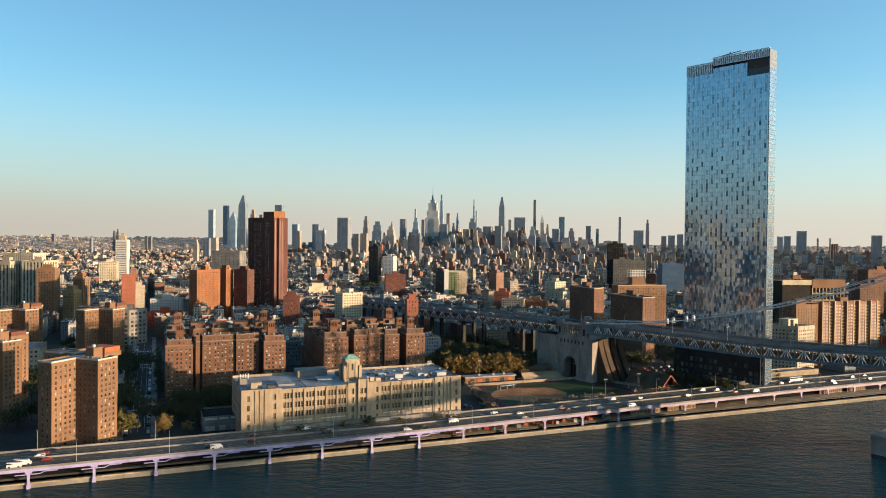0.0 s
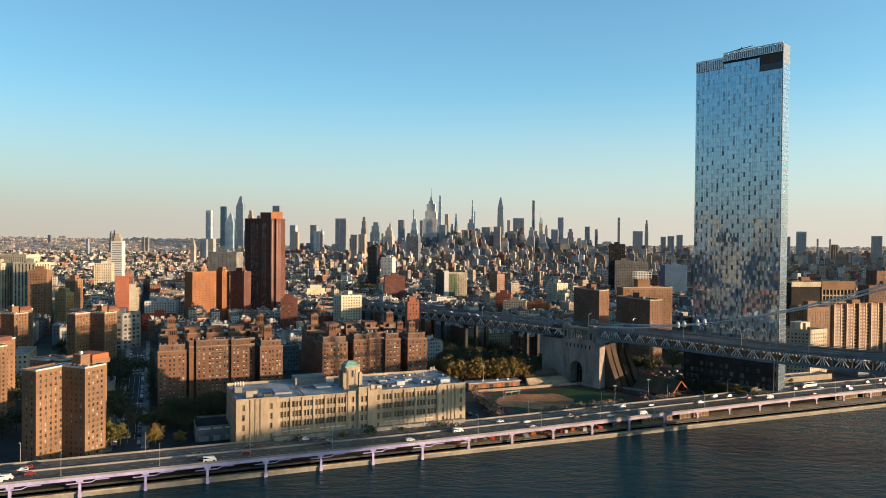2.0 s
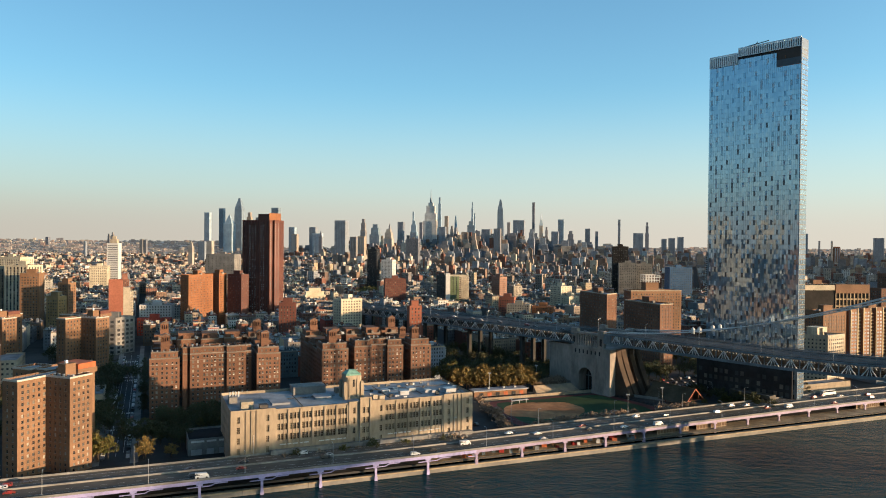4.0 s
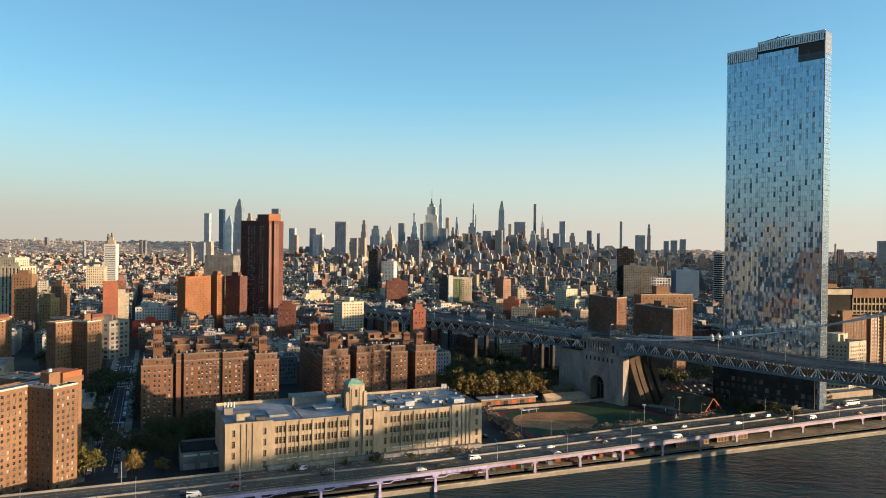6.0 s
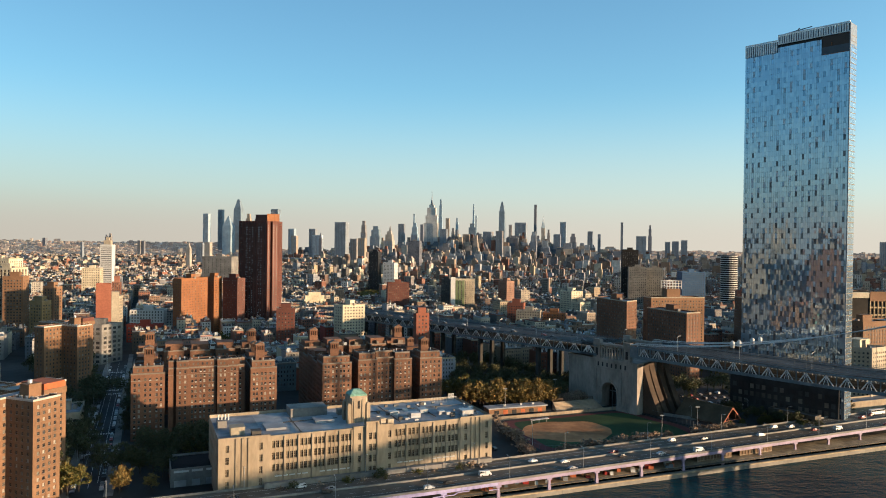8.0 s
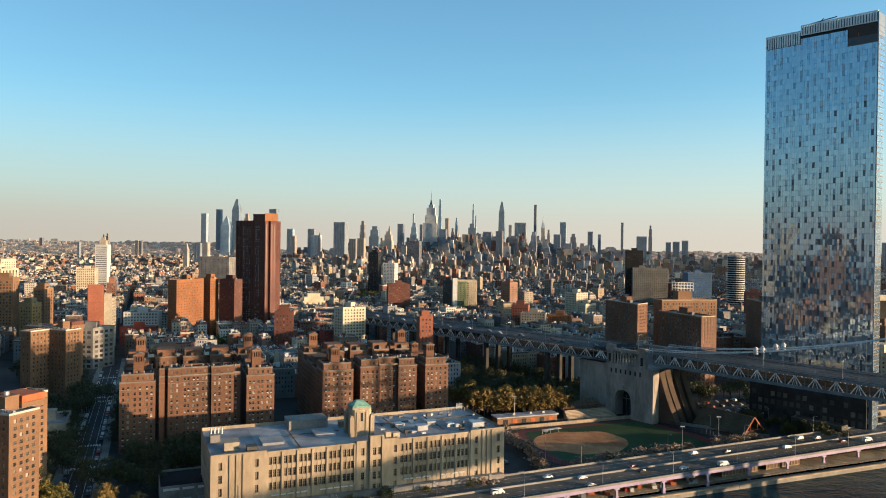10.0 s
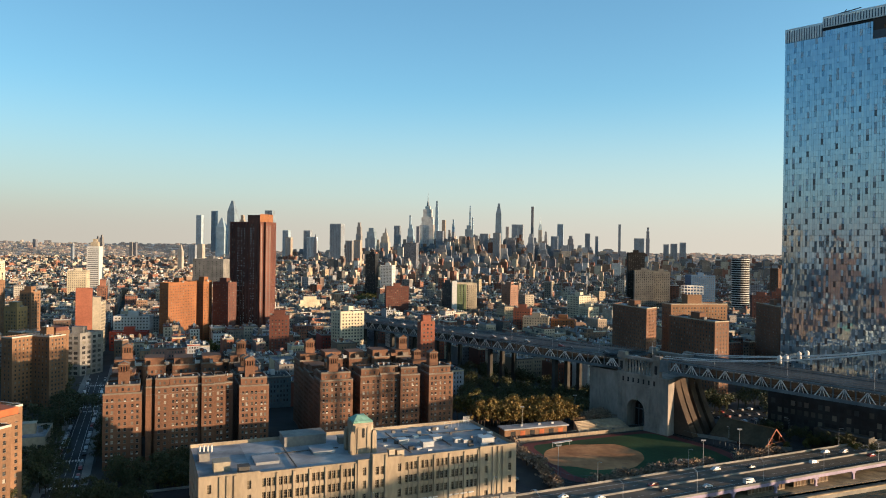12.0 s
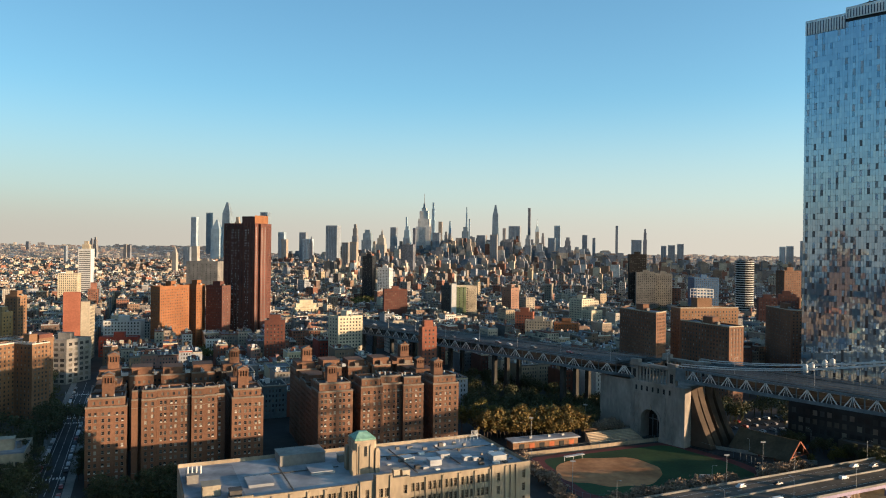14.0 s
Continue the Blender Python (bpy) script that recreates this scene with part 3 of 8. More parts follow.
def street_lamp(x, y, z, turn, height=9.0, name="street_lamp"):
    lamp = thing(name, (x, y, z), "slim grey street lamp with a curved arm", "street lamp", "lamps along the roads")
    part("pole", Shape().tube((0, 0, 0), (0, 0, height), 0.13, 6, 0.08), GALV, lamp)
    arm = Shape()
    last = Vector((0, 0, height))
    for j in range(1, 5):
        p = Vector((0, j * 0.55, height + 0.7 * math.sin(j * 0.4)))
        arm.tube(last, p, 0.07, 5)
        last = p
    part("arm", arm, GALV, lamp)
    part("lamp_head", Shape().box(-0.16, 0.16, last.y - 0.1, last.y + 0.7, last.z - 0.12, last.z + 0.06), GALV, lamp)
    lamp.rotation_euler = (0, 0, turn)
    return lamp


first_lamp = street_lamp(*shore(-170, edge_b(-170) + 0.6, DECK_Z + 0.9), radians(RIVER_ANGLE))
for i in range(1, 14):
    a = -170 + i * 40.5
    copy_thing(first_lamp, shore_matrix(a, edge_b(a) + 0.6, DECK_Z + 0.9))
for i in range(9):
    a = -190 + i * 54
    copy_thing(first_lamp, shore_matrix(a, edge_b(a) + DECK_WIDE - 0.4, DECK_Z + 0.9, 180))

# ---- buff industrial building beside the highway ----
BEIGE_ANGLE = 22.6


def beige_building():
    ox, oy = -108.6, 386.0
    b = thing("industrial_building", (ox, oy, GROUND_Z), "long buff stone industrial building with a corner-turreted roof tower", "building")
    at = b.location
    c, sn = math.cos(radians(BEIGE_ANGLE)), math.sin(radians(BEIGE_ANGLE))
    W = lambda u, v: (ox + c * u - sn * v, oy + sn * u + c * v)
    L, D, top = 130.5, 46.0, 32.0
    rows_hi = [10.4, 15.6, 20.8, 26.0]

    def run(u0, u1, front, z1, cols, win_h=3.1, ribs=()):
        """A stretch of the front: wall with tall recessed windows."""
        s = Shape()
        rows = [(z, z + win_h) for z in rows_hi[1 if len(cols) > 4 else 0:]]
        x, y = W(u0, front)
        s.facade(x, y, c, sn, GROUND_Z, z1, round(u1 - u0, 3), cols, rows if cols else [], 0.6)
        x1, y1 = W(u1, front)
        s.facade(x1, y1, -sn, c, GROUND_Z, z1, 3.0, [], [], 0)
        x2, y2 = W(u0, front + 3.0)
        s.facade(x2, y2, sn, -c, GROUND_Z, z1, 3.0, [], [], 0)
        part("front_wall", s, LIMESTONE, b, at=at)
        for a, e in cols:
            for z0, z2 in rows:
                px, py = W(u0 + (a + e) / 2, front + 0.58)
                piece("window", bay_window_mesh(e - a, z2 - z0), b, px - at[0], py - at[1], z0 - at[2], radians(BEIGE_ANGLE))
        for k, r in enumerate(ribs):
            q = Shape()
            m = Matrix.Translation((*W(u0 + r, front), 0)) @ Matrix.Rotation(radians(BEIGE_ANGLE), 4, "Z")
            wide = 0.5 if len(ribs) < 5 or k % 3 == 0 else 0.16
            q.box(-wide, wide, -0.45 if wide > 0.3 else -0.15, 0.0, GROUND_Z + 4, z1 - (0.3 if wide > 0.3 else 3.0), 0, m)
            part("rib", q, LIMESTONE, b, at=at)
        q = Shape()
        m = Matrix.Translation((*W(u0, front), 0)) @ Matrix.Rotation(radians(BEIGE_ANGLE), 4, "Z")
        q.box(0, u1 - u0, -0.25, 0.7, z1, z1 + 0.35, 0, m)
        part("coping", q, LIMESTONE, b, at=at)

    run(0, 21.8, 0.0, top, [(3.0, 4.4), (17.2, 18.6)], ribs=(7.6, 10.2, 12.8))
    bays = lambda n, p: [(round(0.95 + i * p + k * (p - 1.0) / 3, 3), round(0.95 + i * p + k * (p - 1.0) / 3 + 1.36, 3)) for i in range(n) for k in range(3)]
    posts = lambda n, p: [v for i in range(n) for v in (0.4 + i * p, 0.75 + i * p + (p - 1.0) / 3, 0.75 + i * p + 2 * (p - 1.0) / 3)]
    run(21.8, 59.5, 0.8, top - 0.8, bays(6, 6.22), ribs=posts(6, 6.22) + [37.3])
    run(59.5, 65.2, 0.0, top, [(2.1, 3.5)])
    run(65.2, 71.5, -0.8, top + 2.0, [(1.4, 2.8), (3.5, 4.9)], ribs=(0.5, 5.8))
    run(71.5, 78.6, 0.0, top, [(4.8, 6.2)])
    run(78.6, 113.2, 0.8, top - 0.8, bays(5, 6.84), ribs=posts(5, 6.84) + [34.3])
    run(113.2, 130.5, 0.0, top, [(2.2, 3.6), (13.6, 15.0)], ribs=(6.2, 8.6, 11.0))
    side = Shape()
    rows = [(z, z + 2.6) for z in rows_hi]
    side.facade(*W(0, D), sn, -c, GROUND_Z, top, D, [(3 + i * 5.0, 5 + i * 5.0) for i in range(8)], rows, 0.5)
    side.facade(*W(L, 0), -sn, c, GROUND_Z, top, D, [(3 + i * 5.0, 5 + i * 5.0) for i in range(8)], rows, 0.5)
    side.facade(*W(L, D), -c, -sn, GROUND_Z, top, L, [], [], 0)
    part("side_wall", side, LIMESTONE, b, at=at)
    q = Shape()
    for i in range(8):
        for z0, z2 in rows:
            for u, v0, v1 in ((0.5, D - 3 - i * 5, D - 5 - i * 5), (L - 0.5, 3 + i * 5, 5 + i * 5)):
                q.poly([(*W(u, v0), z0), (*W(u, v1), z0), (*W(u, v1), z2), (*W(u, v0), z2)])
    tagged(part("window_glass", q, GLASS_FAR, b, at=at), kind="stuff")
    part("roof", Shape().poly([(*W(0.4, 0.8), top - 1.2), (*W(L - 0.4, 0.8), top - 1.2), (*W(L - 0.4, D - 0.4), top - 1.2), (*W(0.4, D - 0.4), top - 1.2)]), ROOF_WHITE, b, at=at)
    q = Shape()
    m = Matrix.Translation((*W(0, 0), 0)) @ Matrix.Rotation(radians(BEIGE_ANGLE), 4, "Z")
    q.box(0.3, L - 0.3, D - 0.5, D, top - 1.2, top + 0.2, 0, m)
    part("rear_parapet", q, LIMESTONE, b, at=at)
    # raised roof sections, sheds and plant
    for u0, u1, v0, v1, h, mat_, nm in ((6, 12, 8, 14, 3.6, CREAM, "roof_shed"), (14.5, 18.5, 3.5, 7.5, 2.4, ROOF_TAR, "roof_shed"), (37, 55, 33, 44, 4.0, CONCRETE, "roof_house"),
                                        (22, 31, 12, 22, 0.9, ROOF_WHITE, "roof_hatch"), (46, 55, 18, 28, 1.0, ROOF_WHITE, "roof_hatch"), (2, 6, 24, 31, 3.0, CONCRETE, "roof_shed"),
                                        (60, 63, 30, 34, 2.6, GREY_STONE, "roof_shed"), (84, 88, 20, 24, 1.8, GALV, "air_unit"), (92, 97, 12, 16, 2.2, GALV, "air_unit"),
                                        (100, 104, 20, 25, 1.6, GALV, "air_unit"), (118, 124, 8, 13, 2.4, GALV, "air_unit"), (108, 111, 14, 17, 1.5, GALV, "air_unit"), (77, 80, 3, 6, 2.6, CREAM, "roof_shed"),
                                        (73.5, 76, 3, 5.5, 3.2, CREAM, "roof_shed")):
        q = Shape().box(u0, u1, v0, v1, top - 1.2, top - 1.2 + h, 0, m)
        q.box(u0 - 0.2, u1 + 0.2, v0 - 0.2, v1 + 0.2, top - 1.2 + h, top - 1.0 + h, 0, m)
        part(nm, q, mat_, b, at=at)
    for u in (2.5, 4, 5.5, 7):
        part("roof_vent", Shape().tube(m @ Vector((u, 27, top + 1.5)), m @ Vector((u, 27, top + 4.4)), 0.35, 8), WHITE, b, at=at)
    # roof tower: slim shaft with stepped buttresses and a hipped copper cap
    tw = part("roof_tower", Shape().prism([W(u, v) for u, v in ((62.2, 13), (69.0, 13), (70.2, 14.2), (70.2, 21), (69.0, 22.2), (62.2, 22.2), (61.0, 21), (61.0, 14.2))], top - 2, 42.6), LIMESTONE, b, at=at)
    part("tower_cornice", Shape().box(61.3, 69.9, 13.3, 21.9, 42.6, 43.3, 0, m), LIMESTONE, tw, at=at)
    cap = Shape()
    n0 = [(61.5, 13.5), (69.7, 13.5), (69.7, 21.7), (61.5, 21.7)]
    cap.v += [(*W(u, v), 43.3) for u, v in n0] + [(*W(u, v), 44.0) for u, v in n0] + [(*W(63.9, 16.6), 46.0), (*W(67.3, 16.6), 46.0), (*W(67.3, 18.6), 46.0), (*W(63.9, 18.6), 46.0)]
    for lv in (0, 4):
        cap.f += [(lv + i_, lv + (i_ + 1) % 4, lv + 4 + (i_ + 1) % 4, lv + 4 + i_) for i_ in range(4)]
    cap.f.append((8, 9, 10, 11))
    cap.k += [0] * 9
    part("tower_cap", cap, COPPER, tw, "hipped green copper cap", at=at)
    for u0, u1, v0, v1, zt in ((60.0, 61.8, 12.4, 15.6, 39.4), (69.4, 71.2, 12.4, 15.6, 39.4), (60.0, 61.8, 19.6, 22.8, 39.4), (69.4, 71.2, 19.6, 22.8, 39.4), (63.0, 64.0, 12.6, 13.2, 41.4), (67.2, 68.2, 12.6, 13.2, 41.4)):
        part("buttress", Shape().box(u0, u1, v0, v1, top - 1.2, zt, 0, m).box(u0 + 0.3, u1 - 0.3, v0 + 0.2, v1 - 0.1, zt, zt + 0.7, 0, m), LIMESTONE, tw, at=at)
    part("tower_window", Shape().box(65.1, 66.1, 12.85, 13.2, 37.4, 41.2, 0, m), DARK, tw, at=at)
    # plant, pipes and stair houses on the roof
    rr = random.Random(3)
    for i_ in range(34):
        u, v, k = rr.uniform(76, 128), rr.uniform(4, 40), rr.uniform(0.6, 2.0)
        part("roof_unit", Shape().box(u, u + k * 1.3, v, v + k, top - 1.2, top - 0.8 + rr.uniform(0.2, 1.1), 0, m), rr.choice((GALV, WHITE, ROOF_TAR, CONCRETE)), b, at=at)
    for u0, v0, u1, v1 in ((72, 30, 128, 30.4), (84, 6, 84.4, 40), (22, 24, 58, 24.4), (36, 4, 36.4, 32), (104, 10, 104.4, 38)):
        part("roof_pipe", Shape().box(u0, u1, v0, v1, top - 1.0, top - 0.7, 0, m), ROOF_TAR, b, at=at)
    for u0, u1, v0, v1, mat_ in ((72.2, 129.6, 2.0, 20, ROOF), (1, 20, 2, 44, ROOF)):
        part("roof_membrane", Shape().box(u0, u1, v0, v1, top - 1.22, top - 1.17, 0, m), mat_, b, "grey roofing felt", at=at)
    q = Shape()
    for i_ in range(9):
        q.box(114 + i_ * 1.8, 114.1 + i_ * 1.8, 40, 40.1, top - 1.2, top + 1.3, 0, m)
    q.box(114, 128.5, 40, 40.1, top + 1.2, top + 1.3, 0, m)
    part("roof_railing", q, GALV, b, at=at)
    for i_ in range(6):
        q = Shape().tube(m @ Vector((126 + i_ * 0.6, 44.6, top - 1)), m @ Vector((126 + i_ * 0.6, 44.6, top + 2.2)), 0.14, 5)
        part("roof_mast", q, WHITE, b, at=at)
    # bright strip lettering band low on the front, unreadable
    for u0, u1 in ((24, 33), (34, 40), (44, 58), (81, 94), (99, 111)):
        u = u0
        while u < u1 - 1:
            w_ = rr.uniform(1.2, 3.4)
            part("sign_bar", Shape().box(u, min(u + w_, u1), 0.3, 0.7, 13.3, 13.75, 0, m), WHITE, b, at=at)
            u += w_ + 0.7
    # low walled terrace in front
    q = Shape()
    q.box(19, 129, -3.2, -0.5, GROUND_Z, 11.6, 0, m)
    for i in range(12):
        q.box(20 + i * 9.2, 21.2 + i * 9.2, -3.5, -3.2, GROUND_Z, 12.2, 0, m)
    part("terrace_wall", q, CONCRETE, b, at=at)


beige_building()


# ---- perimeter apartment blocks in brown brick ----
def belvedere(owner, x, y, z, angle, at, wide=5.0, high=10.5):
    """A brick stair tower with narrow belfry openings and a low gable on top of a wing."""
    m = Matrix.Translation((x, y, 0)) @ Matrix.Rotation(radians(angle), 4, "Z")
    h = wide / 2
    s = Shape()
    s.box(-h, h, -h, h, z, z + high * 0.56, 0, m)
    z0, z1 = z + high * 0.56, z + high * 0.8
    for a, b in ((-h, -h * 0.62), (-h * 0.36, -h * 0.14), (h * 0.14, h * 0.36), (h * 0.62, h)):
        for e in (-1, 1):
            y0, y1 = sorted((e * h, e * (h - 0.6)))
            s.box(a, b, y0, y1, z0, z1, 0, m)
            s.box(y0, y1, a, b, z0, z1, 0, m)
    s.box(-h, h, -h, h, z1, z + high * 0.88, 0, m)
    s.box(-h - 0.2, h + 0.2, -h - 0.2, h + 0.2, z + high * 0.88, z + high * 0.91, 1, m)
    n = len(s.v)
    zt = z + high * 0.91
    s.v += [tuple(m @ Vector(p)) for p in ((-h, -h, zt), (h, -h, zt), (h, h, zt), (-h, h, zt), (0, -h, zt + 1.2), (0, h, zt + 1.2))]
    s.f += [(n, n + 1, n + 4), (n + 2, n + 3, n + 5), (n + 1, n + 2, n + 5, n + 4), (n + 3, n, n + 4, n + 5)]
    s.k += [0, 0, 1, 1]
    t = part("stair_tower", s, [BRICK, CREAM_SHADE], owner, at=at)
    # near-black core gives the belfry openings their shade by colour
    part("tower_core", Shape().box(-h * 0.6, h * 0.6, -h * 0.6, h * 0.6, z0, z1, 0, m), DARK, t, at=at)
    part("chimney", Shape().box(h - 1.0, h - 0.1, h + 0.05, h + 1.0, z, z + high * 0.98, 0, m), BRICK, t, at=at)


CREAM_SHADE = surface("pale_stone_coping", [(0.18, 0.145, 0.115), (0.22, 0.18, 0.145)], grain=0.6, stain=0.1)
AC_WHITE = surface("window_unit_casing", [(0.6, 0.58, 0.52), (0.34, 0.33, 0.31), (0.46, 0.42, 0.35)], 0.5, pick="island", bump=0)


def apartment_court(ox, oy, angle, front, label):
    b = thing("apartment_block", (ox, oy, GROUND_Z), label, "apartment building", "brick apartment blocks")
    at = b.location
    c, sn = math.cos(radians(angle)), math.sin(radians(angle))
    W = lambda u, v: (ox + c * u - sn * v, oy + sn * u + c * v)
    m = Matrix.Translation((ox, oy, 0)) @ Matrix.Rotation(radians(angle), 4, "Z")
    r = random.Random(int(front[-1][1] * 10))

    def wing(u0, u1, v0, v1, z1, single=(), plain=(), cols=None):
        block(b, [W(u0, v0), W(u1, v0), W(u1, v1), W(u0, v1)], GROUND_Z, z1, BRICK, floor=2.95, win=(1.2, 1.55), pitch=2.4, single=single, plain=plain, at=at, coping=CREAM_SHADE, cols_for=cols)

    def paired(length):
        """Window columns in uneven pairs, as the rooms behind ask for."""
        out, u = [], (1.3 if length > 4 else 0.8)
        k = 0
        while u + 1.2 < length - 1.1:
            out.append((round(u, 3), round(u + 1.2, 3)))
            u += (1.85, 2.7, 2.1, 2.85)[k % 4]
            k += 1
        gap = max(0.0, length - 1.3 - out[-1][1]) / max(1, len(out) - 1) if out else 0
        return [(round(a + gap * i, 3), round(e + gap * i, 3)) for i, (a, e) in enumerate(out)]

    for u0, u1, v0, z1 in front:
        cols = paired(u1 - u0)
        low = z1 - 1.2
        wing(u0, u1, v0, 16.0, low, single=(0,), plain=(2,), cols={0: cols})
        # set-back attic storey with its own windows, and a stone string course
        block(b, [W(u0 + (0.9 if v0 < 1 else 0.05), v0 + 2.0), W(u1 - (0.9 if v0 < 1 else 0.05), v0 + 2.0), W(u1 - 0.9, 15.9), W(u0 + 0.9, 15.9)], low - 1.0, z1 + 2.6, BRICK, 2.95, (1.0, 1.5), 2.6, first=1.5, at=at, coping=CREAM_SHADE, name="attic", plain=(2,))
        for z in (low - 4.4, GROUND_Z + 4.6):
            part("string_course", Shape().box(u0 - 0.02, u1 + 0.02, v0 - 0.12, v0 + 0.1, z, z + 0.25, 0, m), CREAM_SHADE, b, at=at)
        # window units
        q = Shape()
        z = GROUND_Z + 1.2
        while z + 1.5 < low - 1.3:
            for a, e in cols:
                if r.random() < 0.36:
                    q.box(u0 + a + 0.12, u0 + e - 0.12, v0 - 0.3, v0 + 0.2, z, z + 0.5, 0, m)
            z += 2.95
        tagged(part("window_unit", q, AC_WHITE, b, "small pale air conditioners in the windows", at=at), kind="stuff")
        # terrace furniture and vents on the attic roof
        q = Shape()
        for i in range(int((u1 - u0) / 3.2)):
            u, v, k = u0 + 1.5 + i * 3.2 + r.uniform(-0.6, 0.6), r.uniform(5, 14), r.uniform(0.4, 1.0)
            q.box(u, u + k, v, v + k * 1.2, z1 + 1.4, z1 + 2.4 + r.uniform(0, 1.3), 0, m)
        if q.f:
            tagged(part("roof_plant", q, GALV, b, at=at), kind="stuff")
    L = front[-1][1]
    for u0, u1 in ((0, 15), (L - 15, L)):
        for v0, v1, z in ((16.05, 30, 42.0), (30.05, 46, 43.4), (46.05, 62, 41.4)):
            wing(u0, u1, v0, v1, z)
            part("attic", Shape().box(u0 + 2, u1 - 2, v0 + 2, v1 - 2.5, z - 1, z + 2.8, 0, m).box(u0 + 1.8, u1 - 1.8, v0 + 1.8, v1 - 2.3, z + 2.8, z + 3.1, 0, m), BRICK, b, at=at)
    for k in range(5):
        u = L * (0.005 + 0.2 * k)
        wing(u, u + L * 0.155, 59.5 if k % 2 == 0 else 61.5, 79, 45.4)
        part("attic", Shape().box(u + 1, u + L * 0.155 - 1, 63, 77, 44.0, 48.4 + 0.6 * (k % 2), 0, m).box(u + 0.8, u + L * 0.155 - 0.8, 62.8, 77.2, 48.4 + 0.6 * (k % 2), 48.7 + 0.6 * (k % 2), 0, m), BRICK, b, at=at)
    wing(3, L - 3, 65.0, 78, 46.2)
    for i in range(9):
        u = 4 + i * (L - 10) / 8.5
        part("terrace_screen", Shape().box(u, u + r.uniform(1.5, 4), 60.5, 60.8, 45.3, 47.2, 0, m).box(u, u + 0.3, 60.8, 64, 45.3, 47.8, 0, m), r.choice((BRICK, GALV, CREAM_SHADE)), b, at=at)
    for u, v, z, w, h in ((9, 10.5, 45.0, 5.2, 11.0), (L - 9, 10.5, 45.0, 5.2, 11.0), (8, 69, 45.5, 5.6, 12.0), (L - 8, 69, 45.5, 5.6, 12.0), (10, 24, 44.0, 4.2, 6.5), (L - 9, 38, 45.0, 4.6, 7.5)):
        belvedere(b, *W(u, v), z, angle, at, w, h)
    return b


apartment_court(-186.5, 480.0, 20.6, [(0, 17.6, 0, 43.2), (19.4, 22.2, 3.2, 45.0), (22.25, 23.75, 6.4, 44.6), (23.8, 30.5, 2.2, 45.0), (30.55, 45.6, 3.8, 45.0), (45.65, 46.15, 6.4, 44.6), (46.2, 52.4, 2.2, 45.0), (52.45, 58.0, 3.8, 45.0), (58.05, 62.0, 5.6, 45.0), (64.8, 80.0, 0, 43.6)], "brown brick apartment block with stair towers beside the tree-lined street")
apartment_court(-85.0, 512.0, 21.5, [(0, 18.0, 0, 45.0), (22.4, 34.4, 0.5, 46.0), (34.5, 45.6, 3.0, 46.5), (45.7, 57.2, 0.5, 45.6), (62.6, 77.5, 0, 45.4)], "brown brick apartment block with deep bays and belvedere towers")


# ---- cross-plan housing towers ----
WHITE_STONE = surface("white_stone_coping", [(0.52, 0.47, 0.4)], 0.8)
def cross_tower(ox, oy, angle, arms, z1, single, label, tank_roof=False):
    """arms: footprints in the tower's own axes, butted together."""
    b = thing("housing_tower", (ox, oy, GROUND_Z), label, "apartment tower", "housing towers")
    at = b.location
    c, sn = math.cos(radians(angle)), math.sin(radians(angle))
    W = lambda u, v: (ox + c * u - sn * v, oy + sn * u + c * v)
    for u0, u1, v0, v1 in arms:
        block(b, [W(u0, v0), W(u1, v0), W(u1, v1), W(u0, v1)], GROUND_Z, z1, BRICK_SMITH, floor=2.75, win=(1.25, 1.4), pitch=3.0, single=single, at=at, coping=WHITE_STONE, roof=ROOF_WHITE)
    m = Matrix.Translation((ox, oy, 0)) @ Matrix.Rotation(radians(angle), 4, "Z")
    u0, u1, v0, v1 = arms[0]
    part("lift_house", Shape().box(u0 + 3, u0 + 8, v1 - 9, v1 - 3, z1 - 1, z1 + 4.5, 0, m).box(u0 + 2.8, u0 + 8.2, v1 - 9.2, v1 - 2.8, z1 + 4.5, z1 + 5, 0, m), BRICK_SMITH, b, at=at)
    part("roof_screen", Shape().box(u0 - 4.5, u0 + 9, v1 - 2.5, v1 + 8, z1 + 1.6, z1 + 4.2, 0, m), ORANGE_PAINT if tank_roof else BRICK_RED, b, "orange metal screen round the roof plant", at=at)
    part("screen_base", Shape().box(u0 - 5, u0 + 9.5, v1 - 3, v1 + 8.5, z1 - 1, z1 + 1.6, 0, m), BRICK_SMITH, b, at=at)
    part("roof_tank", Shape().tube(m @ Vector((u0 + 5, v1 - 6, z1 + 4.5)), m @ Vector((u0 + 5, v1 - 6, z1 + 6.4)), 1.0, 10), GALV, b, at=at)
    for k in range(len(arms)):
        a0, a1, e0, e1 = arms[k]
        part("roof_railing", Shape().beam(m @ Vector((a0 + 0.8, e0 + 0.8, z1 + 0.9)), m @ Vector((a1 - 0.8, e0 + 0.8, z1 + 0.9)), 0.06, 0.08).beam(m @ Vector((a1 - 0.8, e0 + 0.8, z1 + 0.9)), m @ Vector((a1 - 0.8, e1 - 0.8, z1 + 0.9)), 0.06, 0.08), GALV, b, at=at)
    for i in range(5):
        part("roof_vent", Shape().box(u0 + 2 + i * 3, u0 + 3 + i * 3, v0 + 2, v0 + 3, z1 - 1, z1 + 0.7, 0, m), GALV, b, at=at)
    return b


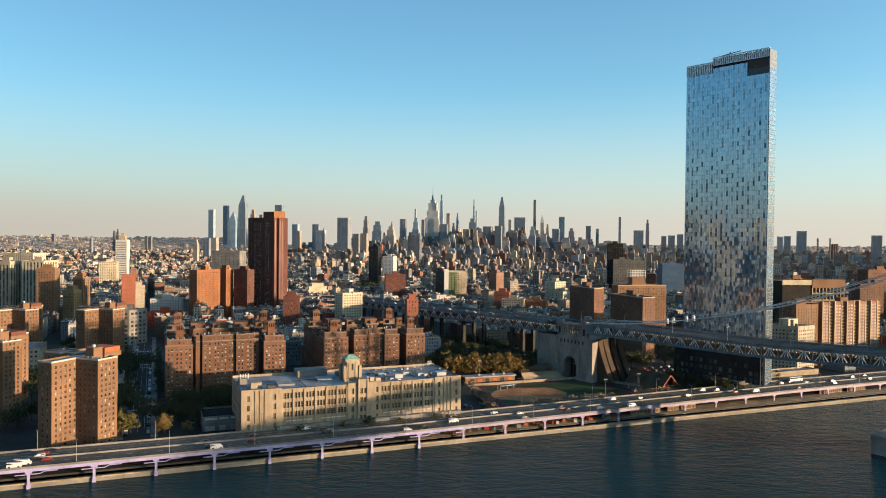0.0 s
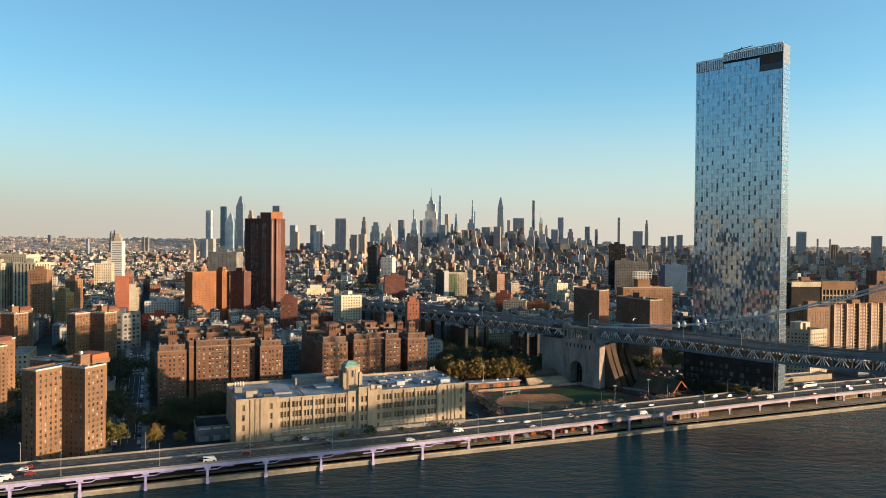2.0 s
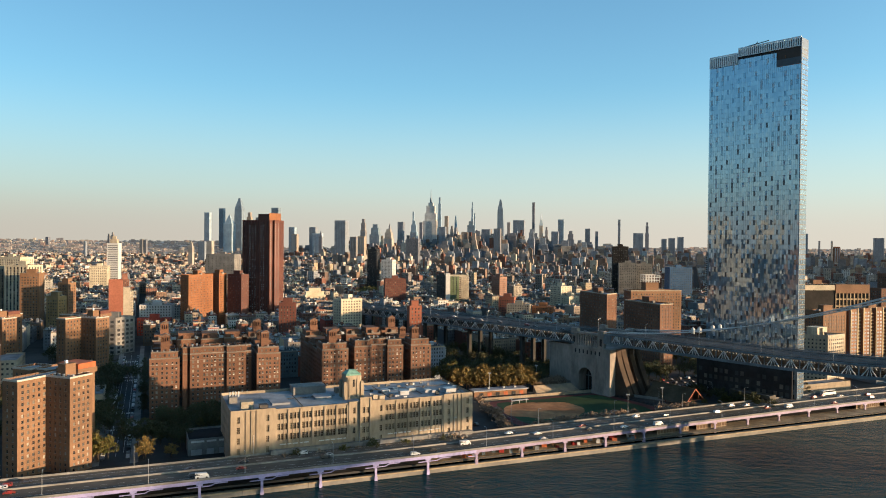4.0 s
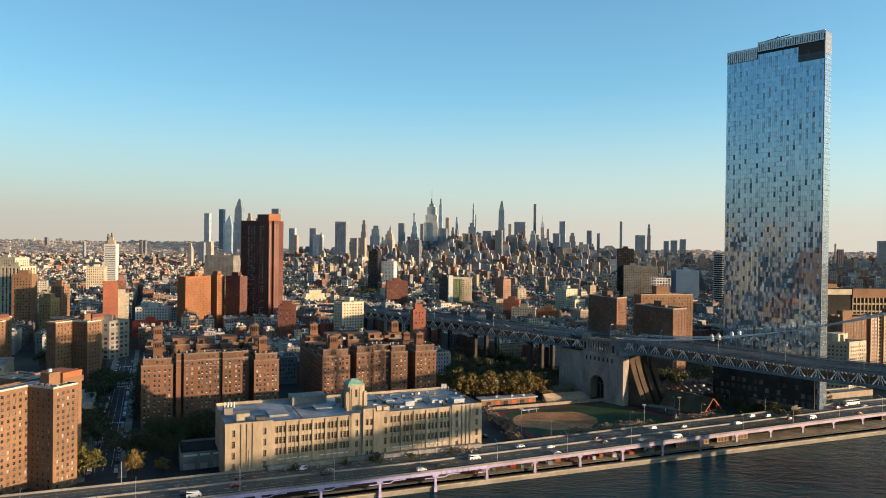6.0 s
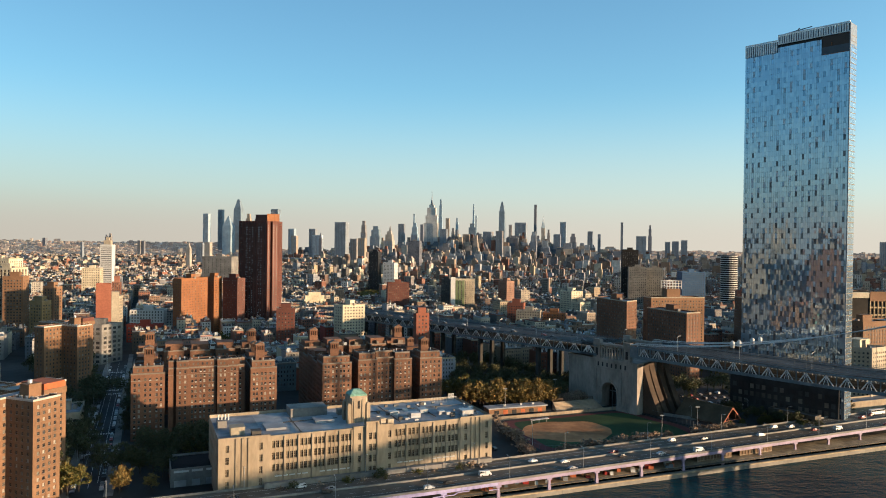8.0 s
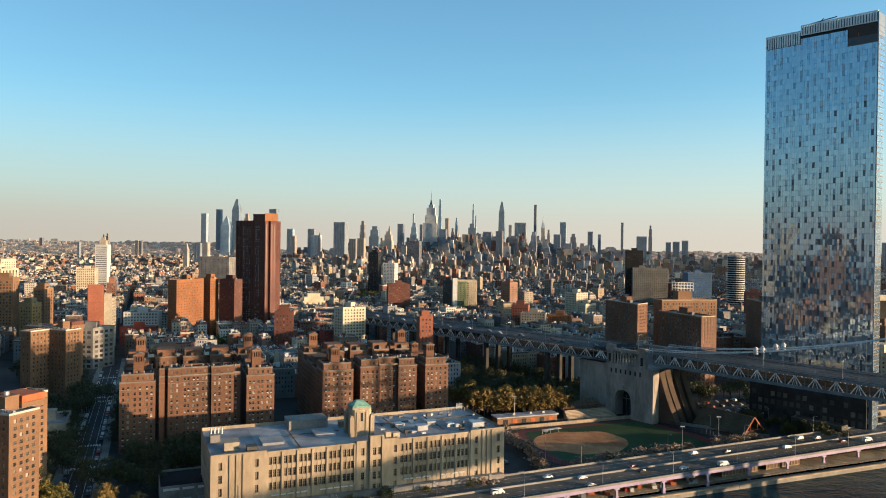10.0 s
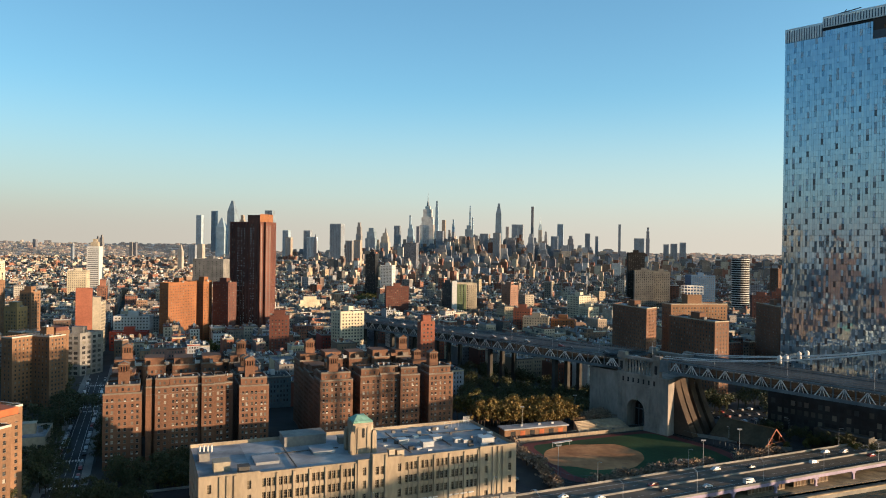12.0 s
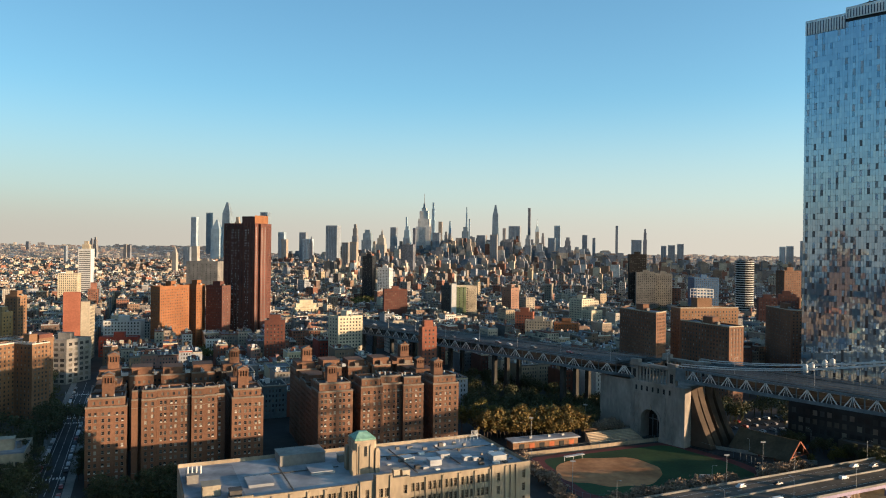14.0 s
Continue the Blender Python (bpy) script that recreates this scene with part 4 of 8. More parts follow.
SMITH = [(9.65, 25, 15, 28), (0, 9.6, 0, 40), (-12, -0.05, 27, 53), (-24, -12.05, 24, 37)]
cross_tower(-210, 370, -21, SMITH, 50.5, (0, 1), "orange-brown brick housing tower with pale copings beside the street", True)
cross_tower(-310, 603, -21, SMITH, 53.0, (), "orange-brown brick housing tower behind the trees")
cross_tower(-383, 600, -21, SMITH, 52.0, (), "orange-brown brick housing tower behind the trees")
cross_tower(-301, 436, -21, SMITH, 49.5, (), "orange-brown brick housing tower behind the trees")

# ---- glass residential tower ----
CROWN_SIDE = surface("grey_blue_panel", [(0.2, 0.235, 0.28)], 0.4, 0.3, bump=0)
LOUVRE = surface("pale_blue_louvre", [(0.9, 0.97, 1.0)], 0.4, 0.0, bump=0, amount=0.1)


def glass_tower():
    tl, tr = Vector((195.3, 577.1)), Vector((239.6, 528.0))
    along = (tr - tl).normalized()
    L = (tr - tl).length
    back = Vector((-along.y, along.x))
    if back.y < 0:
        back = -back
    deep = 12.0
    t = thing("glass_tower", (tl.x, tl.y, GROUND_Z), "tall blue reflective glass residential tower with a stepped louvred crown", "skyscraper")
    at = t.location
    W = lambda u, v, z: (tl.x + along.x * u + back.x * v, tl.y + along.y * u + back.y * v, z)
    m = Matrix(((along.x, back.x, 0, tl.x), (along.y, back.y, 0, tl.y), (0, 0, 1, 0), (0, 0, 0, 1)))
    part("core", Shape().box(0.3, L - 0.3, 0.3, deep - 0.3, GROUND_Z, 246.0, 0, m), surface("tower_core", [(0.07, 0.09, 0.115)], 0.4, bump=0), t, at=at)
    r = random.Random(5)
    n, floors, fh = 48, 71, 3.46
    w = L / n
    glass, dark, blue, pale = Shape(), Shape(), Shape(), Shape()
    for side in (0, 1):
        cols, length = (n, L) if side == 0 else (8, deep)
        for i in range(cols):
            for j in range(floors):
                z0 = GROUND_Z + 5.1 + j * fh
                if z0 + fh > (249.8 if side == 0 and i < n / 3 else 251.4):
                    continue
                if side == 0 and i > n * 0.74 and z0 + fh > 242.0:
                    continue
                a0, a1 = i * length / cols, (i + 1) * length / cols
                bay = (j + (i // 3) * 2 + (1 if r.random() < 0.07 else 0)) % 3
                kind = glass
                # vents are coloured dark below and blue above, as reflected sky would tint them
                if side == 0 and i % 3 == 1 and bay == 0:
                    kind = dark if r.random() < 0.95 - max(0.0, (z0 - 120) / 95) else blue
                elif side == 0 and i % 3 == 1 and bay == 1 and r.random() < (0.75 if z0 < 110 else 0.6):
                    kind = pale
                d = [r.uniform(-0.009, 0.009), r.uniform(-0.009, 0.009), r.gauss(0, 0.011)]
                g = 0.05
                if side == 0:
                    pts = [W(a0 + g, -0.03 + d[0], z0 + g), W(a1 - g, -0.03 + d[1], z0 + g), W(a1 - g, -0.03 + d[2], z0 + fh - g), W(a0 + g, -0.03 + d[0] + d[2] - d[1], z0 + fh - g)]
                else:
                    pts = [W(L + 0.16 + d[0], a0 + g, z0 + g), W(L + 0.16 + d[1], a1 - g, z0 + g), W(L + 0.16 + d[2], a1 - g, z0 + fh - g), W(L + 0.16 + d[0] + d[2] - d[1], a0 + g, z0 + fh - g)]
                kind.poly(pts)
    tagged(part("glass_pane", glass, TOWER_GLASS, t, at=at), kind="stuff")
    tagged(part("vent_panel", dark, TOWER_DARK, t, "narrow dark operable vent panels", at=at), kind="stuff")
    tagged(part("vent_panel", blue, TOWER_BLUE, t, "narrow glass vent panels tinted blue for reflected sky", at=at), kind="stuff")
    tagged(part("vent_panel", pale, TOWER_PALE, t, "narrow pale glass vent panels", at=at), kind="stuff")
    # slab bands on the end face
    q = Shape()
    for j in range(floors):
        z = GROUND_Z + 5.1 + j * fh
        q.box(L + 0.02, L + 0.24, 0, deep, z - 0.22, z + 0.22, 0, m)
    tagged(part("side_band", q, TOWER_EDGE, t, "tan metal floor bands", at=at), kind="stuff")
    part("corner_fin", Shape().box(L - 0.1, L + 0.5, -0.3, 0.3, GROUND_Z, 259, 0, m), CROWN_SIDE, t, at=at)
    # crown: low louvre screen, thin terrace slot, high louvre screen, corner loggia
    third, log = L / 3, L * 0.745
    slate = surface("slate_blue_backing", [(0.09, 0.14, 0.22)], 0.5, bump=0)
    q = Shape()
    for i in range(15):
        u = i * third / 15
        q.box(u, u + third / 26, -0.3, 0.1, 248.0, 256.2, 0, m)
    q.box(0, third, -0.2, 0.7, 255.9, 256.6, 0, m)
    part("low_louvre_screen", q, LOUVRE, t, at=at)
    part("low_louvre_back", Shape().box(0.2, third, 0.8, deep - 0.5, 246, 255.6, 0, m), slate, t, at=at)
    q = Shape()
    for i in range(29):
        u = third + i * (L - third) / 29
        q.box(u, u + (L - third) / 50, -0.3, 0.1, 253.6, 259.3, 0, m)
    q.box(third, L, -0.2, 0.7, 259.0, 259.8, 0, m)
    q.box(third, L, -0.2, 0.7, 253.2, 253.7, 0, m)
    part("high_louvre_screen", q, LOUVRE, t, at=at)
    part("high_louvre_back", Shape().box(third, L - 0.4, 0.8, deep - 0.5, 253.4, 258.8, 0, m), slate, t, at=at)
    # dark fill imitates the shade in the recessed slot
    part("terrace_slot", Shape().box(third, log, 0.5, deep - 0.4, 246.0, 253.4, 0, m), DARK, t, at=at)
    part("loggia_floor", Shape().box(log, L, 0.1, deep, 240.5, 241.2, 0, m), BRICK_ORANGE, t, at=at)
    part("loggia_back", Shape().box(log, L - 0.3, 0.6, 1.0, 241.2, 253.2, 0, m), surface("bronze_loggia", [(0.05, 0.03, 0.022)], 0.4, bump=0), t, at=at)
    part("loggia_lamp", Shape().box(log + 6, log + 6.5, 0.3, 0.6, 246.5, 248.5, 0, m), BRICK_ORANGE, t, at=at)
    part("side_crown", Shape().box(L - 0.2, L + 0.2, 0.5, deep, 245.5, 259.0, 0, m), CROWN_SIDE, t, at=at)
    # window-washing crane on the roof
    q = Shape().box(L * 0.42, L * 0.48, 6, 9, 259, 261.2, 0, m)
    q.beam(W(L * 0.36, 7, 261.6), W(L * 0.62, 7, 263.0), 0.5, 0.5)
    q.beam(W(L * 0.45, 7, 260.5), W(L * 0.5, 7, 263.6), 0.4, 0.4)
    part("roof_crane", q, DARK, t, at=at)
    # podium, raised to hide the tower's base; its dark colour stands in for shade
    block(t, [W(-6, -2.5, 0)[:2], W(L - 2, -2.5, 0)[:2], W(L - 2, deep + 4, 0)[:2], W(-6, deep + 4, 0)[:2]], GROUND_Z, 30,
          surface("shade_podium_panel", [(0.035, 0.035, 0.037), (0.06, 0.06, 0.062)], 0.8, spec=0.1), 5.2, (2.6, 3.2), 4.0, at=at, name="podium")


glass_tower()

# ---- suspension bridge ----
BRIDGE_AT = Vector((114.0, 562.7))
bdir = Vector((0.605, -0.796)).normalized()
bside = Vector((-bdir.y, bdir.x))
BRIDGE_WIDE = 36.0
BM = Matrix(((bdir.x, bside.x, 0, BRIDGE_AT.x), (bdir.y, bside.y, 0, BRIDGE_AT.y), (0, 0, 1, 0), (0, 0, 0, 1)))
BP = lambda s_, o, z: tuple(BM @ Vector((s_, o, z)))


DULL_DECK = surface("bridge_roadway", [(0.09, 0.09, 0.092), (0.135, 0.133, 0.13)], 0.95, grain=0.5, stain=0.05, spec=0.05)
# rib and pier stone is darkened to imitate the shade under the bridge
RIB_STONE = surface("shaded_vault_masonry", [(0.055, 0.038, 0.027), (0.08, 0.054, 0.037)], grain=0.6, stain=0.1)
PIER_STONE = surface("shaded_pier_stone", [(0.035, 0.034, 0.032), (0.055, 0.052, 0.048)], grain=0.6, stain=0.1)


def BRIDGE_DECK(s_):
    """Height of the upper roadway's surface along the bridge."""
    return 50.15 + 0.004 * max(0.0, s_) + 0.00034 * max(0.0, s_ - 107) ** 2 if s_ > -15 else 47.05 - 0.016 * (-s_ - 49)


def bridge():
    b = thing("suspension_bridge", (*BRIDGE_AT, GROUND_Z), "blue-grey steel suspension bridge with pale truss diagonals and stone anchorage", "bridge")
    at = b.location
    top_z = lambda s_: 49.2 + 0.004 * max(0.0, s_) + 0.00034 * max(0.0, min(s_, 260) - 107) ** 2 + 0.03 * max(0.0, s_ - 260) if s_ > -15 else 46.1 - 0.016 * (-s_ - 49)
    tall = 6.6

    def truss(s0, bay, n):
        s1 = s0 + n * bay
        z0, z1 = top_z(s0), top_z(s1)
        for o in (0.0, 9.0, 27.0, BRIDGE_WIDE):
            for dz, nm in ((0.0, "top_chord"), (-tall, "bottom_chord")):
                part(nm, Shape().beam(BP(s0, o, z0 + dz), BP(s1, o, z1 + dz), 0.7, 1.1 if dz == 0 else 1.7), STEEL, b, at=at)
            if o not in (0.0, 27.0):
                continue
            for i in range(n):
                mid = s0 + (i + 0.5) * bay
                z = top_z(mid)
                half = bay * 0.37
                q = Shape()
                for e in (-1, 1):
                    q.beam(BP(mid + e * half, o, z - tall + 0.5), BP(mid, o, z - 0.5), 0.34, 0.5)
                    q.beam(BP(mid + e * half * 0.36, o, z - tall + 0.6), BP(mid, o, z - 0.9), 0.2, 0.3)
                part("diagonal", q, STEEL_PALE, b, "white painted truss diagonals", at=at)
                q = Shape().beam(BP(mid - bay / 2, o, z - tall), BP(mid - bay / 2, o, z), 0.45, 0.45)
                part("post", q, STEEL, b, at=at)
                part("hanger", Shape().beam(BP(mid, o, z - tall), BP(mid, o, z), 0.3, 0.3), STEEL, b, at=at)
        for dz, nm, mat_, span in ((0.9, "upper_roadway", DULL_DECK, (0.6, 9.0)), (0.9, "upper_roadway", DULL_DECK, (27.0, BRIDGE_WIDE - 0.6)), (-tall + 0.7, "lower_roadway", DULL_DECK, (0.8, BRIDGE_WIDE - 0.8)), (0.5, "track_bed", DULL_DECK, (9.1, 26.9))):
            o0, o1 = span
            q = Shape()
            q.v += [BP(s_, o, top_z(s_) + dz - e) for e in (0.0, 0.7) for s_, o in ((s0, o0), (s1, o0), (s1, o1), (s0, o1))]
            q.f += [(0, 1, 2, 3), (7, 6, 5, 4), (0, 4, 5, 1), (1, 5, 6, 2), (2, 6, 7, 3), (3, 7, 4, 0)]
            q.k += [0] * 6
            part(nm, q, mat_, b, at=at)
        for o in (0.2, 9.2, 26.8, BRIDGE_WIDE - 0.2):
            for e in (1.5, 2.3):
                part("railing", Shape().beam(BP(s0, o, z0 + e), BP(s1, o, z1 + e), 0.08, 0.3 if e < 2 else 0.12), STEEL, b, at=at)

    for k in range(13):
        truss(6.2 + k * 42.4, 10.6, 4)
    truss(-56.45 - 13.9 * 29 + 13.9, 13.9, 30)
    part("span_end", Shape().box(0.2, 6.2, -0.2, 0.6, 42.0, 49.4, 0, BM), STEEL, b, at=at)
    truss(-42.5, 11.3, 1)
    # viaduct piers under the approach
    for k in range(5):
        s0 = -91 - k * 69.5
        for o in (5, 18, 31):
            q = Shape().box(s0 - 1.6, s0 + 1.6, o - 1.4, o + 1.4, GROUND_Z, top_z(s0) - tall - 0.5, 0, BM)
            q.box(s0 - 2.1, s0 + 2.1, o - 1.9, o + 1.9, top_z(s0) - tall - 2.0, top_z(s0) - tall - 0.6, 0, BM)
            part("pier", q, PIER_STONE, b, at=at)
    # main cables with suspenders
    cable_z = lambda s_: 50.5 + 0.045 * s_ + 0.00085 * s_ * s_
    for o in (0.4, 8.6, 27.4, 35.6):
        q = Shape()
        for i in range(25):
            a = -2 + i * 9.4
            for k in range(6):
                t_ = math.pi * k / 3
                q.v.append(BP(a, o + 0.3 * math.cos(t_), cable_z(a) + 0.3 * math.sin(t_)))
            if i:
                n0 = len(q.v) - 12
                q.f += [(n0 + k, n0 + (k + 1) % 6, n0 + 6 + (k + 1) % 6, n0 + 6 + k) for k in range(6)]
                q.k += [0] * 6
        part("main_cable", q, STEEL_PALE, b, at=at, smooth=True)
        for i in range(3, 20):
            a = 0.9 + i * 10.6
            if cable_z(a) > top_z(a) + 2:
                part("suspender", Shape().tube(BP(a, o, top_z(a)), BP(a, o, cable_z(a)), 0.045, 4), STEEL, b, at=at)
    for s_, o in ((74, 0.4), (73.5, 8.6), (71.5, 27.4), (72, 35.6)):
        q = Shape().tube(BP(s_, o, cable_z(s_) - 1.0), BP(s_, o, cable_z(s_) + 2.2), 1.25, 10)
        q.tube(BP(s_, o, cable_z(s_) + 2.2), BP(s_, o, cable_z(s_) + 3.1), 1.25, 10, 0.3)
        part("cable_housing", q, WHITE, b, "round white cable housing", at=at, smooth=True)
    # steel tower on its pier in the river; unseen legs sized to shape the shadow
    q = Shape().box(211, 231, -6, BRIDGE_WIDE + 6, -3, 9, 0, BM).box(210.4, 231.6, -6.6, BRIDGE_WIDE + 6.6, 9, 10.4, 0, BM)
    part("river_pier", q, ANCHOR_STONE, b, at=at)
    for o in (0.4, 8.6, 27.4, 35.6):
        part("tower_leg", Shape().box(219, 223, o - 1.7, o + 1.7, 10.4, 42, 0, BM).box(220, 222, o - 0.9, o + 0.9, 42, 102, 0, BM), STEEL, b, at=at)
    for z, h_ in ((16, 7), (30, 8), (68, 2), (98, 3)):
        part("tower_brace", Shape().box(220.4, 221.6, -1, BRIDGE_WIDE + 1, z, z + h_, 0, BM), STEEL, b, at=at)
    # anchorage
    s0, s1 = -31.0, 0.0
    top = 49.0
    q = Shape()
    n_arch = 12
    arch_c, arch_w, spring = -17.0, 6.6, 15.5
    outline = [(arch_c - arch_w, GROUND_Z)] + [(arch_c - arch_w * math.cos(math.pi * i / n_arch), spring + arch_w * math.sin(math.pi * i / n_arch)) for i in range(n_arch + 1)] + [(arch_c + arch_w, GROUND_Z)]
    q.poly([BP(s0, 0, GROUND_Z), BP(arch_c - arch_w, 0, GROUND_Z), BP(arch_c - arch_w, 0, 37), BP(s0, 0, 37)])
    q.poly([BP(arch_c + arch_w, 0, GROUND_Z), BP(s1, 0, GROUND_Z), BP(s1, 0, 37), BP(arch_c + arch_w, 0, 37)])
    for i in range(1, n_arch + 1):
        (x0, z0), (x1, z1) = outline[i], outline[i + 1]
        q.poly([BP(x0, 0, z0), BP(x1, 0, z1), BP(x1, 0, 37), BP(x0, 0, 37)])
    for (x0, z0), (x1, z1) in zip(outline, outline[1:]):
        q.poly([BP(x0, 0, z0), BP(x0, 9, z0), BP(x1, 9, z1), BP(x1, 0, z1)])
    q.poly([BP(arch_c - arch_w - 1, 9, GROUND_Z), BP(arch_c + arch_w + 1, 9, GROUND_Z), BP(arch_c + arch_w + 1, 9, 25), BP(arch_c - arch_w - 1, 9, 25)])
    q.box(s0, s1, 0.02, 0.5, 36.9, 37.0, 0, BM)
    part("anchorage_front", q, ANCHOR_STONE, b, at=at)
    # near-black sheet painted in for the shade within the passage
    part("passage_gate", Shape().box(arch_c - arch_w + 0.05, arch_c + arch_w - 0.05, 8.6, 8.95, GROUND_Z, spring + arch_w - 0.2, 0, BM), DARK, b, "dark sheet for the shade inside the arched passage", at=at)
    for u in (-3.3, 0.0, 3.3):
        part("gate_post", Shape().box(arch_c + u - 0.2, arch_c + u + 0.2, 7.6, 8.0, GROUND_Z, spring + 2, 0, BM), STEEL, b, at=at)
    part("gate_rail", Shape().box(arch_c - arch_w + 0.1, arch_c + arch_w - 0.1, 7.6, 8.0, spring - 1.0, spring - 0.4, 0, BM), STEEL, b, at=at)
    q = Shape().box(s0, -23.7, 0.05, BRIDGE_WIDE, GROUND_Z, 36.8, 0, BM).box(-10.3, s1, 0.05, BRIDGE_WIDE, GROUND_Z, 36.8, 0, BM)
    q.box(-23.8, -10.2, 9.2, BRIDGE_WIDE, GROUND_Z, 36.8, 0, BM).box(-23.8, -10.2, 0.6, 9.3, 24, 36.8, 0, BM)
    part("anchorage_core", q, ANCHOR_STONE, b, at=at)
    for o in (0.0, BRIDGE_WIDE - 3.0):
        q = Shape()
        q.box(s0 - 0.5, s1 + 0.5, o - 0.6, o + 3.0, 37.0, 38.4, 0, BM)
        q.box(s0, s0 + 5, o, o + 3, 38.4, 47.2, 0, BM).box(s1 - 5, s1, o, o + 3, 38.4, 47.2, 0, BM)
        q.box(s0 - 0.6, s1 + 0.6, o - 0.7, o + 3.3, 47.2, 48.8, 0, BM)
        q.box(s0 - 0.3, s0 + 5.3, o - 0.3, o + 3.2, 48.8, 51.0, 0, BM).box(s1 - 5.3, s1 + 0.3, o - 0.3, o + 3.2, 48.8, 51.0, 0, BM)
        col = part("colonnade", q, ANCHOR_STONE, b, at=at)
        for i in range(9):
            u = s0 + 6.2 + i * 2.3
            part("stone_column", Shape().tube(BP(u, o + 0.9, 38.4), BP(u, o + 0.9, 47.2), 0.55, 8), ANCHOR_STONE, col, at=at)
        for u in (s0 + 2.5, s1 - 2.5):
            # dark boxes on the face stand in for the niches' shade
            part("niche", Shape().box(u - 1.0, u + 1.0, o - 0.05, o + 0.4, 39.8, 45.0, 0, BM), DARK, col, at=at)
    for i in range(7):
        u = s0 + 4 + i * 3.9
        part("slit_window", Shape().box(u - 0.6, u + 0.6, -0.06, 0.3, 32.5, 35.5, 0, BM), DARK, b, at=at)
        part("window_hood", Shape().box(u - 0.9, u + 0.9, -0.3, 0.2, 35.5, 36.0, 0, BM), ANCHOR_STONE, b, at=at)
    # rusticated corners, plinth and the moulded arch ring
    for u in (s0 + 1.5, -26.2, -7.6, s1 - 1.5):
        for k in range(13):
            w_ = 1.5 if k % 2 else 1.1
            part("quoin", Shape().box(u - w_, u + w_, -0.3, 0.2, 7.1 + k * 1.8, 8.8 + k * 1.8, 0, BM), ANCHOR_STONE, b, at=at)
    part("plinth", Shape().box(s0 - 0.8, arch_c - arch_w - 0.1, -1.0, 0.2, GROUND_Z, 7.0, 0, BM), ANCHOR_STONE, b, at=at)
    part("plinth", Shape().box(arch_c + arch_w + 0.1, s1 + 0.2, -1.0, 0.2, GROUND_Z, 7.0, 0, BM), ANCHOR_STONE, b, at=at)
    q = Shape()
    for i in range(n_arch):
        t0, t1 = math.pi * i / n_arch, math.pi * (i + 1) / n_arch
        ring = []
        for t_ in (t0, t1):
            for rad in (arch_w, arch_w + 1.3):
                ring.append((arch_c - rad * math.cos(t_), spring + rad * math.sin(t_)))
        (a_, b_, c_, d_) = ring
        for y_ in (-0.45,):
            q.poly([BP(a_[0], y_, a_[1]), BP(c_[0], y_, c_[1]), BP(d_[0], y_, d_[1]), BP(b_[0], y_, b_[1])][::-1])
        q.poly([BP(b_[0], -0.45, b_[1]), BP(d_[0], -0.45, d_[1]), BP(d_[0], 0.1, d_[1]), BP(b_[0], 0.1, b_[1])])
        q.poly([BP(a_[0], 0.1, a_[1]), BP(c_[0], 0.1, c_[1]), BP(c_[0], -0.45, c_[1]), BP(a_[0], -0.45, a_[1])])
    part("arch_ring", q, ANCHOR_STONE, b, at=at)
    part("keystone", Shape().box(arch_c - 0.9, arch_c + 0.9, -0.9, 0.1, spring + arch_w - 0.2, spring + arch_w + 2.4, 0, BM), ANCHOR_STONE, b, at=at)
    part("belt_course", Shape().box(s0 - 0.2, s1 + 0.2, -0.45, 0.3, 30.6, 31.5, 0, BM), ANCHOR_STONE, b, at=at)
    part("rear_mass", Shape().box(s0 - 26, s0 - 0.1, 3, BRIDGE_WIDE - 3, GROUND_Z, 36.0, 0, BM).box(s0 - 26.5, s0 - 0.1, 2.5, BRIDGE_WIDE - 2.5, 36.0, 37.2, 0, BM), ANCHOR_STONE, b, at=at)
    part("corner_pier", Shape().box(0.05, 7, -0.8, 5.5, GROUND_Z, 37, 0, BM).box(-0.2, 7.3, -1.1, 5.8, 37, 38.3, 0, BM), ANCHOR_STONE, b, at=at)
    # flaring cable vault ribs towards the river
    for o in (5.5, 11.8, 20.0, 28.0):
        q = Shape()
        prev = None
        for i in range(11):
            f = i / 10
            run_, z = 7 + 13 * f ** 1.35, 37.5 - 32.5 * f
            ring = [BP(7, o, z), BP(7 + (run_ - 7), o + 0.7, z), BP(7 + (run_ - 7), o + 5.6, z), BP(7, o + 6.3, z)]
            if prev:
                n0 = len(q.v)
                q.v += prev + ring
                q.f += [(n0, n0 + 4, n0 + 5, n0 + 1), (n0 + 1, n0 + 5, n0 + 6, n0 + 2), (n0 + 2, n0 + 6, n0 + 7, n0 + 3)]
                q.k += [0] * 3
            prev = ring
        part("vault_rib", q, RIB_STONE, b, "flaring brown masonry rib darkened for shade", at=at)


bridge()


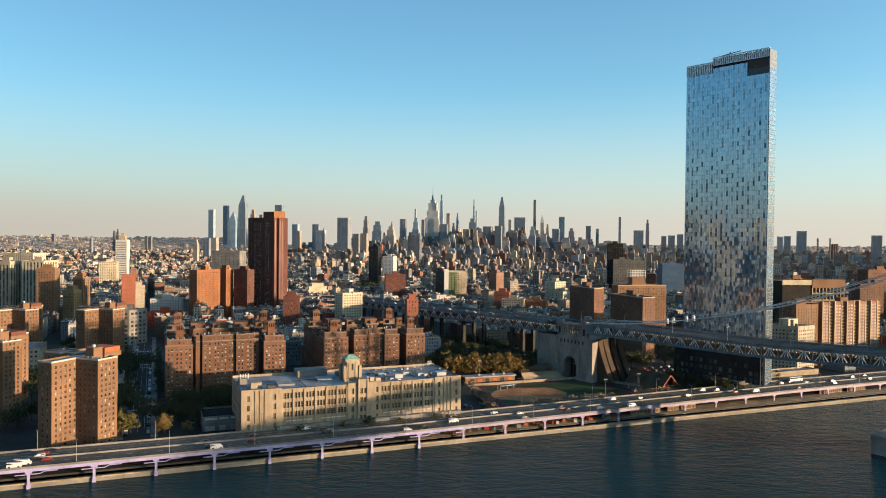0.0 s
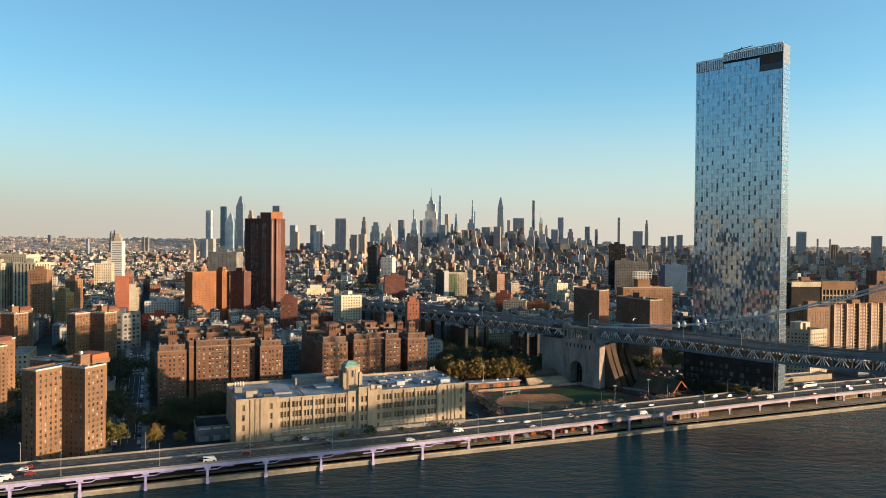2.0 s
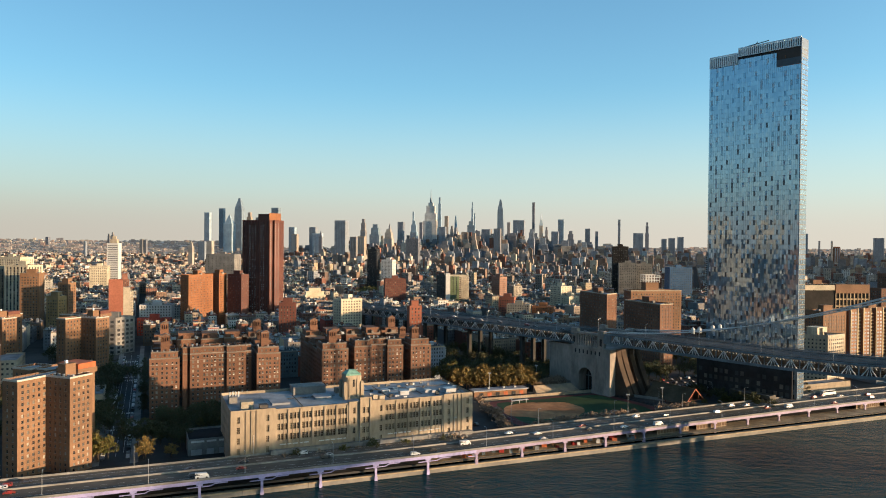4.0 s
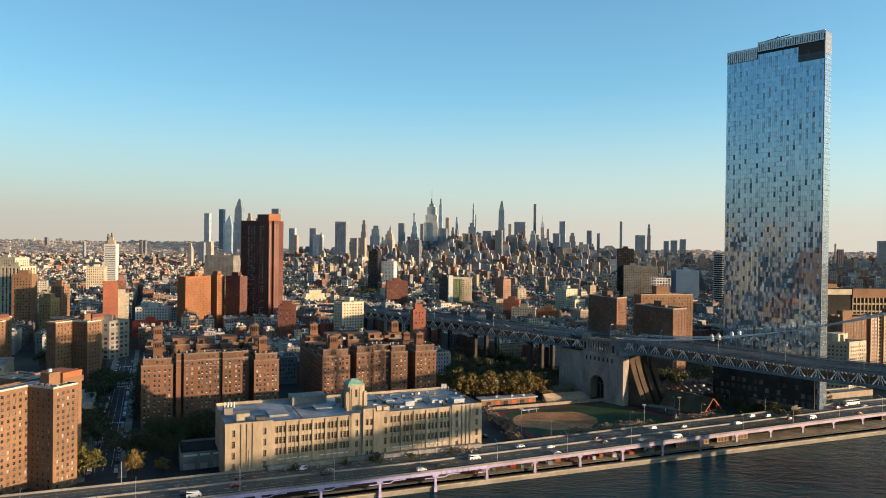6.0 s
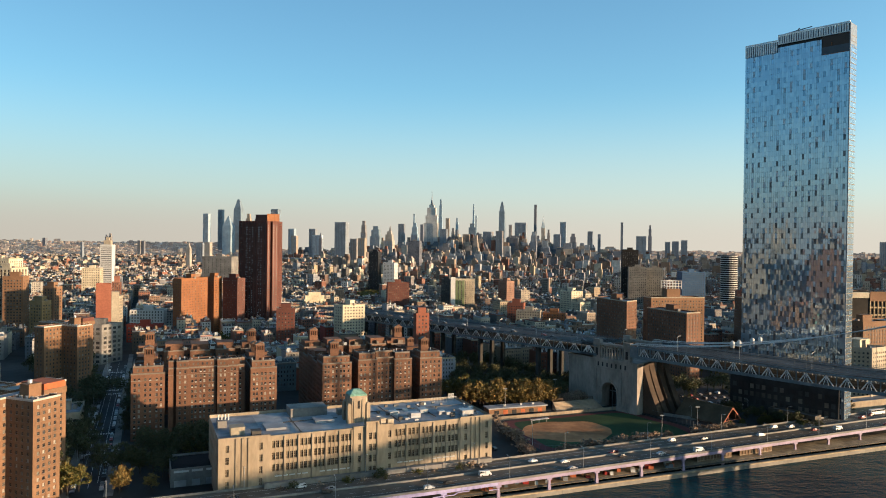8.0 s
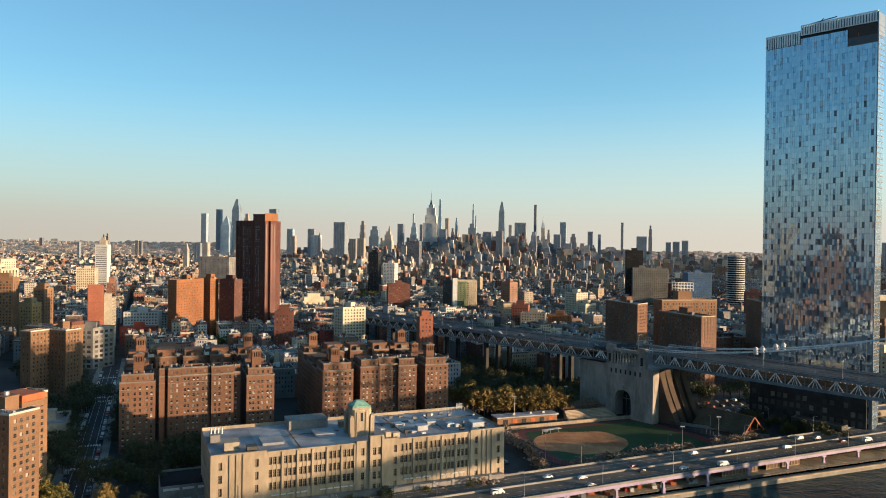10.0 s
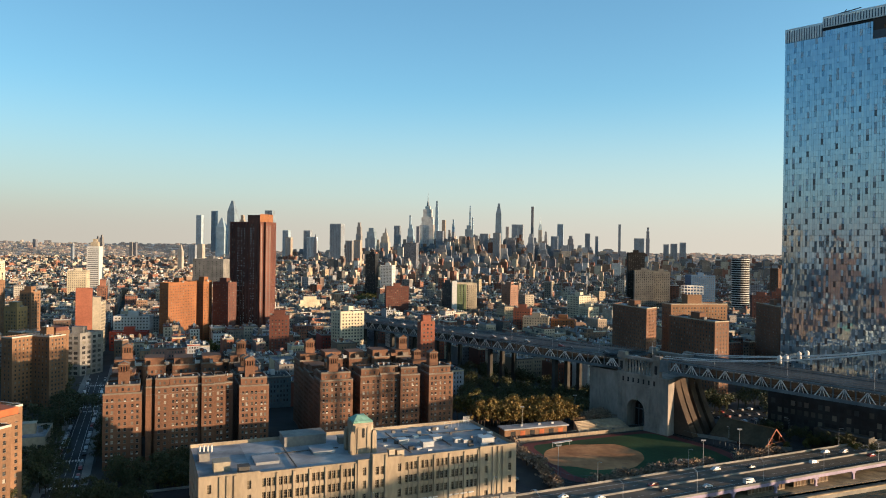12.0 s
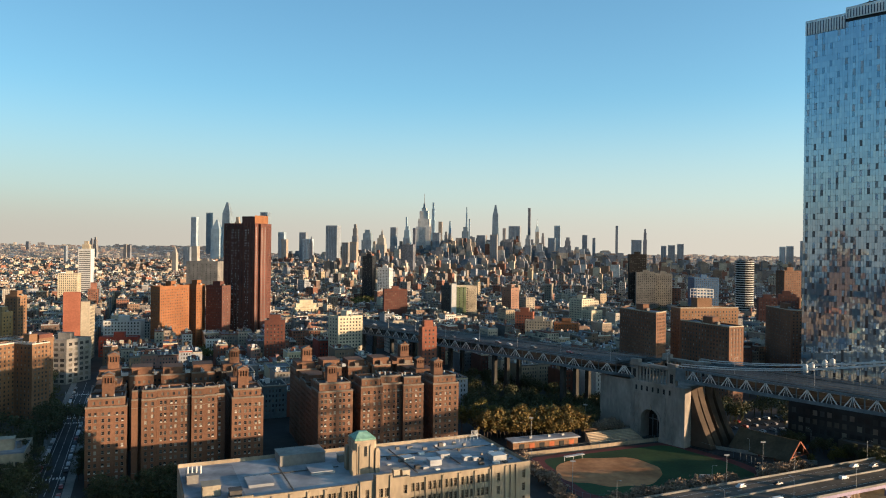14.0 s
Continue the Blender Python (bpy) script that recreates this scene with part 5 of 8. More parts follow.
# ---- single tall buildings farther in ----
def slab_building(name, label, category, ring, z1, wall, floor=2.9, win=(1.3, 1.5), pitch=3.0, roof=ROOF, house=True, single=(), group="", coping=None, z0=GROUND_Z, plain=()):
    b = thing(name, (*ring[0], z0), label, category, group)
    at = b.location
    block(b, ring, z0, z1, wall, floor, win, pitch, single=single, at=at, roof=roof, coping=coping, plain=plain)
    if house:
        cx, cy = sum(p[0] for p in ring) / len(ring), sum(p[1] for p in ring) / len(ring)
        ux, uy = ring[1][0] - ring[0][0], ring[1][1] - ring[0][1]
        n = math.hypot(ux, uy)
        m = Matrix.Translation((cx, cy, 0)) @ Matrix.Rotation(math.atan2(uy, ux), 4, "Z")
        k = min(n * 0.3, 5)
        part("lift_house", Shape().box(-k, k, -3, 3, z1 - 1, z1 + 4, 0, m).box(-k - 0.2, k + 0.2, -3.2, 3.2, z1 + 4, z1 + 4.4, 0, m), wall, b, at=at)
        part("roof_plant", Shape().box(k + 1, k + 3, -1, 1.5, z1 - 1, z1 + 1.2, 0, m).box(-k - 4, -k - 2, -2, 1, z1 - 1, z1 + 1.0, 0, m), CONCRETE, b, at=at)
    return b


# brown slabs behind the bridge
slab_building("apartment_slab", "dark brown brick apartment slab behind the bridge", "apartment building", [(139, 778), (155, 727), (168, 742), (153, 793)], 67, BRICK, group="brown slabs", coping=CREAM)
slab_building("apartment_slab", "dark brown brick apartment slab behind the bridge", "apartment building", [(166, 702), (184, 654), (197, 660), (179, 708)], 64, BRICK, group="brown slabs", coping=CREAM)
slab_building("apartment_slab", "sunlit orange-brown brick apartment slab behind the bridge", "apartment building", [(189, 767), (244, 777), (241, 793), (186, 783)], 68, BRICK_SMITH, group="brown slabs", coping=CREAM)
slab_building("apartment_slab", "dark brown brick apartment slab near the glass tower", "apartment building", [(307, 858), (306, 806), (321, 806), (322, 858)], 64, BRICK, group="brown slabs", coping=CREAM)
m = Matrix.Translation((212, 778, 0)) @ Matrix.Rotation(radians(10), 4, "Z")
frame_ob = thing("roof_frame", (212, 778, 67), "orange brick lift tower with a white steel frame on the apartment slab", "roof tower")
part("shaft", Shape().box(-7, 7, -4, 6, 67, 76, 0, m), BRICK_SMITH, frame_ob, at=frame_ob.location)
q = Shape()
for i in range(6):
    q.box(-8 + i * 3.1, -7.5 + i * 3.1, -5, -4.5, 76, 84, 0, m).box(-8 + i * 3.1, -7.5 + i * 3.1, 6, 6.5, 76, 84, 0, m)
for z in (78, 80.8, 83.4):
    q.box(-8, 8, -5, -4.6, z, z + 0.5, 0, m).box(-8, 8, 6.1, 6.5, z, z + 0.5, 0, m).box(-8, -7.6, -5, 6.5, z, z + 0.5, 0, m).box(7.6, 8, -5, 6.5, z, z + 0.5, 0, m)
part("frame", q, WHITE, frame_ob, at=frame_ob.location)

DARK_SIDE = surface("dark_grey_masonry", [(0.07, 0.065, 0.06), (0.1, 0.092, 0.085)], grain=0.5, stain=0.05)
DARK_GLASS_FAR = surface("dark_window_glass", [(0.03, 0.033, 0.04), (0.05, 0.052, 0.06)], 0.35, bump=0)
# tall red-brown tower: shaded front in darker brick, sunlit end in redder brick
conf = thing("brick_tower", (-272, 990, GROUND_Z), "tall dark red-brown brick apartment tower with vertical piers", "apartment tower")
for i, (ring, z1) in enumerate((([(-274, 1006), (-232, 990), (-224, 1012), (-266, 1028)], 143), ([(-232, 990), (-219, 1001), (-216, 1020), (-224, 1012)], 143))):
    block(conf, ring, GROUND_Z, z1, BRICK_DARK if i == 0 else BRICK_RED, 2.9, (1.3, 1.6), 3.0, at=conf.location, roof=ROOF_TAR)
for i in range(10):
    f = i / 9
    q = Shape().box(-0.5, 0.5, -0.9, 0.3, GROUND_Z, 143, 0, Matrix.Translation((-274 + 42 * f, 1006 - 16 * f, 0)) @ Matrix.Rotation(radians(-20.9), 4, "Z"))
    part("brick_pier", q, BRICK_DARK, conf, at=conf.location)
# two bays in redder sun-side brick with a deep slot between them on the end face, pale blinds on the front
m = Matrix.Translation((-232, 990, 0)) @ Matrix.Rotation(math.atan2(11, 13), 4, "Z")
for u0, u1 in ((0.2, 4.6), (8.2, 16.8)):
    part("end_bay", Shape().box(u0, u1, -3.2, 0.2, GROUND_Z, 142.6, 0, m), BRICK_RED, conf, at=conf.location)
    q = Shape()
    for j in range(44):
        for k in range(1 if u1 < 6 else 2):
            q.box(u0 + 1.3 + k * 4.2, u0 + 2.6 + k * 4.2, -3.28, -3.1, 10 + j * 2.95, 11.5 + j * 2.95, 0, m)
    tagged(part("window_glass", q, DARK_GLASS_FAR, conf, at=conf.location), kind="stuff")
m = Matrix.Translation((-274, 1006, 0)) @ Matrix.Rotation(radians(-20.9), 4, "Z")
q, br = Shape(), random.Random(12)
for u in (11.2, 13.2, 17.0, 18.8, 21.6, 29.2, 31.4, 33.2, 36.4):
    for j in range(44):
        if br.random() < 0.3 + 0.4 * j / 44:
            q.box(u, u + 0.95, -0.16, 0.1, 10 + j * 2.9, 11.1 + j * 2.9, 0, m)
tagged(part("window_blind", q, WHITE, conf, "pale blinds in the windows", at=conf.location), kind="stuff")
part("roof_house", Shape().prism([(-250, 1001), (-232, 994.5), (-227, 1008), (-245, 1015)], 142, 151), BRICK_DARK, conf, at=conf.location)
# orange brick puts the sunlight on this end into its colour
part("roof_house_end", Shape().prism([(-231.8, 994), (-222, 1002), (-219, 1014), (-226.8, 1007.5)], 142, 152), BRICK_ORANGE, conf, "roof house end coloured orange for the sunlit side", at=conf.location)
conf.location, conf.scale = (-260, 947, GROUND_Z), (0.86, 0.86, 0.991)
KEEPOUT.append((-240, 960, 26))
slab_building("orange_slab", "bright orange brick apartment slab beside the dark tower", "apartment building", [(-317, 892), (-305, 885), (-289, 926), (-301, 933)], 74, BRICK_ORANGE, 2.9, (1.1, 1.3), 2.6, roof=ROOF_TAR)
slab_building("orange_slab", "bright orange brick apartment slab beside the dark tower", "apartment building", [(-295, 938), (-283, 931), (-277.7, 944.6), (-289.7, 951.6)], 74, BRICK_ORANGE, 2.9, (1.1, 1.3), 2.6, roof=ROOF_TAR)
# BRICK_DARK carries the shade on this wing's face
slab_building("dark_slab", "brick apartment wing beside the tall tower, darkened for its shaded face", "apartment building", ring_of(-275, 939, -24, 22, 14), 73, BRICK_DARK, 2.9, (1.1, 1.3), 2.6, roof=ROOF_TAR)
# narrow red tower with a white side, grey loft block on the corner
slab_building("red_tower", "narrow red brick tower with a blank wall", "apartment tower", ring_of(-363, 806, 24, 14.2, 12.6), 71.9, BRICK_TERRA, plain=(0, 1, 3), house=False)
side = thing("party_wall_block", (-350, 812.4, GROUND_Z), "narrow white painted block against the red tower", "apartment building")
part("wall", Shape().prism([(-349.9, 812.0), (-343.6, 814.8), (-348.0, 825.2), (-354.9, 822.6)], GROUND_Z, 63.5), CREAM, side, at=side.location)
slab_building("window_block", "cream apartment building with big dark windows", "apartment building", [(-372, 846), (-359, 849), (-363, 868), (-376, 865)], 56, CREAM, 3.3, (2.4, 2.0), 3.4)
slab_building("loft_building", "grey concrete loft building on the street corner", "loft building", [(-341, 727), (-319, 726), (-310, 748), (-332, 751)], 40, CONCRETE, 4.2, (3.4, 2.4), 4.6, roof=ROOF)
slab_building("cream_block", "cream apartment building with many windows beside the bridge", "apartment building", [(-122, 808), (-112, 800), (-91, 811), (-100, 821)], 54, CREAM_BRIGHT, 3.0, (1.6, 1.5), 3.2)
slab_building("brick_block", "orange-brown brick apartment building with roof tank", "apartment building", [(-178, 797), (-160, 799), (-163, 815), (-181, 813)], 50, BRICK_RED, 3.0)
slab_building("brick_block", "orange brick apartment building beside the bridge", "apartment building", [(-34.5, 694), (-23.5, 697), (-26.5, 709), (-37.5, 706)], 57, BRICK_TERRA, 3.0)
slab_building("stucco_block", "sunlit pinkish cream apartment block beyond the bridge", "apartment building", ring_of(80, 962, -15, 30, 16), 36, CREAM, 3.1, (1.3, 1.5), 3.1)
slab_building("tan_block", "sunlit tan brick apartment block beyond the bridge", "apartment building", ring_of(113, 962, -15, 27, 16), 34, BRICK_ORANGE, 3.1, (1.3, 1.5), 3.1)
slab_building("brick_block", "orange brick block with pale floor bands beyond the bridge", "apartment building", ring_of(72, 992, -15, 21, 16), 43, BRICK_TERRA, 3.2, (1.6, 1.6), 3.2)
green = slab_building("green_glass_building", "pale tower with tall green glass bays", "office building", ring_of(3, 1196, 10, 38, 16), 62, CREAM, 3.2, (2.2, 2.0), 3.0, house=False)
m = Matrix.Translation((3, 1196, 0)) @ Matrix.Rotation(radians(10), 4, "Z")
GREEN_GLASS = surface("green_bay_glass", [(0.1, 0.13, 0.065), (0.15, 0.18, 0.1)], 0.3, bump=0)
for k in range(3):
    part("glass_bay", Shape().box(7.4 + k * 5.2, 11.4 + k * 5.2, -0.5, 0.4, 8, 60, 0, m), GREEN_GLASS, green, "green glass bay", at=green.location)
part("blank_pier", Shape().box(-0.2, 7, -0.7, 0.4, GROUND_Z, 65, 0, m), WHITE, green, "blank white stair wall", at=green.location)
for k in range(16):
    part("balcony", Shape().box(25, 37.5, -1.2, 0.2, 9 + k * 3.2, 10 + k * 3.2, 0, m), CREAM, green, at=green.location)
slab_building("dark_side_building", "dark slab beside the green glass bays", "office building", ring_of(-12, 1209, -20, 14, 14), 61, DARK_SIDE, 3.2)
BRICK_BRIGHT = surface("bright_red_paint_brick", [(0.34, 0.06, 0.04), (0.4, 0.08, 0.05)], grain=0.7, stain=0.04)
PINK_BRICK = surface("pinkish_brick", [(0.26, 0.14, 0.095), (0.32, 0.18, 0.125)], grain=0.7, stain=0.04)
slab_building("rust_building", "rust-coloured brick office building with rounded corner", "office building", [(78, 1207), (90, 1192), (103, 1203), (91, 1218)], 60, PINK_BRICK, 3.3)
slab_building("cream_block", "cream stepped apartment building", "apartment building", [(159, 1107), (172, 1089), (190, 1100), (177, 1118)], 52, CREAM_BRIGHT, 3.1, (1.6, 1.5), 3.0)
slab_building("cream_block", "cream lower apartment block with balconies", "apartment building", [(172, 1088), (182, 1076), (199, 1088), (190, 1099)], 38, CREAM_BRIGHT, 3.1, (1.6, 1.5), 3.0)
slab_building("red_building", "long low red brick building beside the street", "building", [(-358, 866), (-322, 872), (-324, 884), (-360, 878)], 24, BRICK_BRIGHT, 3.4, (1.6, 1.8), 2.8)
slab_building("white_building", "low white building with roof sheds behind the red one", "building", [(-372, 906), (-335, 912), (-338, 930), (-375, 924)], 36, WHITE, 3.4, (1.4, 1.8), 3.2)
slab_building("red_slab", "red brick housing slab with pale roof", "apartment building", [(-95, 1186), (-62, 1193), (-65, 1209), (-98, 1202)], 56, BRICK_RED, 2.9)
# sunlit apartments east of the bridge
TAN_BRICK = surface("tan_brick", [(0.46, 0.34, 0.2), (0.52, 0.39, 0.24)], grain=0.7, stain=0.04)
RIVER_BRICK = surface("rust_brown_brick", [(0.24, 0.12, 0.068), (0.28, 0.145, 0.085)], grain=0.7, stain=0.04)
DARK_BRONZE = surface("dark_bronze_glass", [(0.032, 0.029, 0.026), (0.046, 0.041, 0.036)], 0.85, bump=0, spec=0.1)
q_ring = [(318, 640), (342, 648), (336, 668), (312, 660)]
slab_building("apartment_slab", "pale brown brick apartment slab with corner balconies", "apartment building", q_ring, 60, BRICK_SMITH, group="riverside slabs")
bay_slab = slab_building("apartment_slab", "sunlit tan brick apartment slab with projecting window bays", "apartment building", [(343, 651), (418, 681), (412, 697), (337, 667)], 60, BRICK_SMITH, 2.9, (1.0, 1.3), 4.2, group="riverside slabs", coping=CREAM)
m = Matrix.Translation((343, 651, 0)) @ Matrix.Rotation(math.atan2(30, 75), 4, "Z")
for k in range(5):
    u = 2 + k * 15.6
    bay = part("bay", Shape().box(u, u + 9.5, -3.2, 0.2, GROUND_Z, 61.5, 0, m), RIVER_BRICK, bay_slab, at=bay_slab.location)
    for e in (0.0, 8.3):
        part("pale_pier", Shape().box(u + e, u + e + 1.2, -3.6, -3.1, GROUND_Z, 62.2, 0, m), TAN_BRICK, bay, "pale brick pier", at=bay_slab.location)
    for w_ in (1.8, 5.4):
        q = Shape()
        for j in range(18):
            q.box(u + w_, u + w_ + 2.2, -3.26, -3.1, 7 + j * 2.95, 8.4 + j * 2.95, 0, m)
        tagged(part("window_glass", q, FAR_BAND, bay, at=bay_slab.location), kind="stuff")
    q = Shape()
    for j in range(18):
        q.box(u + 9.6, u + 15.4, -1.6, 0.1, 6 + j * 2.95, 7.0 + j * 2.95, 0, m)
    tagged(part("balcony_stack", q, TAN_BRICK, bay_slab, "tan balcony fronts", at=bay_slab.location), kind="stuff")
# dark office block with a lit upper grid behind them
grid_b = slab_building("grid_building", "dark glass building with a cream cornice and grid front", "office building", [(354, 742), (421, 747), (419, 777), (352, 772)], 76, DARK_BRONZE, 4.0, (2.6, 2.4), 4.2, coping=CREAM, house=False, plain=(0, 1, 2, 3))
m = Matrix.Translation((354, 742, 0)) @ Matrix.Rotation(math.atan2(5, 67), 4, "Z")
part("cornice_band", Shape().box(32, 67.4, -0.9, 0.4, 68.5, 77.4, 0, m), BRICK_SMITH, grid_b, "orange-brown band over the grid", at=grid_b.location)
part("cornice_band", Shape().box(-0.4, 31, -0.9, 0.4, 71.5, 76.6, 0, m), CREAM_BRIGHT, grid_b, "cream band over the dark front", at=grid_b.location)
for k in range(10):
    part("mullion", Shape().box(32 + k * 3.85, 32.7 + k * 3.85, -0.7, 0.2, 46, 68.5, 0, m), TAN_BRICK, grid_b, at=grid_b.location)
for k in range(3):
    part("spandrel", Shape().box(32, 67.2, -0.5, 0.2, 48 + k * 7, 49.4 + k * 7, 0, m), TAN_BRICK, grid_b, at=grid_b.location)
slab_building("dark_slab", "dark brick housing slab with a pale top", "apartment building", [(348, 796), (380, 800), (378, 818), (346, 814)], 74, BRICK_DARK)
slab_building("brown_slab", "brown brick slab with banded windows", "apartment building", [(381, 800), (425, 806), (423, 824), (379, 818)], 74, BRICK_SMITH)
slab_building("white_block", "small cream block behind the bridge", "apartment building", [(372, 730), (395, 738), (391, 750), (368, 742)], 29, CREAM)

step_b = slab_building("cream_block", "small cream apartment building with a stepped roof beside the bridge", "apartment building", [(270, 606), (296, 592), (316, 604), (290, 618)], 46, CREAM, 3.0, (1.2, 1.4), 2.8)
m = Matrix.Translation((293, 605, 0)) @ Matrix.Rotation(radians(31), 4, "Z")
part("roof_step", Shape().box(-4, 9, -4, 5, 45, 50.5, 0, m).box(-4.2, 9.2, -4.2, 5.2, 50.5, 51, 0, m), CREAM_BRIGHT, step_b, at=step_b.location)
# added block, coloured dark in place of the deep shade under the bridge
SHADE_CLADDING = surface("shade_dark_cladding", [(0.085, 0.076, 0.066), (0.12, 0.106, 0.09)], 0.85, spec=0.1)
slab_building("low_building", "long dark block added for the deep shade under the bridge", "building", [BP(66, 58, 0)[:2], BP(96, 58, 0)[:2], BP(96, 66, 0)[:2], BP(66, 66, 0)[:2]], 13, SHADE_CLADDING, 4.0, (2.0, 1.6), 4.0, roof=ROOF_TAR, house=False, plain=(1, 2, 3))

# ---- landmark blocks in the middle distance ----
def far_slab(x, y, wide, deep, z1, wall, label, angle=0.0, floor=3.1, win=(1.6, 1.6), pitch=3.4, name="apartment_building", house=True):
    return slab_building(name, label, "building", ring_of(x - wide / 2, y, angle, wide, deep), z1, wall, floor, win, pitch, house=house)


w_tower = far_slab(-668, 1480, 23, 16, 107, WHITE, "white office tower with long window bands", 3, 3.7, (20, 1.2), 21, "white_tower", False)
for k, (a, z0, z1) in enumerate(((6.5, 107, 115), (3.4, 115, 121))):
    part("setback", Shape().box(-a, a, -a * 0.7, a * 0.7, z0 - 1, z1, 0, Matrix.Translation((-668, 1489, 0)) @ Matrix.Rotation(radians(3), 4, "Z")), CREAM, w_tower, at=w_tower.location)
far_slab(-659, 1400, 32, 22, 64, CREAM_BRIGHT, "cream office block in front of the white tower", 12)
far_slab(-505, 880, 30, 26, 84, CREAM_BRIGHT, "white ribbed tower with tall dark window strips", -8, 3.2, (2.2, 3.0), 4.4)
far_slab(-545, 880, 26, 24, 83, CREAM, "white ribbed tower with tall dark window strips", -8, 3.2, (2.2, 3.0), 4.4)
far_slab(-474, 850, 21, 14, 76, BRICK_SMITH, "brown brick apartment tower", 6)
far_slab(-419, 800, 15, 12, 54.5, surface("bronze_glass_wall", [(0.2, 0.135, 0.06), (0.27, 0.185, 0.09)], 0.4), "bronze glass office block", -15)
far_slab(-434, 850, 14, 12, 66, BRICK_SMITH, "pinkish brick apartment block", -15)
far_slab(-740, 1250, 60, 30, 84, CREAM_BRIGHT, "broad cream courthouse block", -12, 3.6, (1.8, 2.2), 4.5)
far_slab(-430, 1420, 60, 26, 88, CONCRETE, "grey slab with a blank end wall", -12, 3.2, (1.5, 1.5), 9)
far_slab(-160, 1650, 22, 22, 98, surface("black_cladding", [(0.02, 0.021, 0.024)], 0.35, bump=0), "black glass office tower", -15)
far_slab(-126, 1650, 26, 24, 74, WHITE, "white tower with a dark top", -15)
far_slab(-118, 2900, 50, 34, 128, FAR_STONE, "pale stone office tower", -15, 3.6, (2, 2.4), 4)
far_slab(348, 1440, 30, 26, 110, DARK_BRONZE, "dark brick tower block", -10)
far_slab(392, 1430, 30, 26, 76, GREY_STONE, "grey concrete apartment slab", -10)
far_slab(356, 1415, 34, 22, 78, GREY_STONE, "grey concrete apartment slab", -10)
rt = thing("round_tower", (460, 1250, GROUND_Z), "white rounded tower with banded balconies", "apartment tower")
ring = [(460 + 13 * math.cos(2 * math.pi * i / 20), 1250 + 11 * math.sin(2 * math.pi * i / 20)) for i in range(20)]
part("glazing", Shape().prism(ring, GROUND_Z, 104), DARK_BRONZE, rt, at=rt.location)
for i in range(27):
    z = 10 + i * 3.55
    part("balcony", Shape().prism([(460 + (x - 460) * 1.07, 1250 + (y - 1250) * 1.07) for x, y in ring], z, z + 1.0), WHITE, rt, at=rt.location)
far_slab(424, 1310, 40, 30, 74, surface("blue_metal_roofing", [(0.06, 0.13, 0.24)], 0.5), "low block with blue metal cladding", 0)
for x, y, z in ((405, 1060, 58), (440, 1080, 62), (465, 1120, 56), (505, 1040, 60), (540, 1060, 66)):
    far_slab(x, y, 22, 16, z, BRICK_DARK, "dark red brick housing tower", -15)
for x, y, w, z in ((560, 900, 45, 82), (610, 930, 40, 84), (540, 870, 60, 66), (470, 1120, 26, 92), (700, 1000, 40, 80), (620, 860, 70, 60)):
    far_slab(x, y, w, 18, z, BRICK, "brown brick apartment slab", 10)
def plaza_arch(x, y, angle):
    """A stone triumphal arch with paired columns, entablature and stepped attic."""
    b = thing("monumental_arch", (x, y, GROUND_Z), "sunlit cream stone triumphal arch at the end of the bridge", "arch")
    at = b.location
    m = Matrix.Translation((x, y, 0)) @ Matrix.Rotation(radians(angle), 4, "Z")
    M = lambda u, v, z: tuple(m @ Vector((u, v, z)))
    half, rad, spring, deep = 16.0, 6.0, 16.0, 11.0
    q = Shape()
    for v, flip in ((0.0, 1), (deep, -1)):
        q.poly([M(-half, v, GROUND_Z), M(-rad, v, GROUND_Z), M(-rad, v, 28), M(-half, v, 28)][::flip])
        q.poly([M(rad, v, GROUND_Z), M(half, v, GROUND_Z), M(half, v, 28), M(rad, v, 28)][::flip])
    steps = [(-rad * math.cos(math.pi * i / 12), spring + rad * math.sin(math.pi * i / 12)) for i in range(13)]
    for (x0, z0), (x1, z1) in zip(steps, steps[1:]):
        for v, flip in ((0.0, 1), (deep, -1)):
            q.poly([M(x0, v, z0), M(x1, v, z1), M(x1, v, 28), M(x0, v, 28)][::flip])
        q.poly([M(x0, 0, z0), M(x0, deep, z0), M(x1, deep, z1), M(x1, 0, z1)])
    for u in (-rad, rad, -half, half):
        q.poly([M(u, 0, GROUND_Z), M(u, deep, GROUND_Z), M(u, deep, 28 if abs(u) > rad else spring), M(u, 0, 28 if abs(u) > rad else spring)][::1 if u in (-rad, half) else -1])
    q.box(-half, half, 0.05, deep - 0.05, 27.9, 28.0, 0, m)
    part("pier", q, CREAM_BRIGHT, b, at=at)
    part("entablature", Shape().box(-half - 0.8, half + 0.8, -1.8, deep + 0.8, 28.0, 30.4, 0, m), CREAM_BRIGHT, b, at=at)
    part("attic", Shape().box(-half + 1.5, half - 1.5, 0.8, deep - 0.8, 30.4, 35.4, 0, m).box(-half + 0.9, half - 0.9, 0.2, deep - 0.2, 35.4, 36.2, 0, m), CREAM_BRIGHT, b, at=at)
    part("attic", Shape().box(-9.5, 9.5, 1.6, deep - 1.6, 36.2, 40.4, 0, m).box(-10, 10, 1.1, deep - 1.1, 40.4, 41.2, 0, m), CREAM_BRIGHT, b, at=at)
    for u in (-14.2, -8.4, 8.4, 14.2):
        part("stone_column", Shape().tube(M(u, -0.9, GROUND_Z), M(u, -0.9, 28.0), 1.0, 10), CREAM_BRIGHT, b, at=at, smooth=True)
    part("keystone", Shape().box(-0.9, 0.9, -0.7, 0.2, spring + rad - 0.3, 27.6, 0, m), CREAM_BRIGHT, b, at=at)
    KEEPOUT.append((x, y + 4, 17))


plaza_arch(-203, 1162, 22)
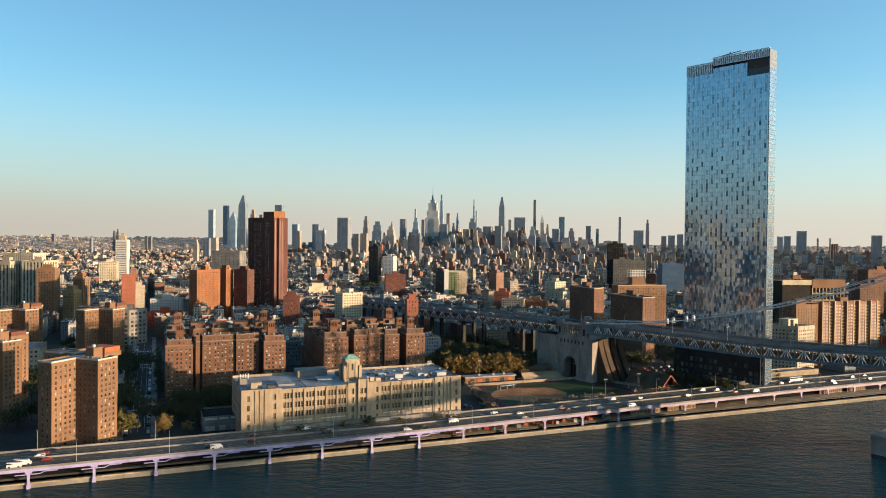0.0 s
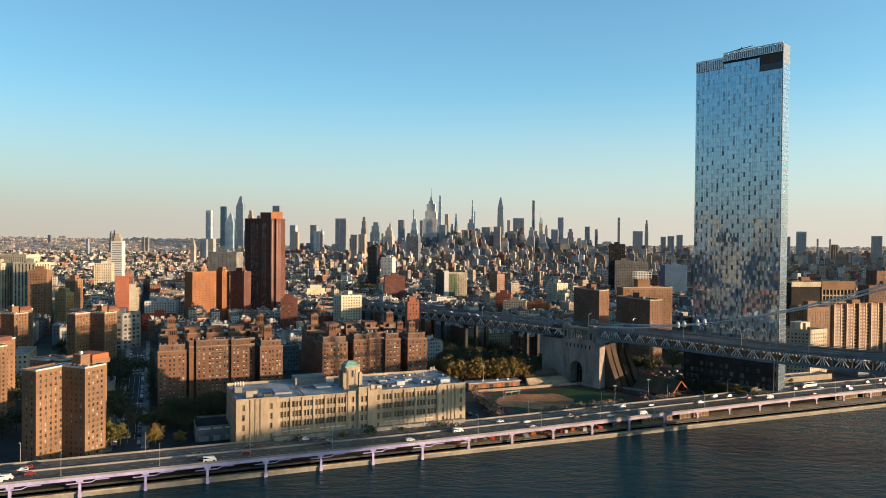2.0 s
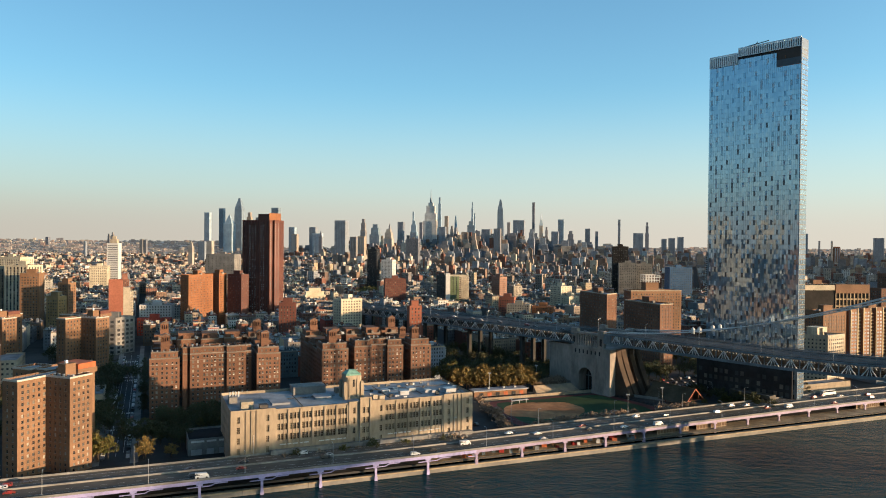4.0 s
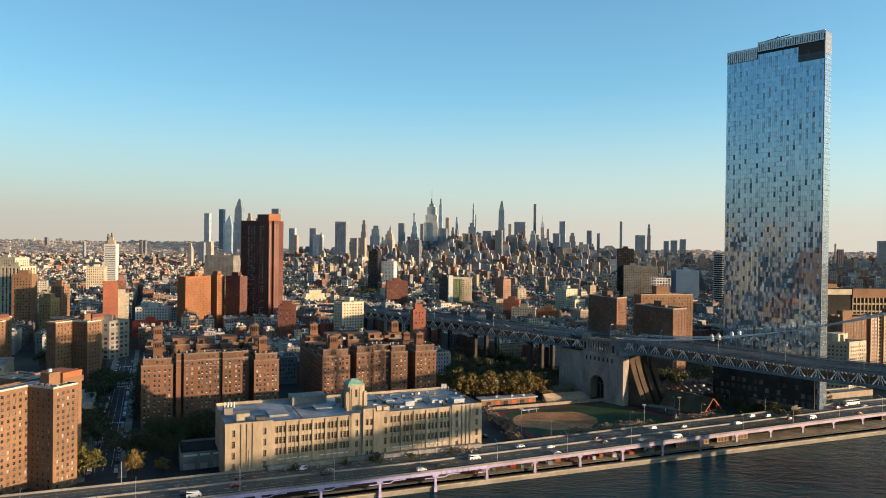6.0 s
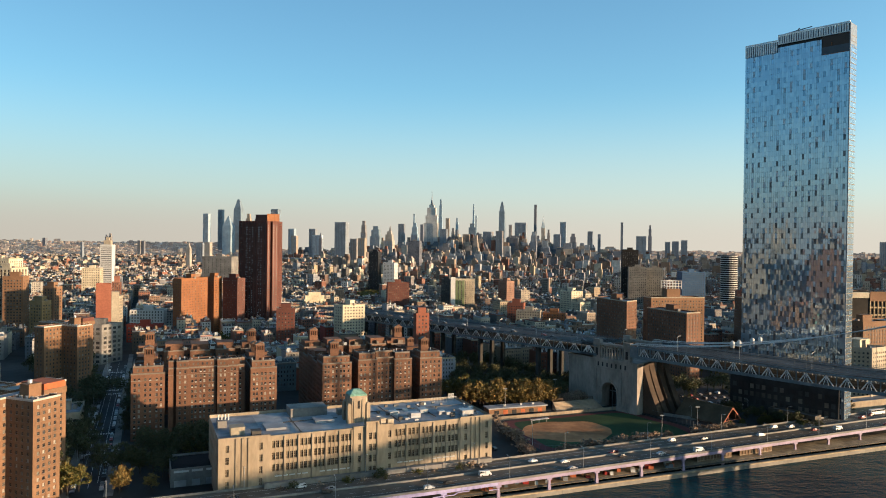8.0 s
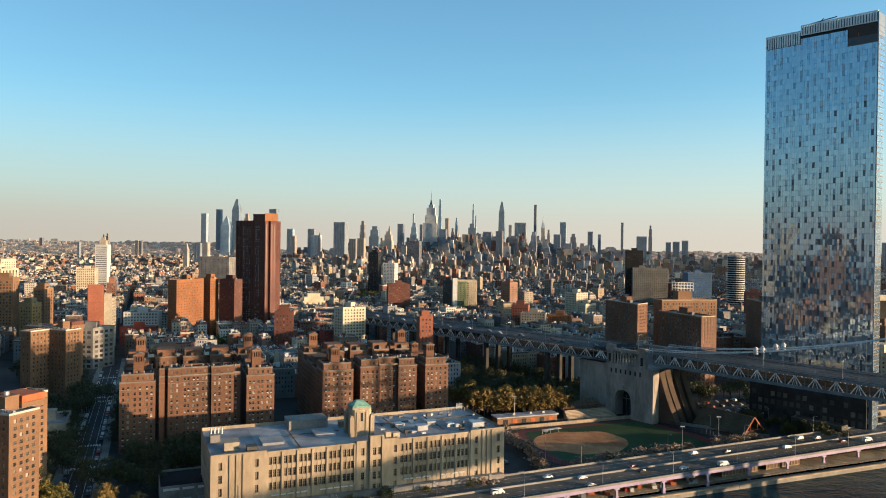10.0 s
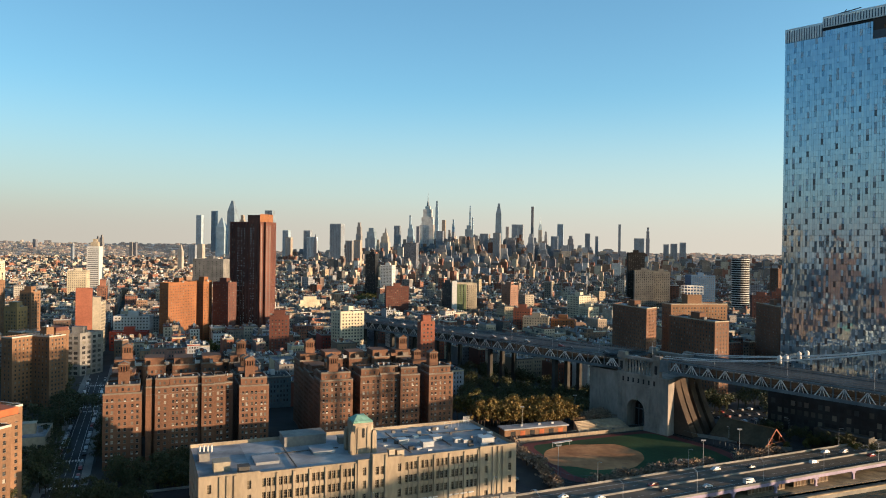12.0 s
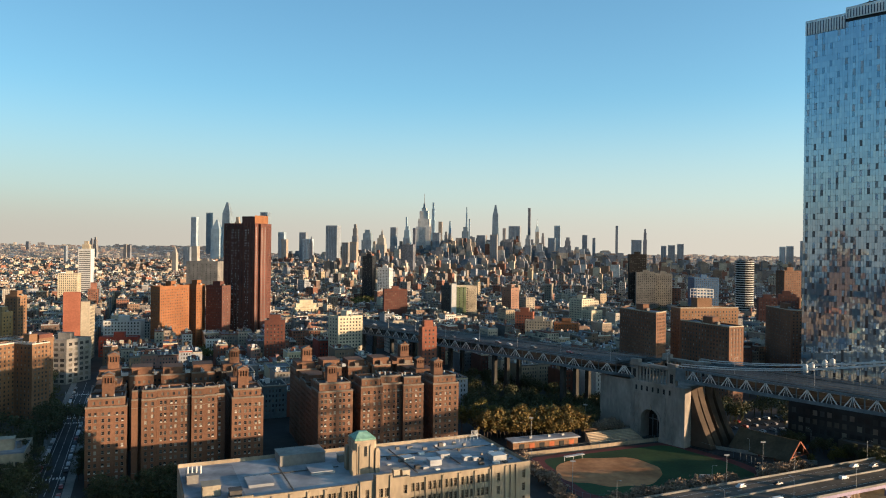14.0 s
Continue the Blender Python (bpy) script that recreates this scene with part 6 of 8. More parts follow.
BLACK_ROOF = surface("black_roof", [(0.018, 0.018, 0.019), (0.028, 0.027, 0.027)], 0.95, spec=0.1)
low_shed = slab_building("low_shed", "low concrete shed with a dark flat roof", "shed", ring_of(-136.5, 406.5, 22.6, 23, 24), 12.5, CONCRETE, 6, (0.01, 0.01), 60, roof=BLACK_ROOF, house=False)
far_slab(-229, 482, 22, 30, 18, CREAM, "low cream school building among the trees", 22, 3.6)
far_slab(-345, 560, 45, 40, 24, CREAM, "low cream building with a pale roof", 22, 3.8)
far_slab(288, 566, 52, 12, 12, LIMESTONE, "long low buff building behind the highway", 22, 6, (0.01, 0.01), 60, "low_shed", False)

# ---- streets cut through the fabric ----
STREET_A, STREET_B = Vector((-168.0, 392.0)), Vector((-309.0, 740.0))


def near_street(x, y, half=10.0):
    p, d = Vector((x, y)), (STREET_B - STREET_A).normalized()
    t = (p - STREET_A).dot(d)
    return -10 < t < 420 and abs((p - STREET_A).cross(d)) < half


def taken(x, y, r):
    """Whether a lot would meet the bridge, the river, the field, a street or a building that stands already."""
    p = Vector((x, y)) - BRIDGE_AT
    s_, o = p.dot(bdir), p.dot(bside)
    if s_ > -475 and -12 - r < o < BRIDGE_WIDE + 12 + r:
        return True
    if (x - RIVER_X) * -es + (y - RIVER_Y) * ec < 62:
        return True
    if near_street(x, y, 9 + r):
        return True
    if -235 < x < 2 and 440 < y < 622 or 0 < x < 175 and 430 < y < 690 and s_ < 40 and o < 40:
        return True
    if x < -190 and y < 730:
        return True
    if 150 < x < 330 and 480 < y < 830 and o > 0:
        return True
    return any((x - a) ** 2 + (y - b) ** 2 < (r + c) ** 2 for a, b, c in KEEPOUT)


# ---- low city fabric ----
def lots(angle, x0, x1, y0, y1, block_p, block_q, street, rows, wmin, wmax):
    """Lots of a street grid as (x, y, width, depth), inside the wedge of country ahead."""
    c, sn = math.cos(radians(angle)), math.sin(radians(angle))
    out = []
    reach = int(6500 / block_p)
    for i in range(-reach, reach):
        for j in range(0, int((y1 - y0) * 1.6 / block_q) + 40):
            p0, q0 = i * block_p, (j - 20) * block_q + y0
            cx, cy = c * p0 - sn * q0, sn * p0 + c * q0
            if not (y0 - 60 < cy < y1 + 60) or abs(cx) > 0.68 * cy + 130:
                continue
            deep = (block_q - street) / rows
            for k in range(rows):
                p = p0
                while p < p0 + block_p - street - wmin * 0.7:
                    w = min(rng.uniform(wmin, wmax), p0 + block_p - street - p)
                    q = q0 + k * deep
                    d = deep * rng.uniform(0.78, 1.0)
                    x, y = c * p - sn * q, sn * p + c * q
                    mx, my = x + c * w / 2 - sn * d / 2, y + sn * w / 2 + c * d / 2
                    if y0 <= my < y1 and x0 < mx < x1 and abs(mx) < 0.66 * my + 60:
                        out.append((x, y, mx, my, w - 0.15, d))
                    p += w
    return out


COPINGS = [(0.4, 0.36, 0.3), (0.14, 0.13, 0.12), (0.58, 0.55, 0.49), (0.22, 0.19, 0.16), (0.33, 0.345, 0.355), (0.19, 0.085, 0.06), (0.46, 0.4, 0.3)]
COPING_MIX = surface("tenement_coping", COPINGS, 0.8, grain=0.8, pick="object")
COPING_FAR = surface("city_coping", COPINGS, 0.8, grain=0.8, pick="island")
CLUTTER_NEAR = surface("roof_units", [(0.85, 0.85, 0.82), (0.05, 0.05, 0.05), (0.3, 0.31, 0.32), (0.5, 0.42, 0.3), (0.75, 0.77, 0.8), (0.25, 0.08, 0.05)], 0.6, pick="island", bump=0)


def tenement(x, y, angle, w, d, h):
    b = thing("tenement", (x, y, GROUND_Z), rng.choice(("walk-up tenement with a flat roof and stair bulkhead", "old masonry walk-up with a cornice and flat roof")), "building", "low city buildings")
    at = b.location
    ring = ring_of(x, y, angle, w, d)
    z1 = GROUND_Z + h
    block(b, ring, GROUND_Z, z1, TENEMENT, 3.2, (1.1, 1.7), 2.4, first=4.2, parapet=0.9, roof=ROOF_MIX, at=at, coping=COPING_MIX, plain=(1, 3) if rng.random() < 0.6 else (3,))
    m = Matrix.Translation((x, y, 0)) @ Matrix.Rotation(radians(angle), 4, "Z")
    part("cornice", Shape().box(0.1, w - 0.1, -0.5, 0.0, z1 - 1.3, z1 - 0.4, 0, m), FRAME_PALE if rng.random() < 0.4 else TENEMENT, b, at=at)
    u, v = rng.uniform(0.2, 0.5) * w, rng.uniform(0.35, 0.65) * d
    part("stair_bulkhead", Shape().box(u, u + 2.6, v, v + 4, z1 - 0.9, z1 + 2.0, 0, m).box(u - 0.15, u + 2.75, v - 0.15, v + 4.15, z1 + 2.0, z1 + 2.2, 0, m), TENEMENT if rng.random() < 0.6 else WHITE, b, at=at)
    if rng.random() < 0.9:
        q = Shape()
        for _ in range(rng.randint(6, 13)):
            u, v = rng.uniform(0.08, 0.85) * w, rng.uniform(0.08, 0.88) * d
            q.box(u, u + rng.uniform(0.4, 1.6), v, v + rng.uniform(0.5, 1.6), z1 - 0.9, z1 + rng.uniform(0.1, 1.4), 0, m)
        tagged(part("air_unit", q, CLUTTER_NEAR, b, at=at), kind="stuff")
    if rng.random() < 0.3:
        p = m @ Vector((w * 0.6, d * 0.75, 0))
        tank(b, p.x, p.y, z1 - 0.9, 1.5, 3.0)
    return b


for px, py, pr in ((-165, 1400, 34), (-160, 1470, 36), (-154, 1540, 36), (-150, 1620, 36), (-146, 1700, 36), (-142, 1790, 36), (-138, 1870, 36), (55, 1285, 24), (361, 1340, 40), (330, 1275, 30), (416, 1117, 34), (200, 1450, 26), (-240, 860, 20), (6, 1168, 20), (14, 1130, 16)):
    KEEPOUT.append((px, py, pr))
PARKS = KEEPOUT[-15:]

near_lots = [l for l in lots(22, -900, 900, 600, 1500, 92, 62, 13, 2, 7.5, 17) if not taken(l[2], l[3], max(l[4], l[5]) * 0.5)]
near_lots.sort(key=lambda l: l[3] + abs(l[2]) * 0.3)
fabric_walls, fabric_roofs, fabric_panes, fabric_extra, fabric_trim = Shape(), Shape(), Shape(), Shape(), Shape()


CLUTTER = surface("roof_clutter", [(0.85, 0.85, 0.82), (0.05, 0.05, 0.05), (0.3, 0.31, 0.32), (0.22, 0.09, 0.06), (0.45, 0.4, 0.32), (0.12, 0.09, 0.07), (0.16, 0.24, 0.2)], 0.7, pick="island", bump=0)
fabric_clutter = Shape()


def far_building(x, y, angle, w, d, h, detail):
    ring = ring_of(x, y, angle, w, d)
    z1 = GROUND_Z + h
    fabric_walls.prism(ring, GROUND_Z, z1, top=False)
    i0 = [(px + (sum(r[0] for r in ring) / 4 - px) * 0.04, py + (sum(r[1] for r in ring) / 4 - py) * 0.04) for px, py in ring]
    n = len(fabric_walls.v)
    fabric_walls.v += [(*p, z1) for p in i0]
    for i in range(4):
        j = (i + 1) % 4
        fabric_walls.f.append((n - 4 + i, n - 4 + j, n + j, n + i))
        fabric_walls.k.append(0)
    fabric_roofs.poly([(*p, z1 - 0.25) for p in i0])
    if y < 2000 and rng.random() < 0.7:
        mx, my = sum(r[0] for r in ring) / 4, sum(r[1] for r in ring) / 4
        wide = [(px + (px - mx) * 0.012, py + (py - my) * 0.012) for px, py in ring]
        n = len(fabric_trim.v)
        fabric_trim.v += [(*p, z1 - 1.1) for p in wide] + [(*p, z1 + 0.06) for p in wide] + [(*p, z1 + 0.06) for p in i0]
        for k in (0, 4):
            fabric_trim.f += [(n + k + i, n + k + (i + 1) % 4, n + k + 4 + (i + 1) % 4, n + k + 4 + i) for i in range(4)]
            fabric_trim.k += [0] * 4
    m = Matrix.Translation((x, y, 0)) @ Matrix.Rotation(radians(angle), 4, "Z")
    if rng.random() < 0.75:
        u, v, k = rng.uniform(0.15, 0.6) * w, rng.uniform(0.2, 0.6) * d, min(w, d) * 0.22
        fabric_extra.box(u, u + k, v, v + k * 1.3, z1 - 0.3, z1 + rng.uniform(1.8, 4.0) * (1 + h / 80), 0, m, False)
    if y < 1500:
        for _ in range(rng.randint(6, 12)):
            u, v, k = rng.uniform(0.06, 0.86) * w, rng.uniform(0.06, 0.9) * d, rng.uniform(0.5, 1.7)
            fabric_clutter.box(u, u + k, v, v + k * rng.uniform(0.5, 2.2), z1 - 0.3, z1 + rng.uniform(0.5, 2.4), 0, m, False)
    elif y < 2600:
        for _ in range(rng.randint(1, 3)):
            u, v, k = rng.uniform(0.1, 0.7) * w, rng.uniform(0.1, 0.8) * d, rng.uniform(1.2, 3.0)
            fabric_clutter.box(u, u + k, v, v + k * 1.4, z1 - 0.3, z1 + rng.uniform(1.0, 3.6), 0, m, False)
    if h > 45 and rng.random() < 0.6:
        fabric_walls.prism(ring_of(x + 0.15 * w, y + 0.15 * d, angle, w * 0.6, d * 0.6), z1 - 0.3, z1 + h * rng.uniform(0.08, 0.25))
    if detail and (detail == 1 or y < 2100):
        ww, fh, pitch = (1.3, 3.2, 2.7) if detail == 1 else (2.2, 3.6, 4.6)
        for side in (0, 1, 3):
            if side and rng.random() < 0.45:
                continue
            (ax, ay), (bx, by) = ring[side], ring[(side + 1) % 4]
            length = math.hypot(bx - ax, by - ay)
            dx, dy = (bx - ax) / length, (by - ay) / length
            cols = spread(length, pitch, ww, 0.8)
            z = GROUND_Z + (4.2 if h < 40 else max(4.2, h - 60))
            while z + 2 < z1 - 0.6:
                for a, e in cols:
                    p = [(ax + dx * t + dy * 0.06, ay + dy * t - dx * 0.06) for t in (a, e)]
                    fabric_panes.poly([(*p[0], z), (*p[1], z), (*p[1], z + fh * 0.52), (*p[0], z + fh * 0.52)])
                z += fh


for k, (x, y, mx, my, w, d) in enumerate(near_lots):
    h = rng.choice((14, 17, 19, 20, 22, 24)) * rng.uniform(0.92, 1.08)
    if rng.random() < 0.12 and my > 850:
        h *= 1.35
    if rng.random() < 0.03 and w > 11 and my > 1150:
        h = rng.uniform(30, 52)
    if k < 200:
        tenement(x, y, 22, w, d, h)
    else:
        far_building(x, y, 22, w, d, h, 1)


def midtown(x, y):
    """How tall the city grows towards the distant centre."""
    f = max(0.0, min(1.0, (y - 3300) / 1200))
    g = math.exp(-((x - 250 * f) / ((0.13 if x > 250 * f else 0.2) * y + 120)) ** 2)
    return f * g


for x, y, mx, my, w, d in lots(-19.5, -3300, 3300, 1500, 2500, 150, 58, 14, 2, 8, 20):
    if any((mx - a) ** 2 + (my - b) ** 2 < (c + w * 0.6) ** 2 for a, b, c in KEEPOUT):
        continue
    h = rng.uniform(12, 24) if rng.random() < (0.88 if mx > -0.1 * my else 0.92) else rng.uniform(24, 48) * (1 - 0.35 * (mx < -0.2 * my))
    far_building(x, y, -19.5, w, d, h, 2)
for x, y, mx, my, w, d in lots(-19.5, -3300, 3300, 2500, 4750, 190, 68, 16, 2, 12, 34):
    k = midtown(mx, my)
    h = rng.uniform(11, 24) + (rng.expovariate(1 / 17.0) if rng.random() < (0.2 if mx > -0.2 * my else 0.12) else 0)
    if k > 0.05 and w > 18 and rng.random() < 0.12 + 0.26 * k:
        h += rng.expovariate(1 / 34.0) * k + 14 * k
    h = min(h, 38 + 115 * k + (24 if mx > -0.15 * my else -8))
    far_building(x, y, -19.5, w, d * 0.8, h, 0)
tagged(fabric_walls.object("city_fabric", TENEMENT_FAR), "dense low masonry city blocks reaching to the horizon", "city blocks", kind="stuff")
tagged(fabric_trim.object("city_cornices", COPING_FAR), "pale stone and metal cornices of the city blocks", "cornices", kind="stuff")
tagged(fabric_roofs.object("city_roofs", ROOF_FAR), "flat grey and silver roofs of the city blocks", "roofs", kind="stuff")
tagged(fabric_panes.object("city_windows", GLASS_FAR), "small dark windows of the city blocks", "windows", kind="stuff")
tagged(fabric_clutter.object("city_roof_clutter", CLUTTER), "small roof units, hatches and skylights of the city blocks", "roof clutter", kind="stuff")
tagged(fabric_extra.object("city_roof_sheds", TENEMENT_FAR), "roof sheds and tanks of the city blocks", "roof sheds", kind="stuff")


# ---- tree crowns among the far blocks ----
def far_trees(areas, material, label, leaves=46, leaf=(0.7, 1.5)):
    """Clumped crowns of far street and park trees, as loose leaf sprays over short trunks."""
    q = Shape()
    r = random.Random(21)
    for cx, cy, rx, ry, n in areas:
        for _ in range(n):
            a, k = r.uniform(0, 6.283), r.random() ** 0.5
            x, y = cx + rx * k * math.cos(a), cy + ry * k * math.sin(a)
            if any((x - p) ** 2 + (y - o) ** 2 < (c + 2) ** 2 for p, o, c in KEEPOUT if (p, o, c) not in PARKS):
                continue
            h, w = r.uniform(9, 15), r.uniform(4, 6.5)
            q.tube((x, y, GROUND_Z), (x, y, GROUND_Z + h * 0.6), 0.25, 4)
            for _ in range(leaves):
                d = Vector((r.gauss(0, 1), r.gauss(0, 1), r.gauss(0, 0.7))).normalized() * r.random() ** 0.45
                p = Vector((x + d.x * w, y + d.y * w, GROUND_Z + h * 0.72 + d.z * h * 0.36))
                u = Vector((r.gauss(0, 1), r.gauss(0, 1), r.gauss(0, 1))).normalized()
                v = u.orthogonal().normalized() * r.uniform(*leaf)
                t = u.cross(v)
                q.poly([p - v, p - t, p + v, p + t])
    return tagged(q.object("distant_trees", material), label, "trees", kind="stuff")


far_trees([(px, py, pr * 0.9, pr * 1.2, int(pr * 0.9)) for px, py, pr in PARKS] + [(60, 1150, 14, 50, 22), (420, 900, 60, 40, 60), (300, 960, 50, 40, 40), (250, 720, 45, 40, 40), (330, 700, 30, 20, 20)], LEAF_OLIVE, "olive and green crowns of far street trees")

# ---- distant skyline towers ----
GRID = -15.0


def sky_tower(x, y, wide, z, shape, material):
    t = thing("skyscraper", (x, y, GROUND_Z), {"slab": "distant flat-topped skyscraper in the hazy skyline", "step": "distant stepped skyscraper in the hazy skyline",
              "taper": "distant tapering glass skyscraper in the hazy skyline", "point": "distant pointed skyscraper in the hazy skyline"}[shape], "skyscraper", "skyline towers")
    at = t.location
    wide = wide / 1.18
    deep = max(wide * 0.8, 12)
    c, sn = math.cos(radians(GRID)), math.sin(radians(GRID))

    def box(k):
        """The footprint shrunk by k about its middle."""
        u, v = -wide * k / 2, deep * (1 - k) / 2
        return ring_of(x + c * u - sn * v, y + sn * u + c * v, GRID, wide * k, deep * k)

    s = Shape()
    if shape == "slab":
        s.prism(box(1), GROUND_Z, z)
    elif shape == "step":
        s.prism(box(1), GROUND_Z, GROUND_Z + (z - GROUND_Z) * 0.72).prism(box(0.78), GROUND_Z + (z - GROUND_Z) * 0.72, GROUND_Z + (z - GROUND_Z) * 0.9).prism(box(0.5), GROUND_Z + (z - GROUND_Z) * 0.9, z)
    elif shape == "taper":
        s.prism(box(1), GROUND_Z, GROUND_Z + (z - GROUND_Z) * 0.82, scale=0.8).prism(box(0.8), GROUND_Z + (z - GROUND_Z) * 0.82, z, scale=0.25)
    else:
        s.prism(box(1), GROUND_Z, GROUND_Z + (z - GROUND_Z) * 0.78).prism(box(0.9), GROUND_Z + (z - GROUND_Z) * 0.78, z, scale=0.08)
    part("shaft", s, material, t, at=at)
    if shape in ("slab", "step") and wide > 24:
        n = max(2, int(wide / 7))
        top = z - 6 if shape == "slab" else GROUND_Z + (z - GROUND_Z) * 0.7
        q = Shape()
        for i in range(n):
            u = -wide / 2 + (i + 0.5) * wide / n
            q.box(u - wide / n * 0.22, u + wide / n * 0.22, -0.6, 0.5, 30, top, 0, Matrix.Translation((x, y, 0)) @ Matrix.Rotation(radians(GRID), 4, "Z"))
        tagged(part("window_strip", q, FAR_BAND, t, at=at), kind="stuff")
    return t


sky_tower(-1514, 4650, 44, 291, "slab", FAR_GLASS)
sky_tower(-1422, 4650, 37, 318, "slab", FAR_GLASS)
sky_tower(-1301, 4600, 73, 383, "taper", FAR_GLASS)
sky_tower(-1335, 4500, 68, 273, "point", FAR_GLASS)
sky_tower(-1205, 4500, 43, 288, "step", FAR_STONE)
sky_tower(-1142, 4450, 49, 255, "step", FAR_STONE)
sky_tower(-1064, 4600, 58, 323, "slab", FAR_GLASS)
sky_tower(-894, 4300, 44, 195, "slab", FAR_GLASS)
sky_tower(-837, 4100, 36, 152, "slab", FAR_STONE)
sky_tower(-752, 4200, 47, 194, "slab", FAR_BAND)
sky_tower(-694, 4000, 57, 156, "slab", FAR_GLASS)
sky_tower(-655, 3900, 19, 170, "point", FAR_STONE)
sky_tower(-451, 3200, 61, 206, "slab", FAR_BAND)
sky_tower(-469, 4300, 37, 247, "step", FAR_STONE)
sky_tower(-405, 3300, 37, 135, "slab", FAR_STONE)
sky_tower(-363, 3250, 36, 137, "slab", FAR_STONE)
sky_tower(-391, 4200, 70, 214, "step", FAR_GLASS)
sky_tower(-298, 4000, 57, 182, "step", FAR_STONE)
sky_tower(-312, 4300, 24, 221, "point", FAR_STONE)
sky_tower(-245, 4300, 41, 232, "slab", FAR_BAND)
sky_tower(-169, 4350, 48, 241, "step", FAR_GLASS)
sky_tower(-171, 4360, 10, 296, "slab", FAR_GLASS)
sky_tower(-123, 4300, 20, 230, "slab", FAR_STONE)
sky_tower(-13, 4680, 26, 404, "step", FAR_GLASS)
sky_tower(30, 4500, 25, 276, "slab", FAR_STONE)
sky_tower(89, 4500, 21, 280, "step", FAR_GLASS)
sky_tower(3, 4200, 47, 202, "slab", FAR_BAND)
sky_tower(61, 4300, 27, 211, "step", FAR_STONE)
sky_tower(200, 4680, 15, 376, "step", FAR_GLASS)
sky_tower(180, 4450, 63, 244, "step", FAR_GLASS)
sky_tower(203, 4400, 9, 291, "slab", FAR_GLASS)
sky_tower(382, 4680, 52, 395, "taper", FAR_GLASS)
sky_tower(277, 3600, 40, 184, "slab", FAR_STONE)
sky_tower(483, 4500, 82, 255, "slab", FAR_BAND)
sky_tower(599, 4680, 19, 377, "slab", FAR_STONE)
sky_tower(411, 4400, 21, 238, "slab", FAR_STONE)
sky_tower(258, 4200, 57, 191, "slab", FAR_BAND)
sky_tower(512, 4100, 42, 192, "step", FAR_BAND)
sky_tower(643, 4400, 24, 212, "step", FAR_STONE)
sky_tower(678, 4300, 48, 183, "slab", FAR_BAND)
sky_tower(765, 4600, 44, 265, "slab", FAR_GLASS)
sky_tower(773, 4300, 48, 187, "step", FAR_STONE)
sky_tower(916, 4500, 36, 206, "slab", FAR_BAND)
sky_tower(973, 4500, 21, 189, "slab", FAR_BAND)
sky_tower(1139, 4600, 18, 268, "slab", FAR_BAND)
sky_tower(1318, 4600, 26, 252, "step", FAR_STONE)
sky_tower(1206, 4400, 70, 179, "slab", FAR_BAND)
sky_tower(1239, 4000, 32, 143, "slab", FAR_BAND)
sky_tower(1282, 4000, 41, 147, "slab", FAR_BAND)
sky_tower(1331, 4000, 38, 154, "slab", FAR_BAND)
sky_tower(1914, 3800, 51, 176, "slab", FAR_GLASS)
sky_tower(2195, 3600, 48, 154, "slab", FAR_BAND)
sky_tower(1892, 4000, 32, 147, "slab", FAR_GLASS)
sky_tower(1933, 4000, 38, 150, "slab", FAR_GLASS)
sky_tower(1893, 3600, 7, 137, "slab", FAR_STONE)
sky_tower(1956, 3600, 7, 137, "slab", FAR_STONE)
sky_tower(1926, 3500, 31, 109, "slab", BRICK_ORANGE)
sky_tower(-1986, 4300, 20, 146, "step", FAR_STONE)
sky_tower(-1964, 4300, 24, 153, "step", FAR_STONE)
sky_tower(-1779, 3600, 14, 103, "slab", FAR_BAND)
sky_tower(-2517, 4600, 26, 123, "slab", FAR_STONE)
sky_tower(-1749, 4200, 23, 114, "slab", FAR_STONE)
sky_tower(-1727, 4200, 20, 111, "slab", FAR_STONE)
sky_tower(-903, 2600, 19, 111, "point", FAR_STONE)
sky_tower(-997, 3000, 36, 108, "slab", FAR_BAND)
sky_tower(-933, 2900, 28, 111, "slab", FAR_STONE)
# the old stepped skyscraper with its mast, and the spired one
# stone paled in its base colour to imitate haze
PALE_STONE = surface("haze_paled_stone", [(0.66, 0.62, 0.57)], 0.9, grain=0.05, stain=0.02, bump=0)
esb = thing("stepped_skyscraper", (-64, 4700, GROUND_Z), "pale stone stepped skyscraper with a tall mast in the skyline", "skyscraper")
ESB_M = Matrix.Translation((-69, 4720, 0)) @ Matrix.Rotation(radians(GRID), 4, "Z")
for x0, x1, z0, z1 in ((-122, -16, 4, 250), (-110, -28, 250, 300), (-100, -38, 300, 350), (-86, -52, 350, 370)):
    half = (x1 - x0) / 2.3
    part("tier", Shape().box(-half, half, -half * 0.62, half * 0.62, z0, z1, 0, ESB_M), PALE_STONE, esb, at=esb.location)
for i in range(6):
    part("window_strip", Shape().box(-20 + i * 7, -18.2 + i * 7, -29.4, -28.0, 40, 248, 0, ESB_M), FAR_BAND, esb, at=esb.location)
part("mast", Shape().tube((-69, 4720, 368), (-69, 4720, 402), 9, 10, 5).tube((-69, 4720, 402), (-69, 4720, 462), 2.6, 6, 0.8), FAR_BAND, esb, at=esb.location)
chry = thing("spired_skyscraper", (640, 4600, GROUND_Z), "grey skyscraper with a tapering steel spire in the skyline", "skyscraper")
part("shaft", Shape().prism(ring_of(628, 4604, GRID, 22, 22), GROUND_Z, 225), FAR_STONE, chry, at=chry.location)
part("crown", Shape().prism(ring_of(630, 4602, 0, 22, 22), 225, 262, scale=0.45), FAR_GLASS, chry, at=chry.location)
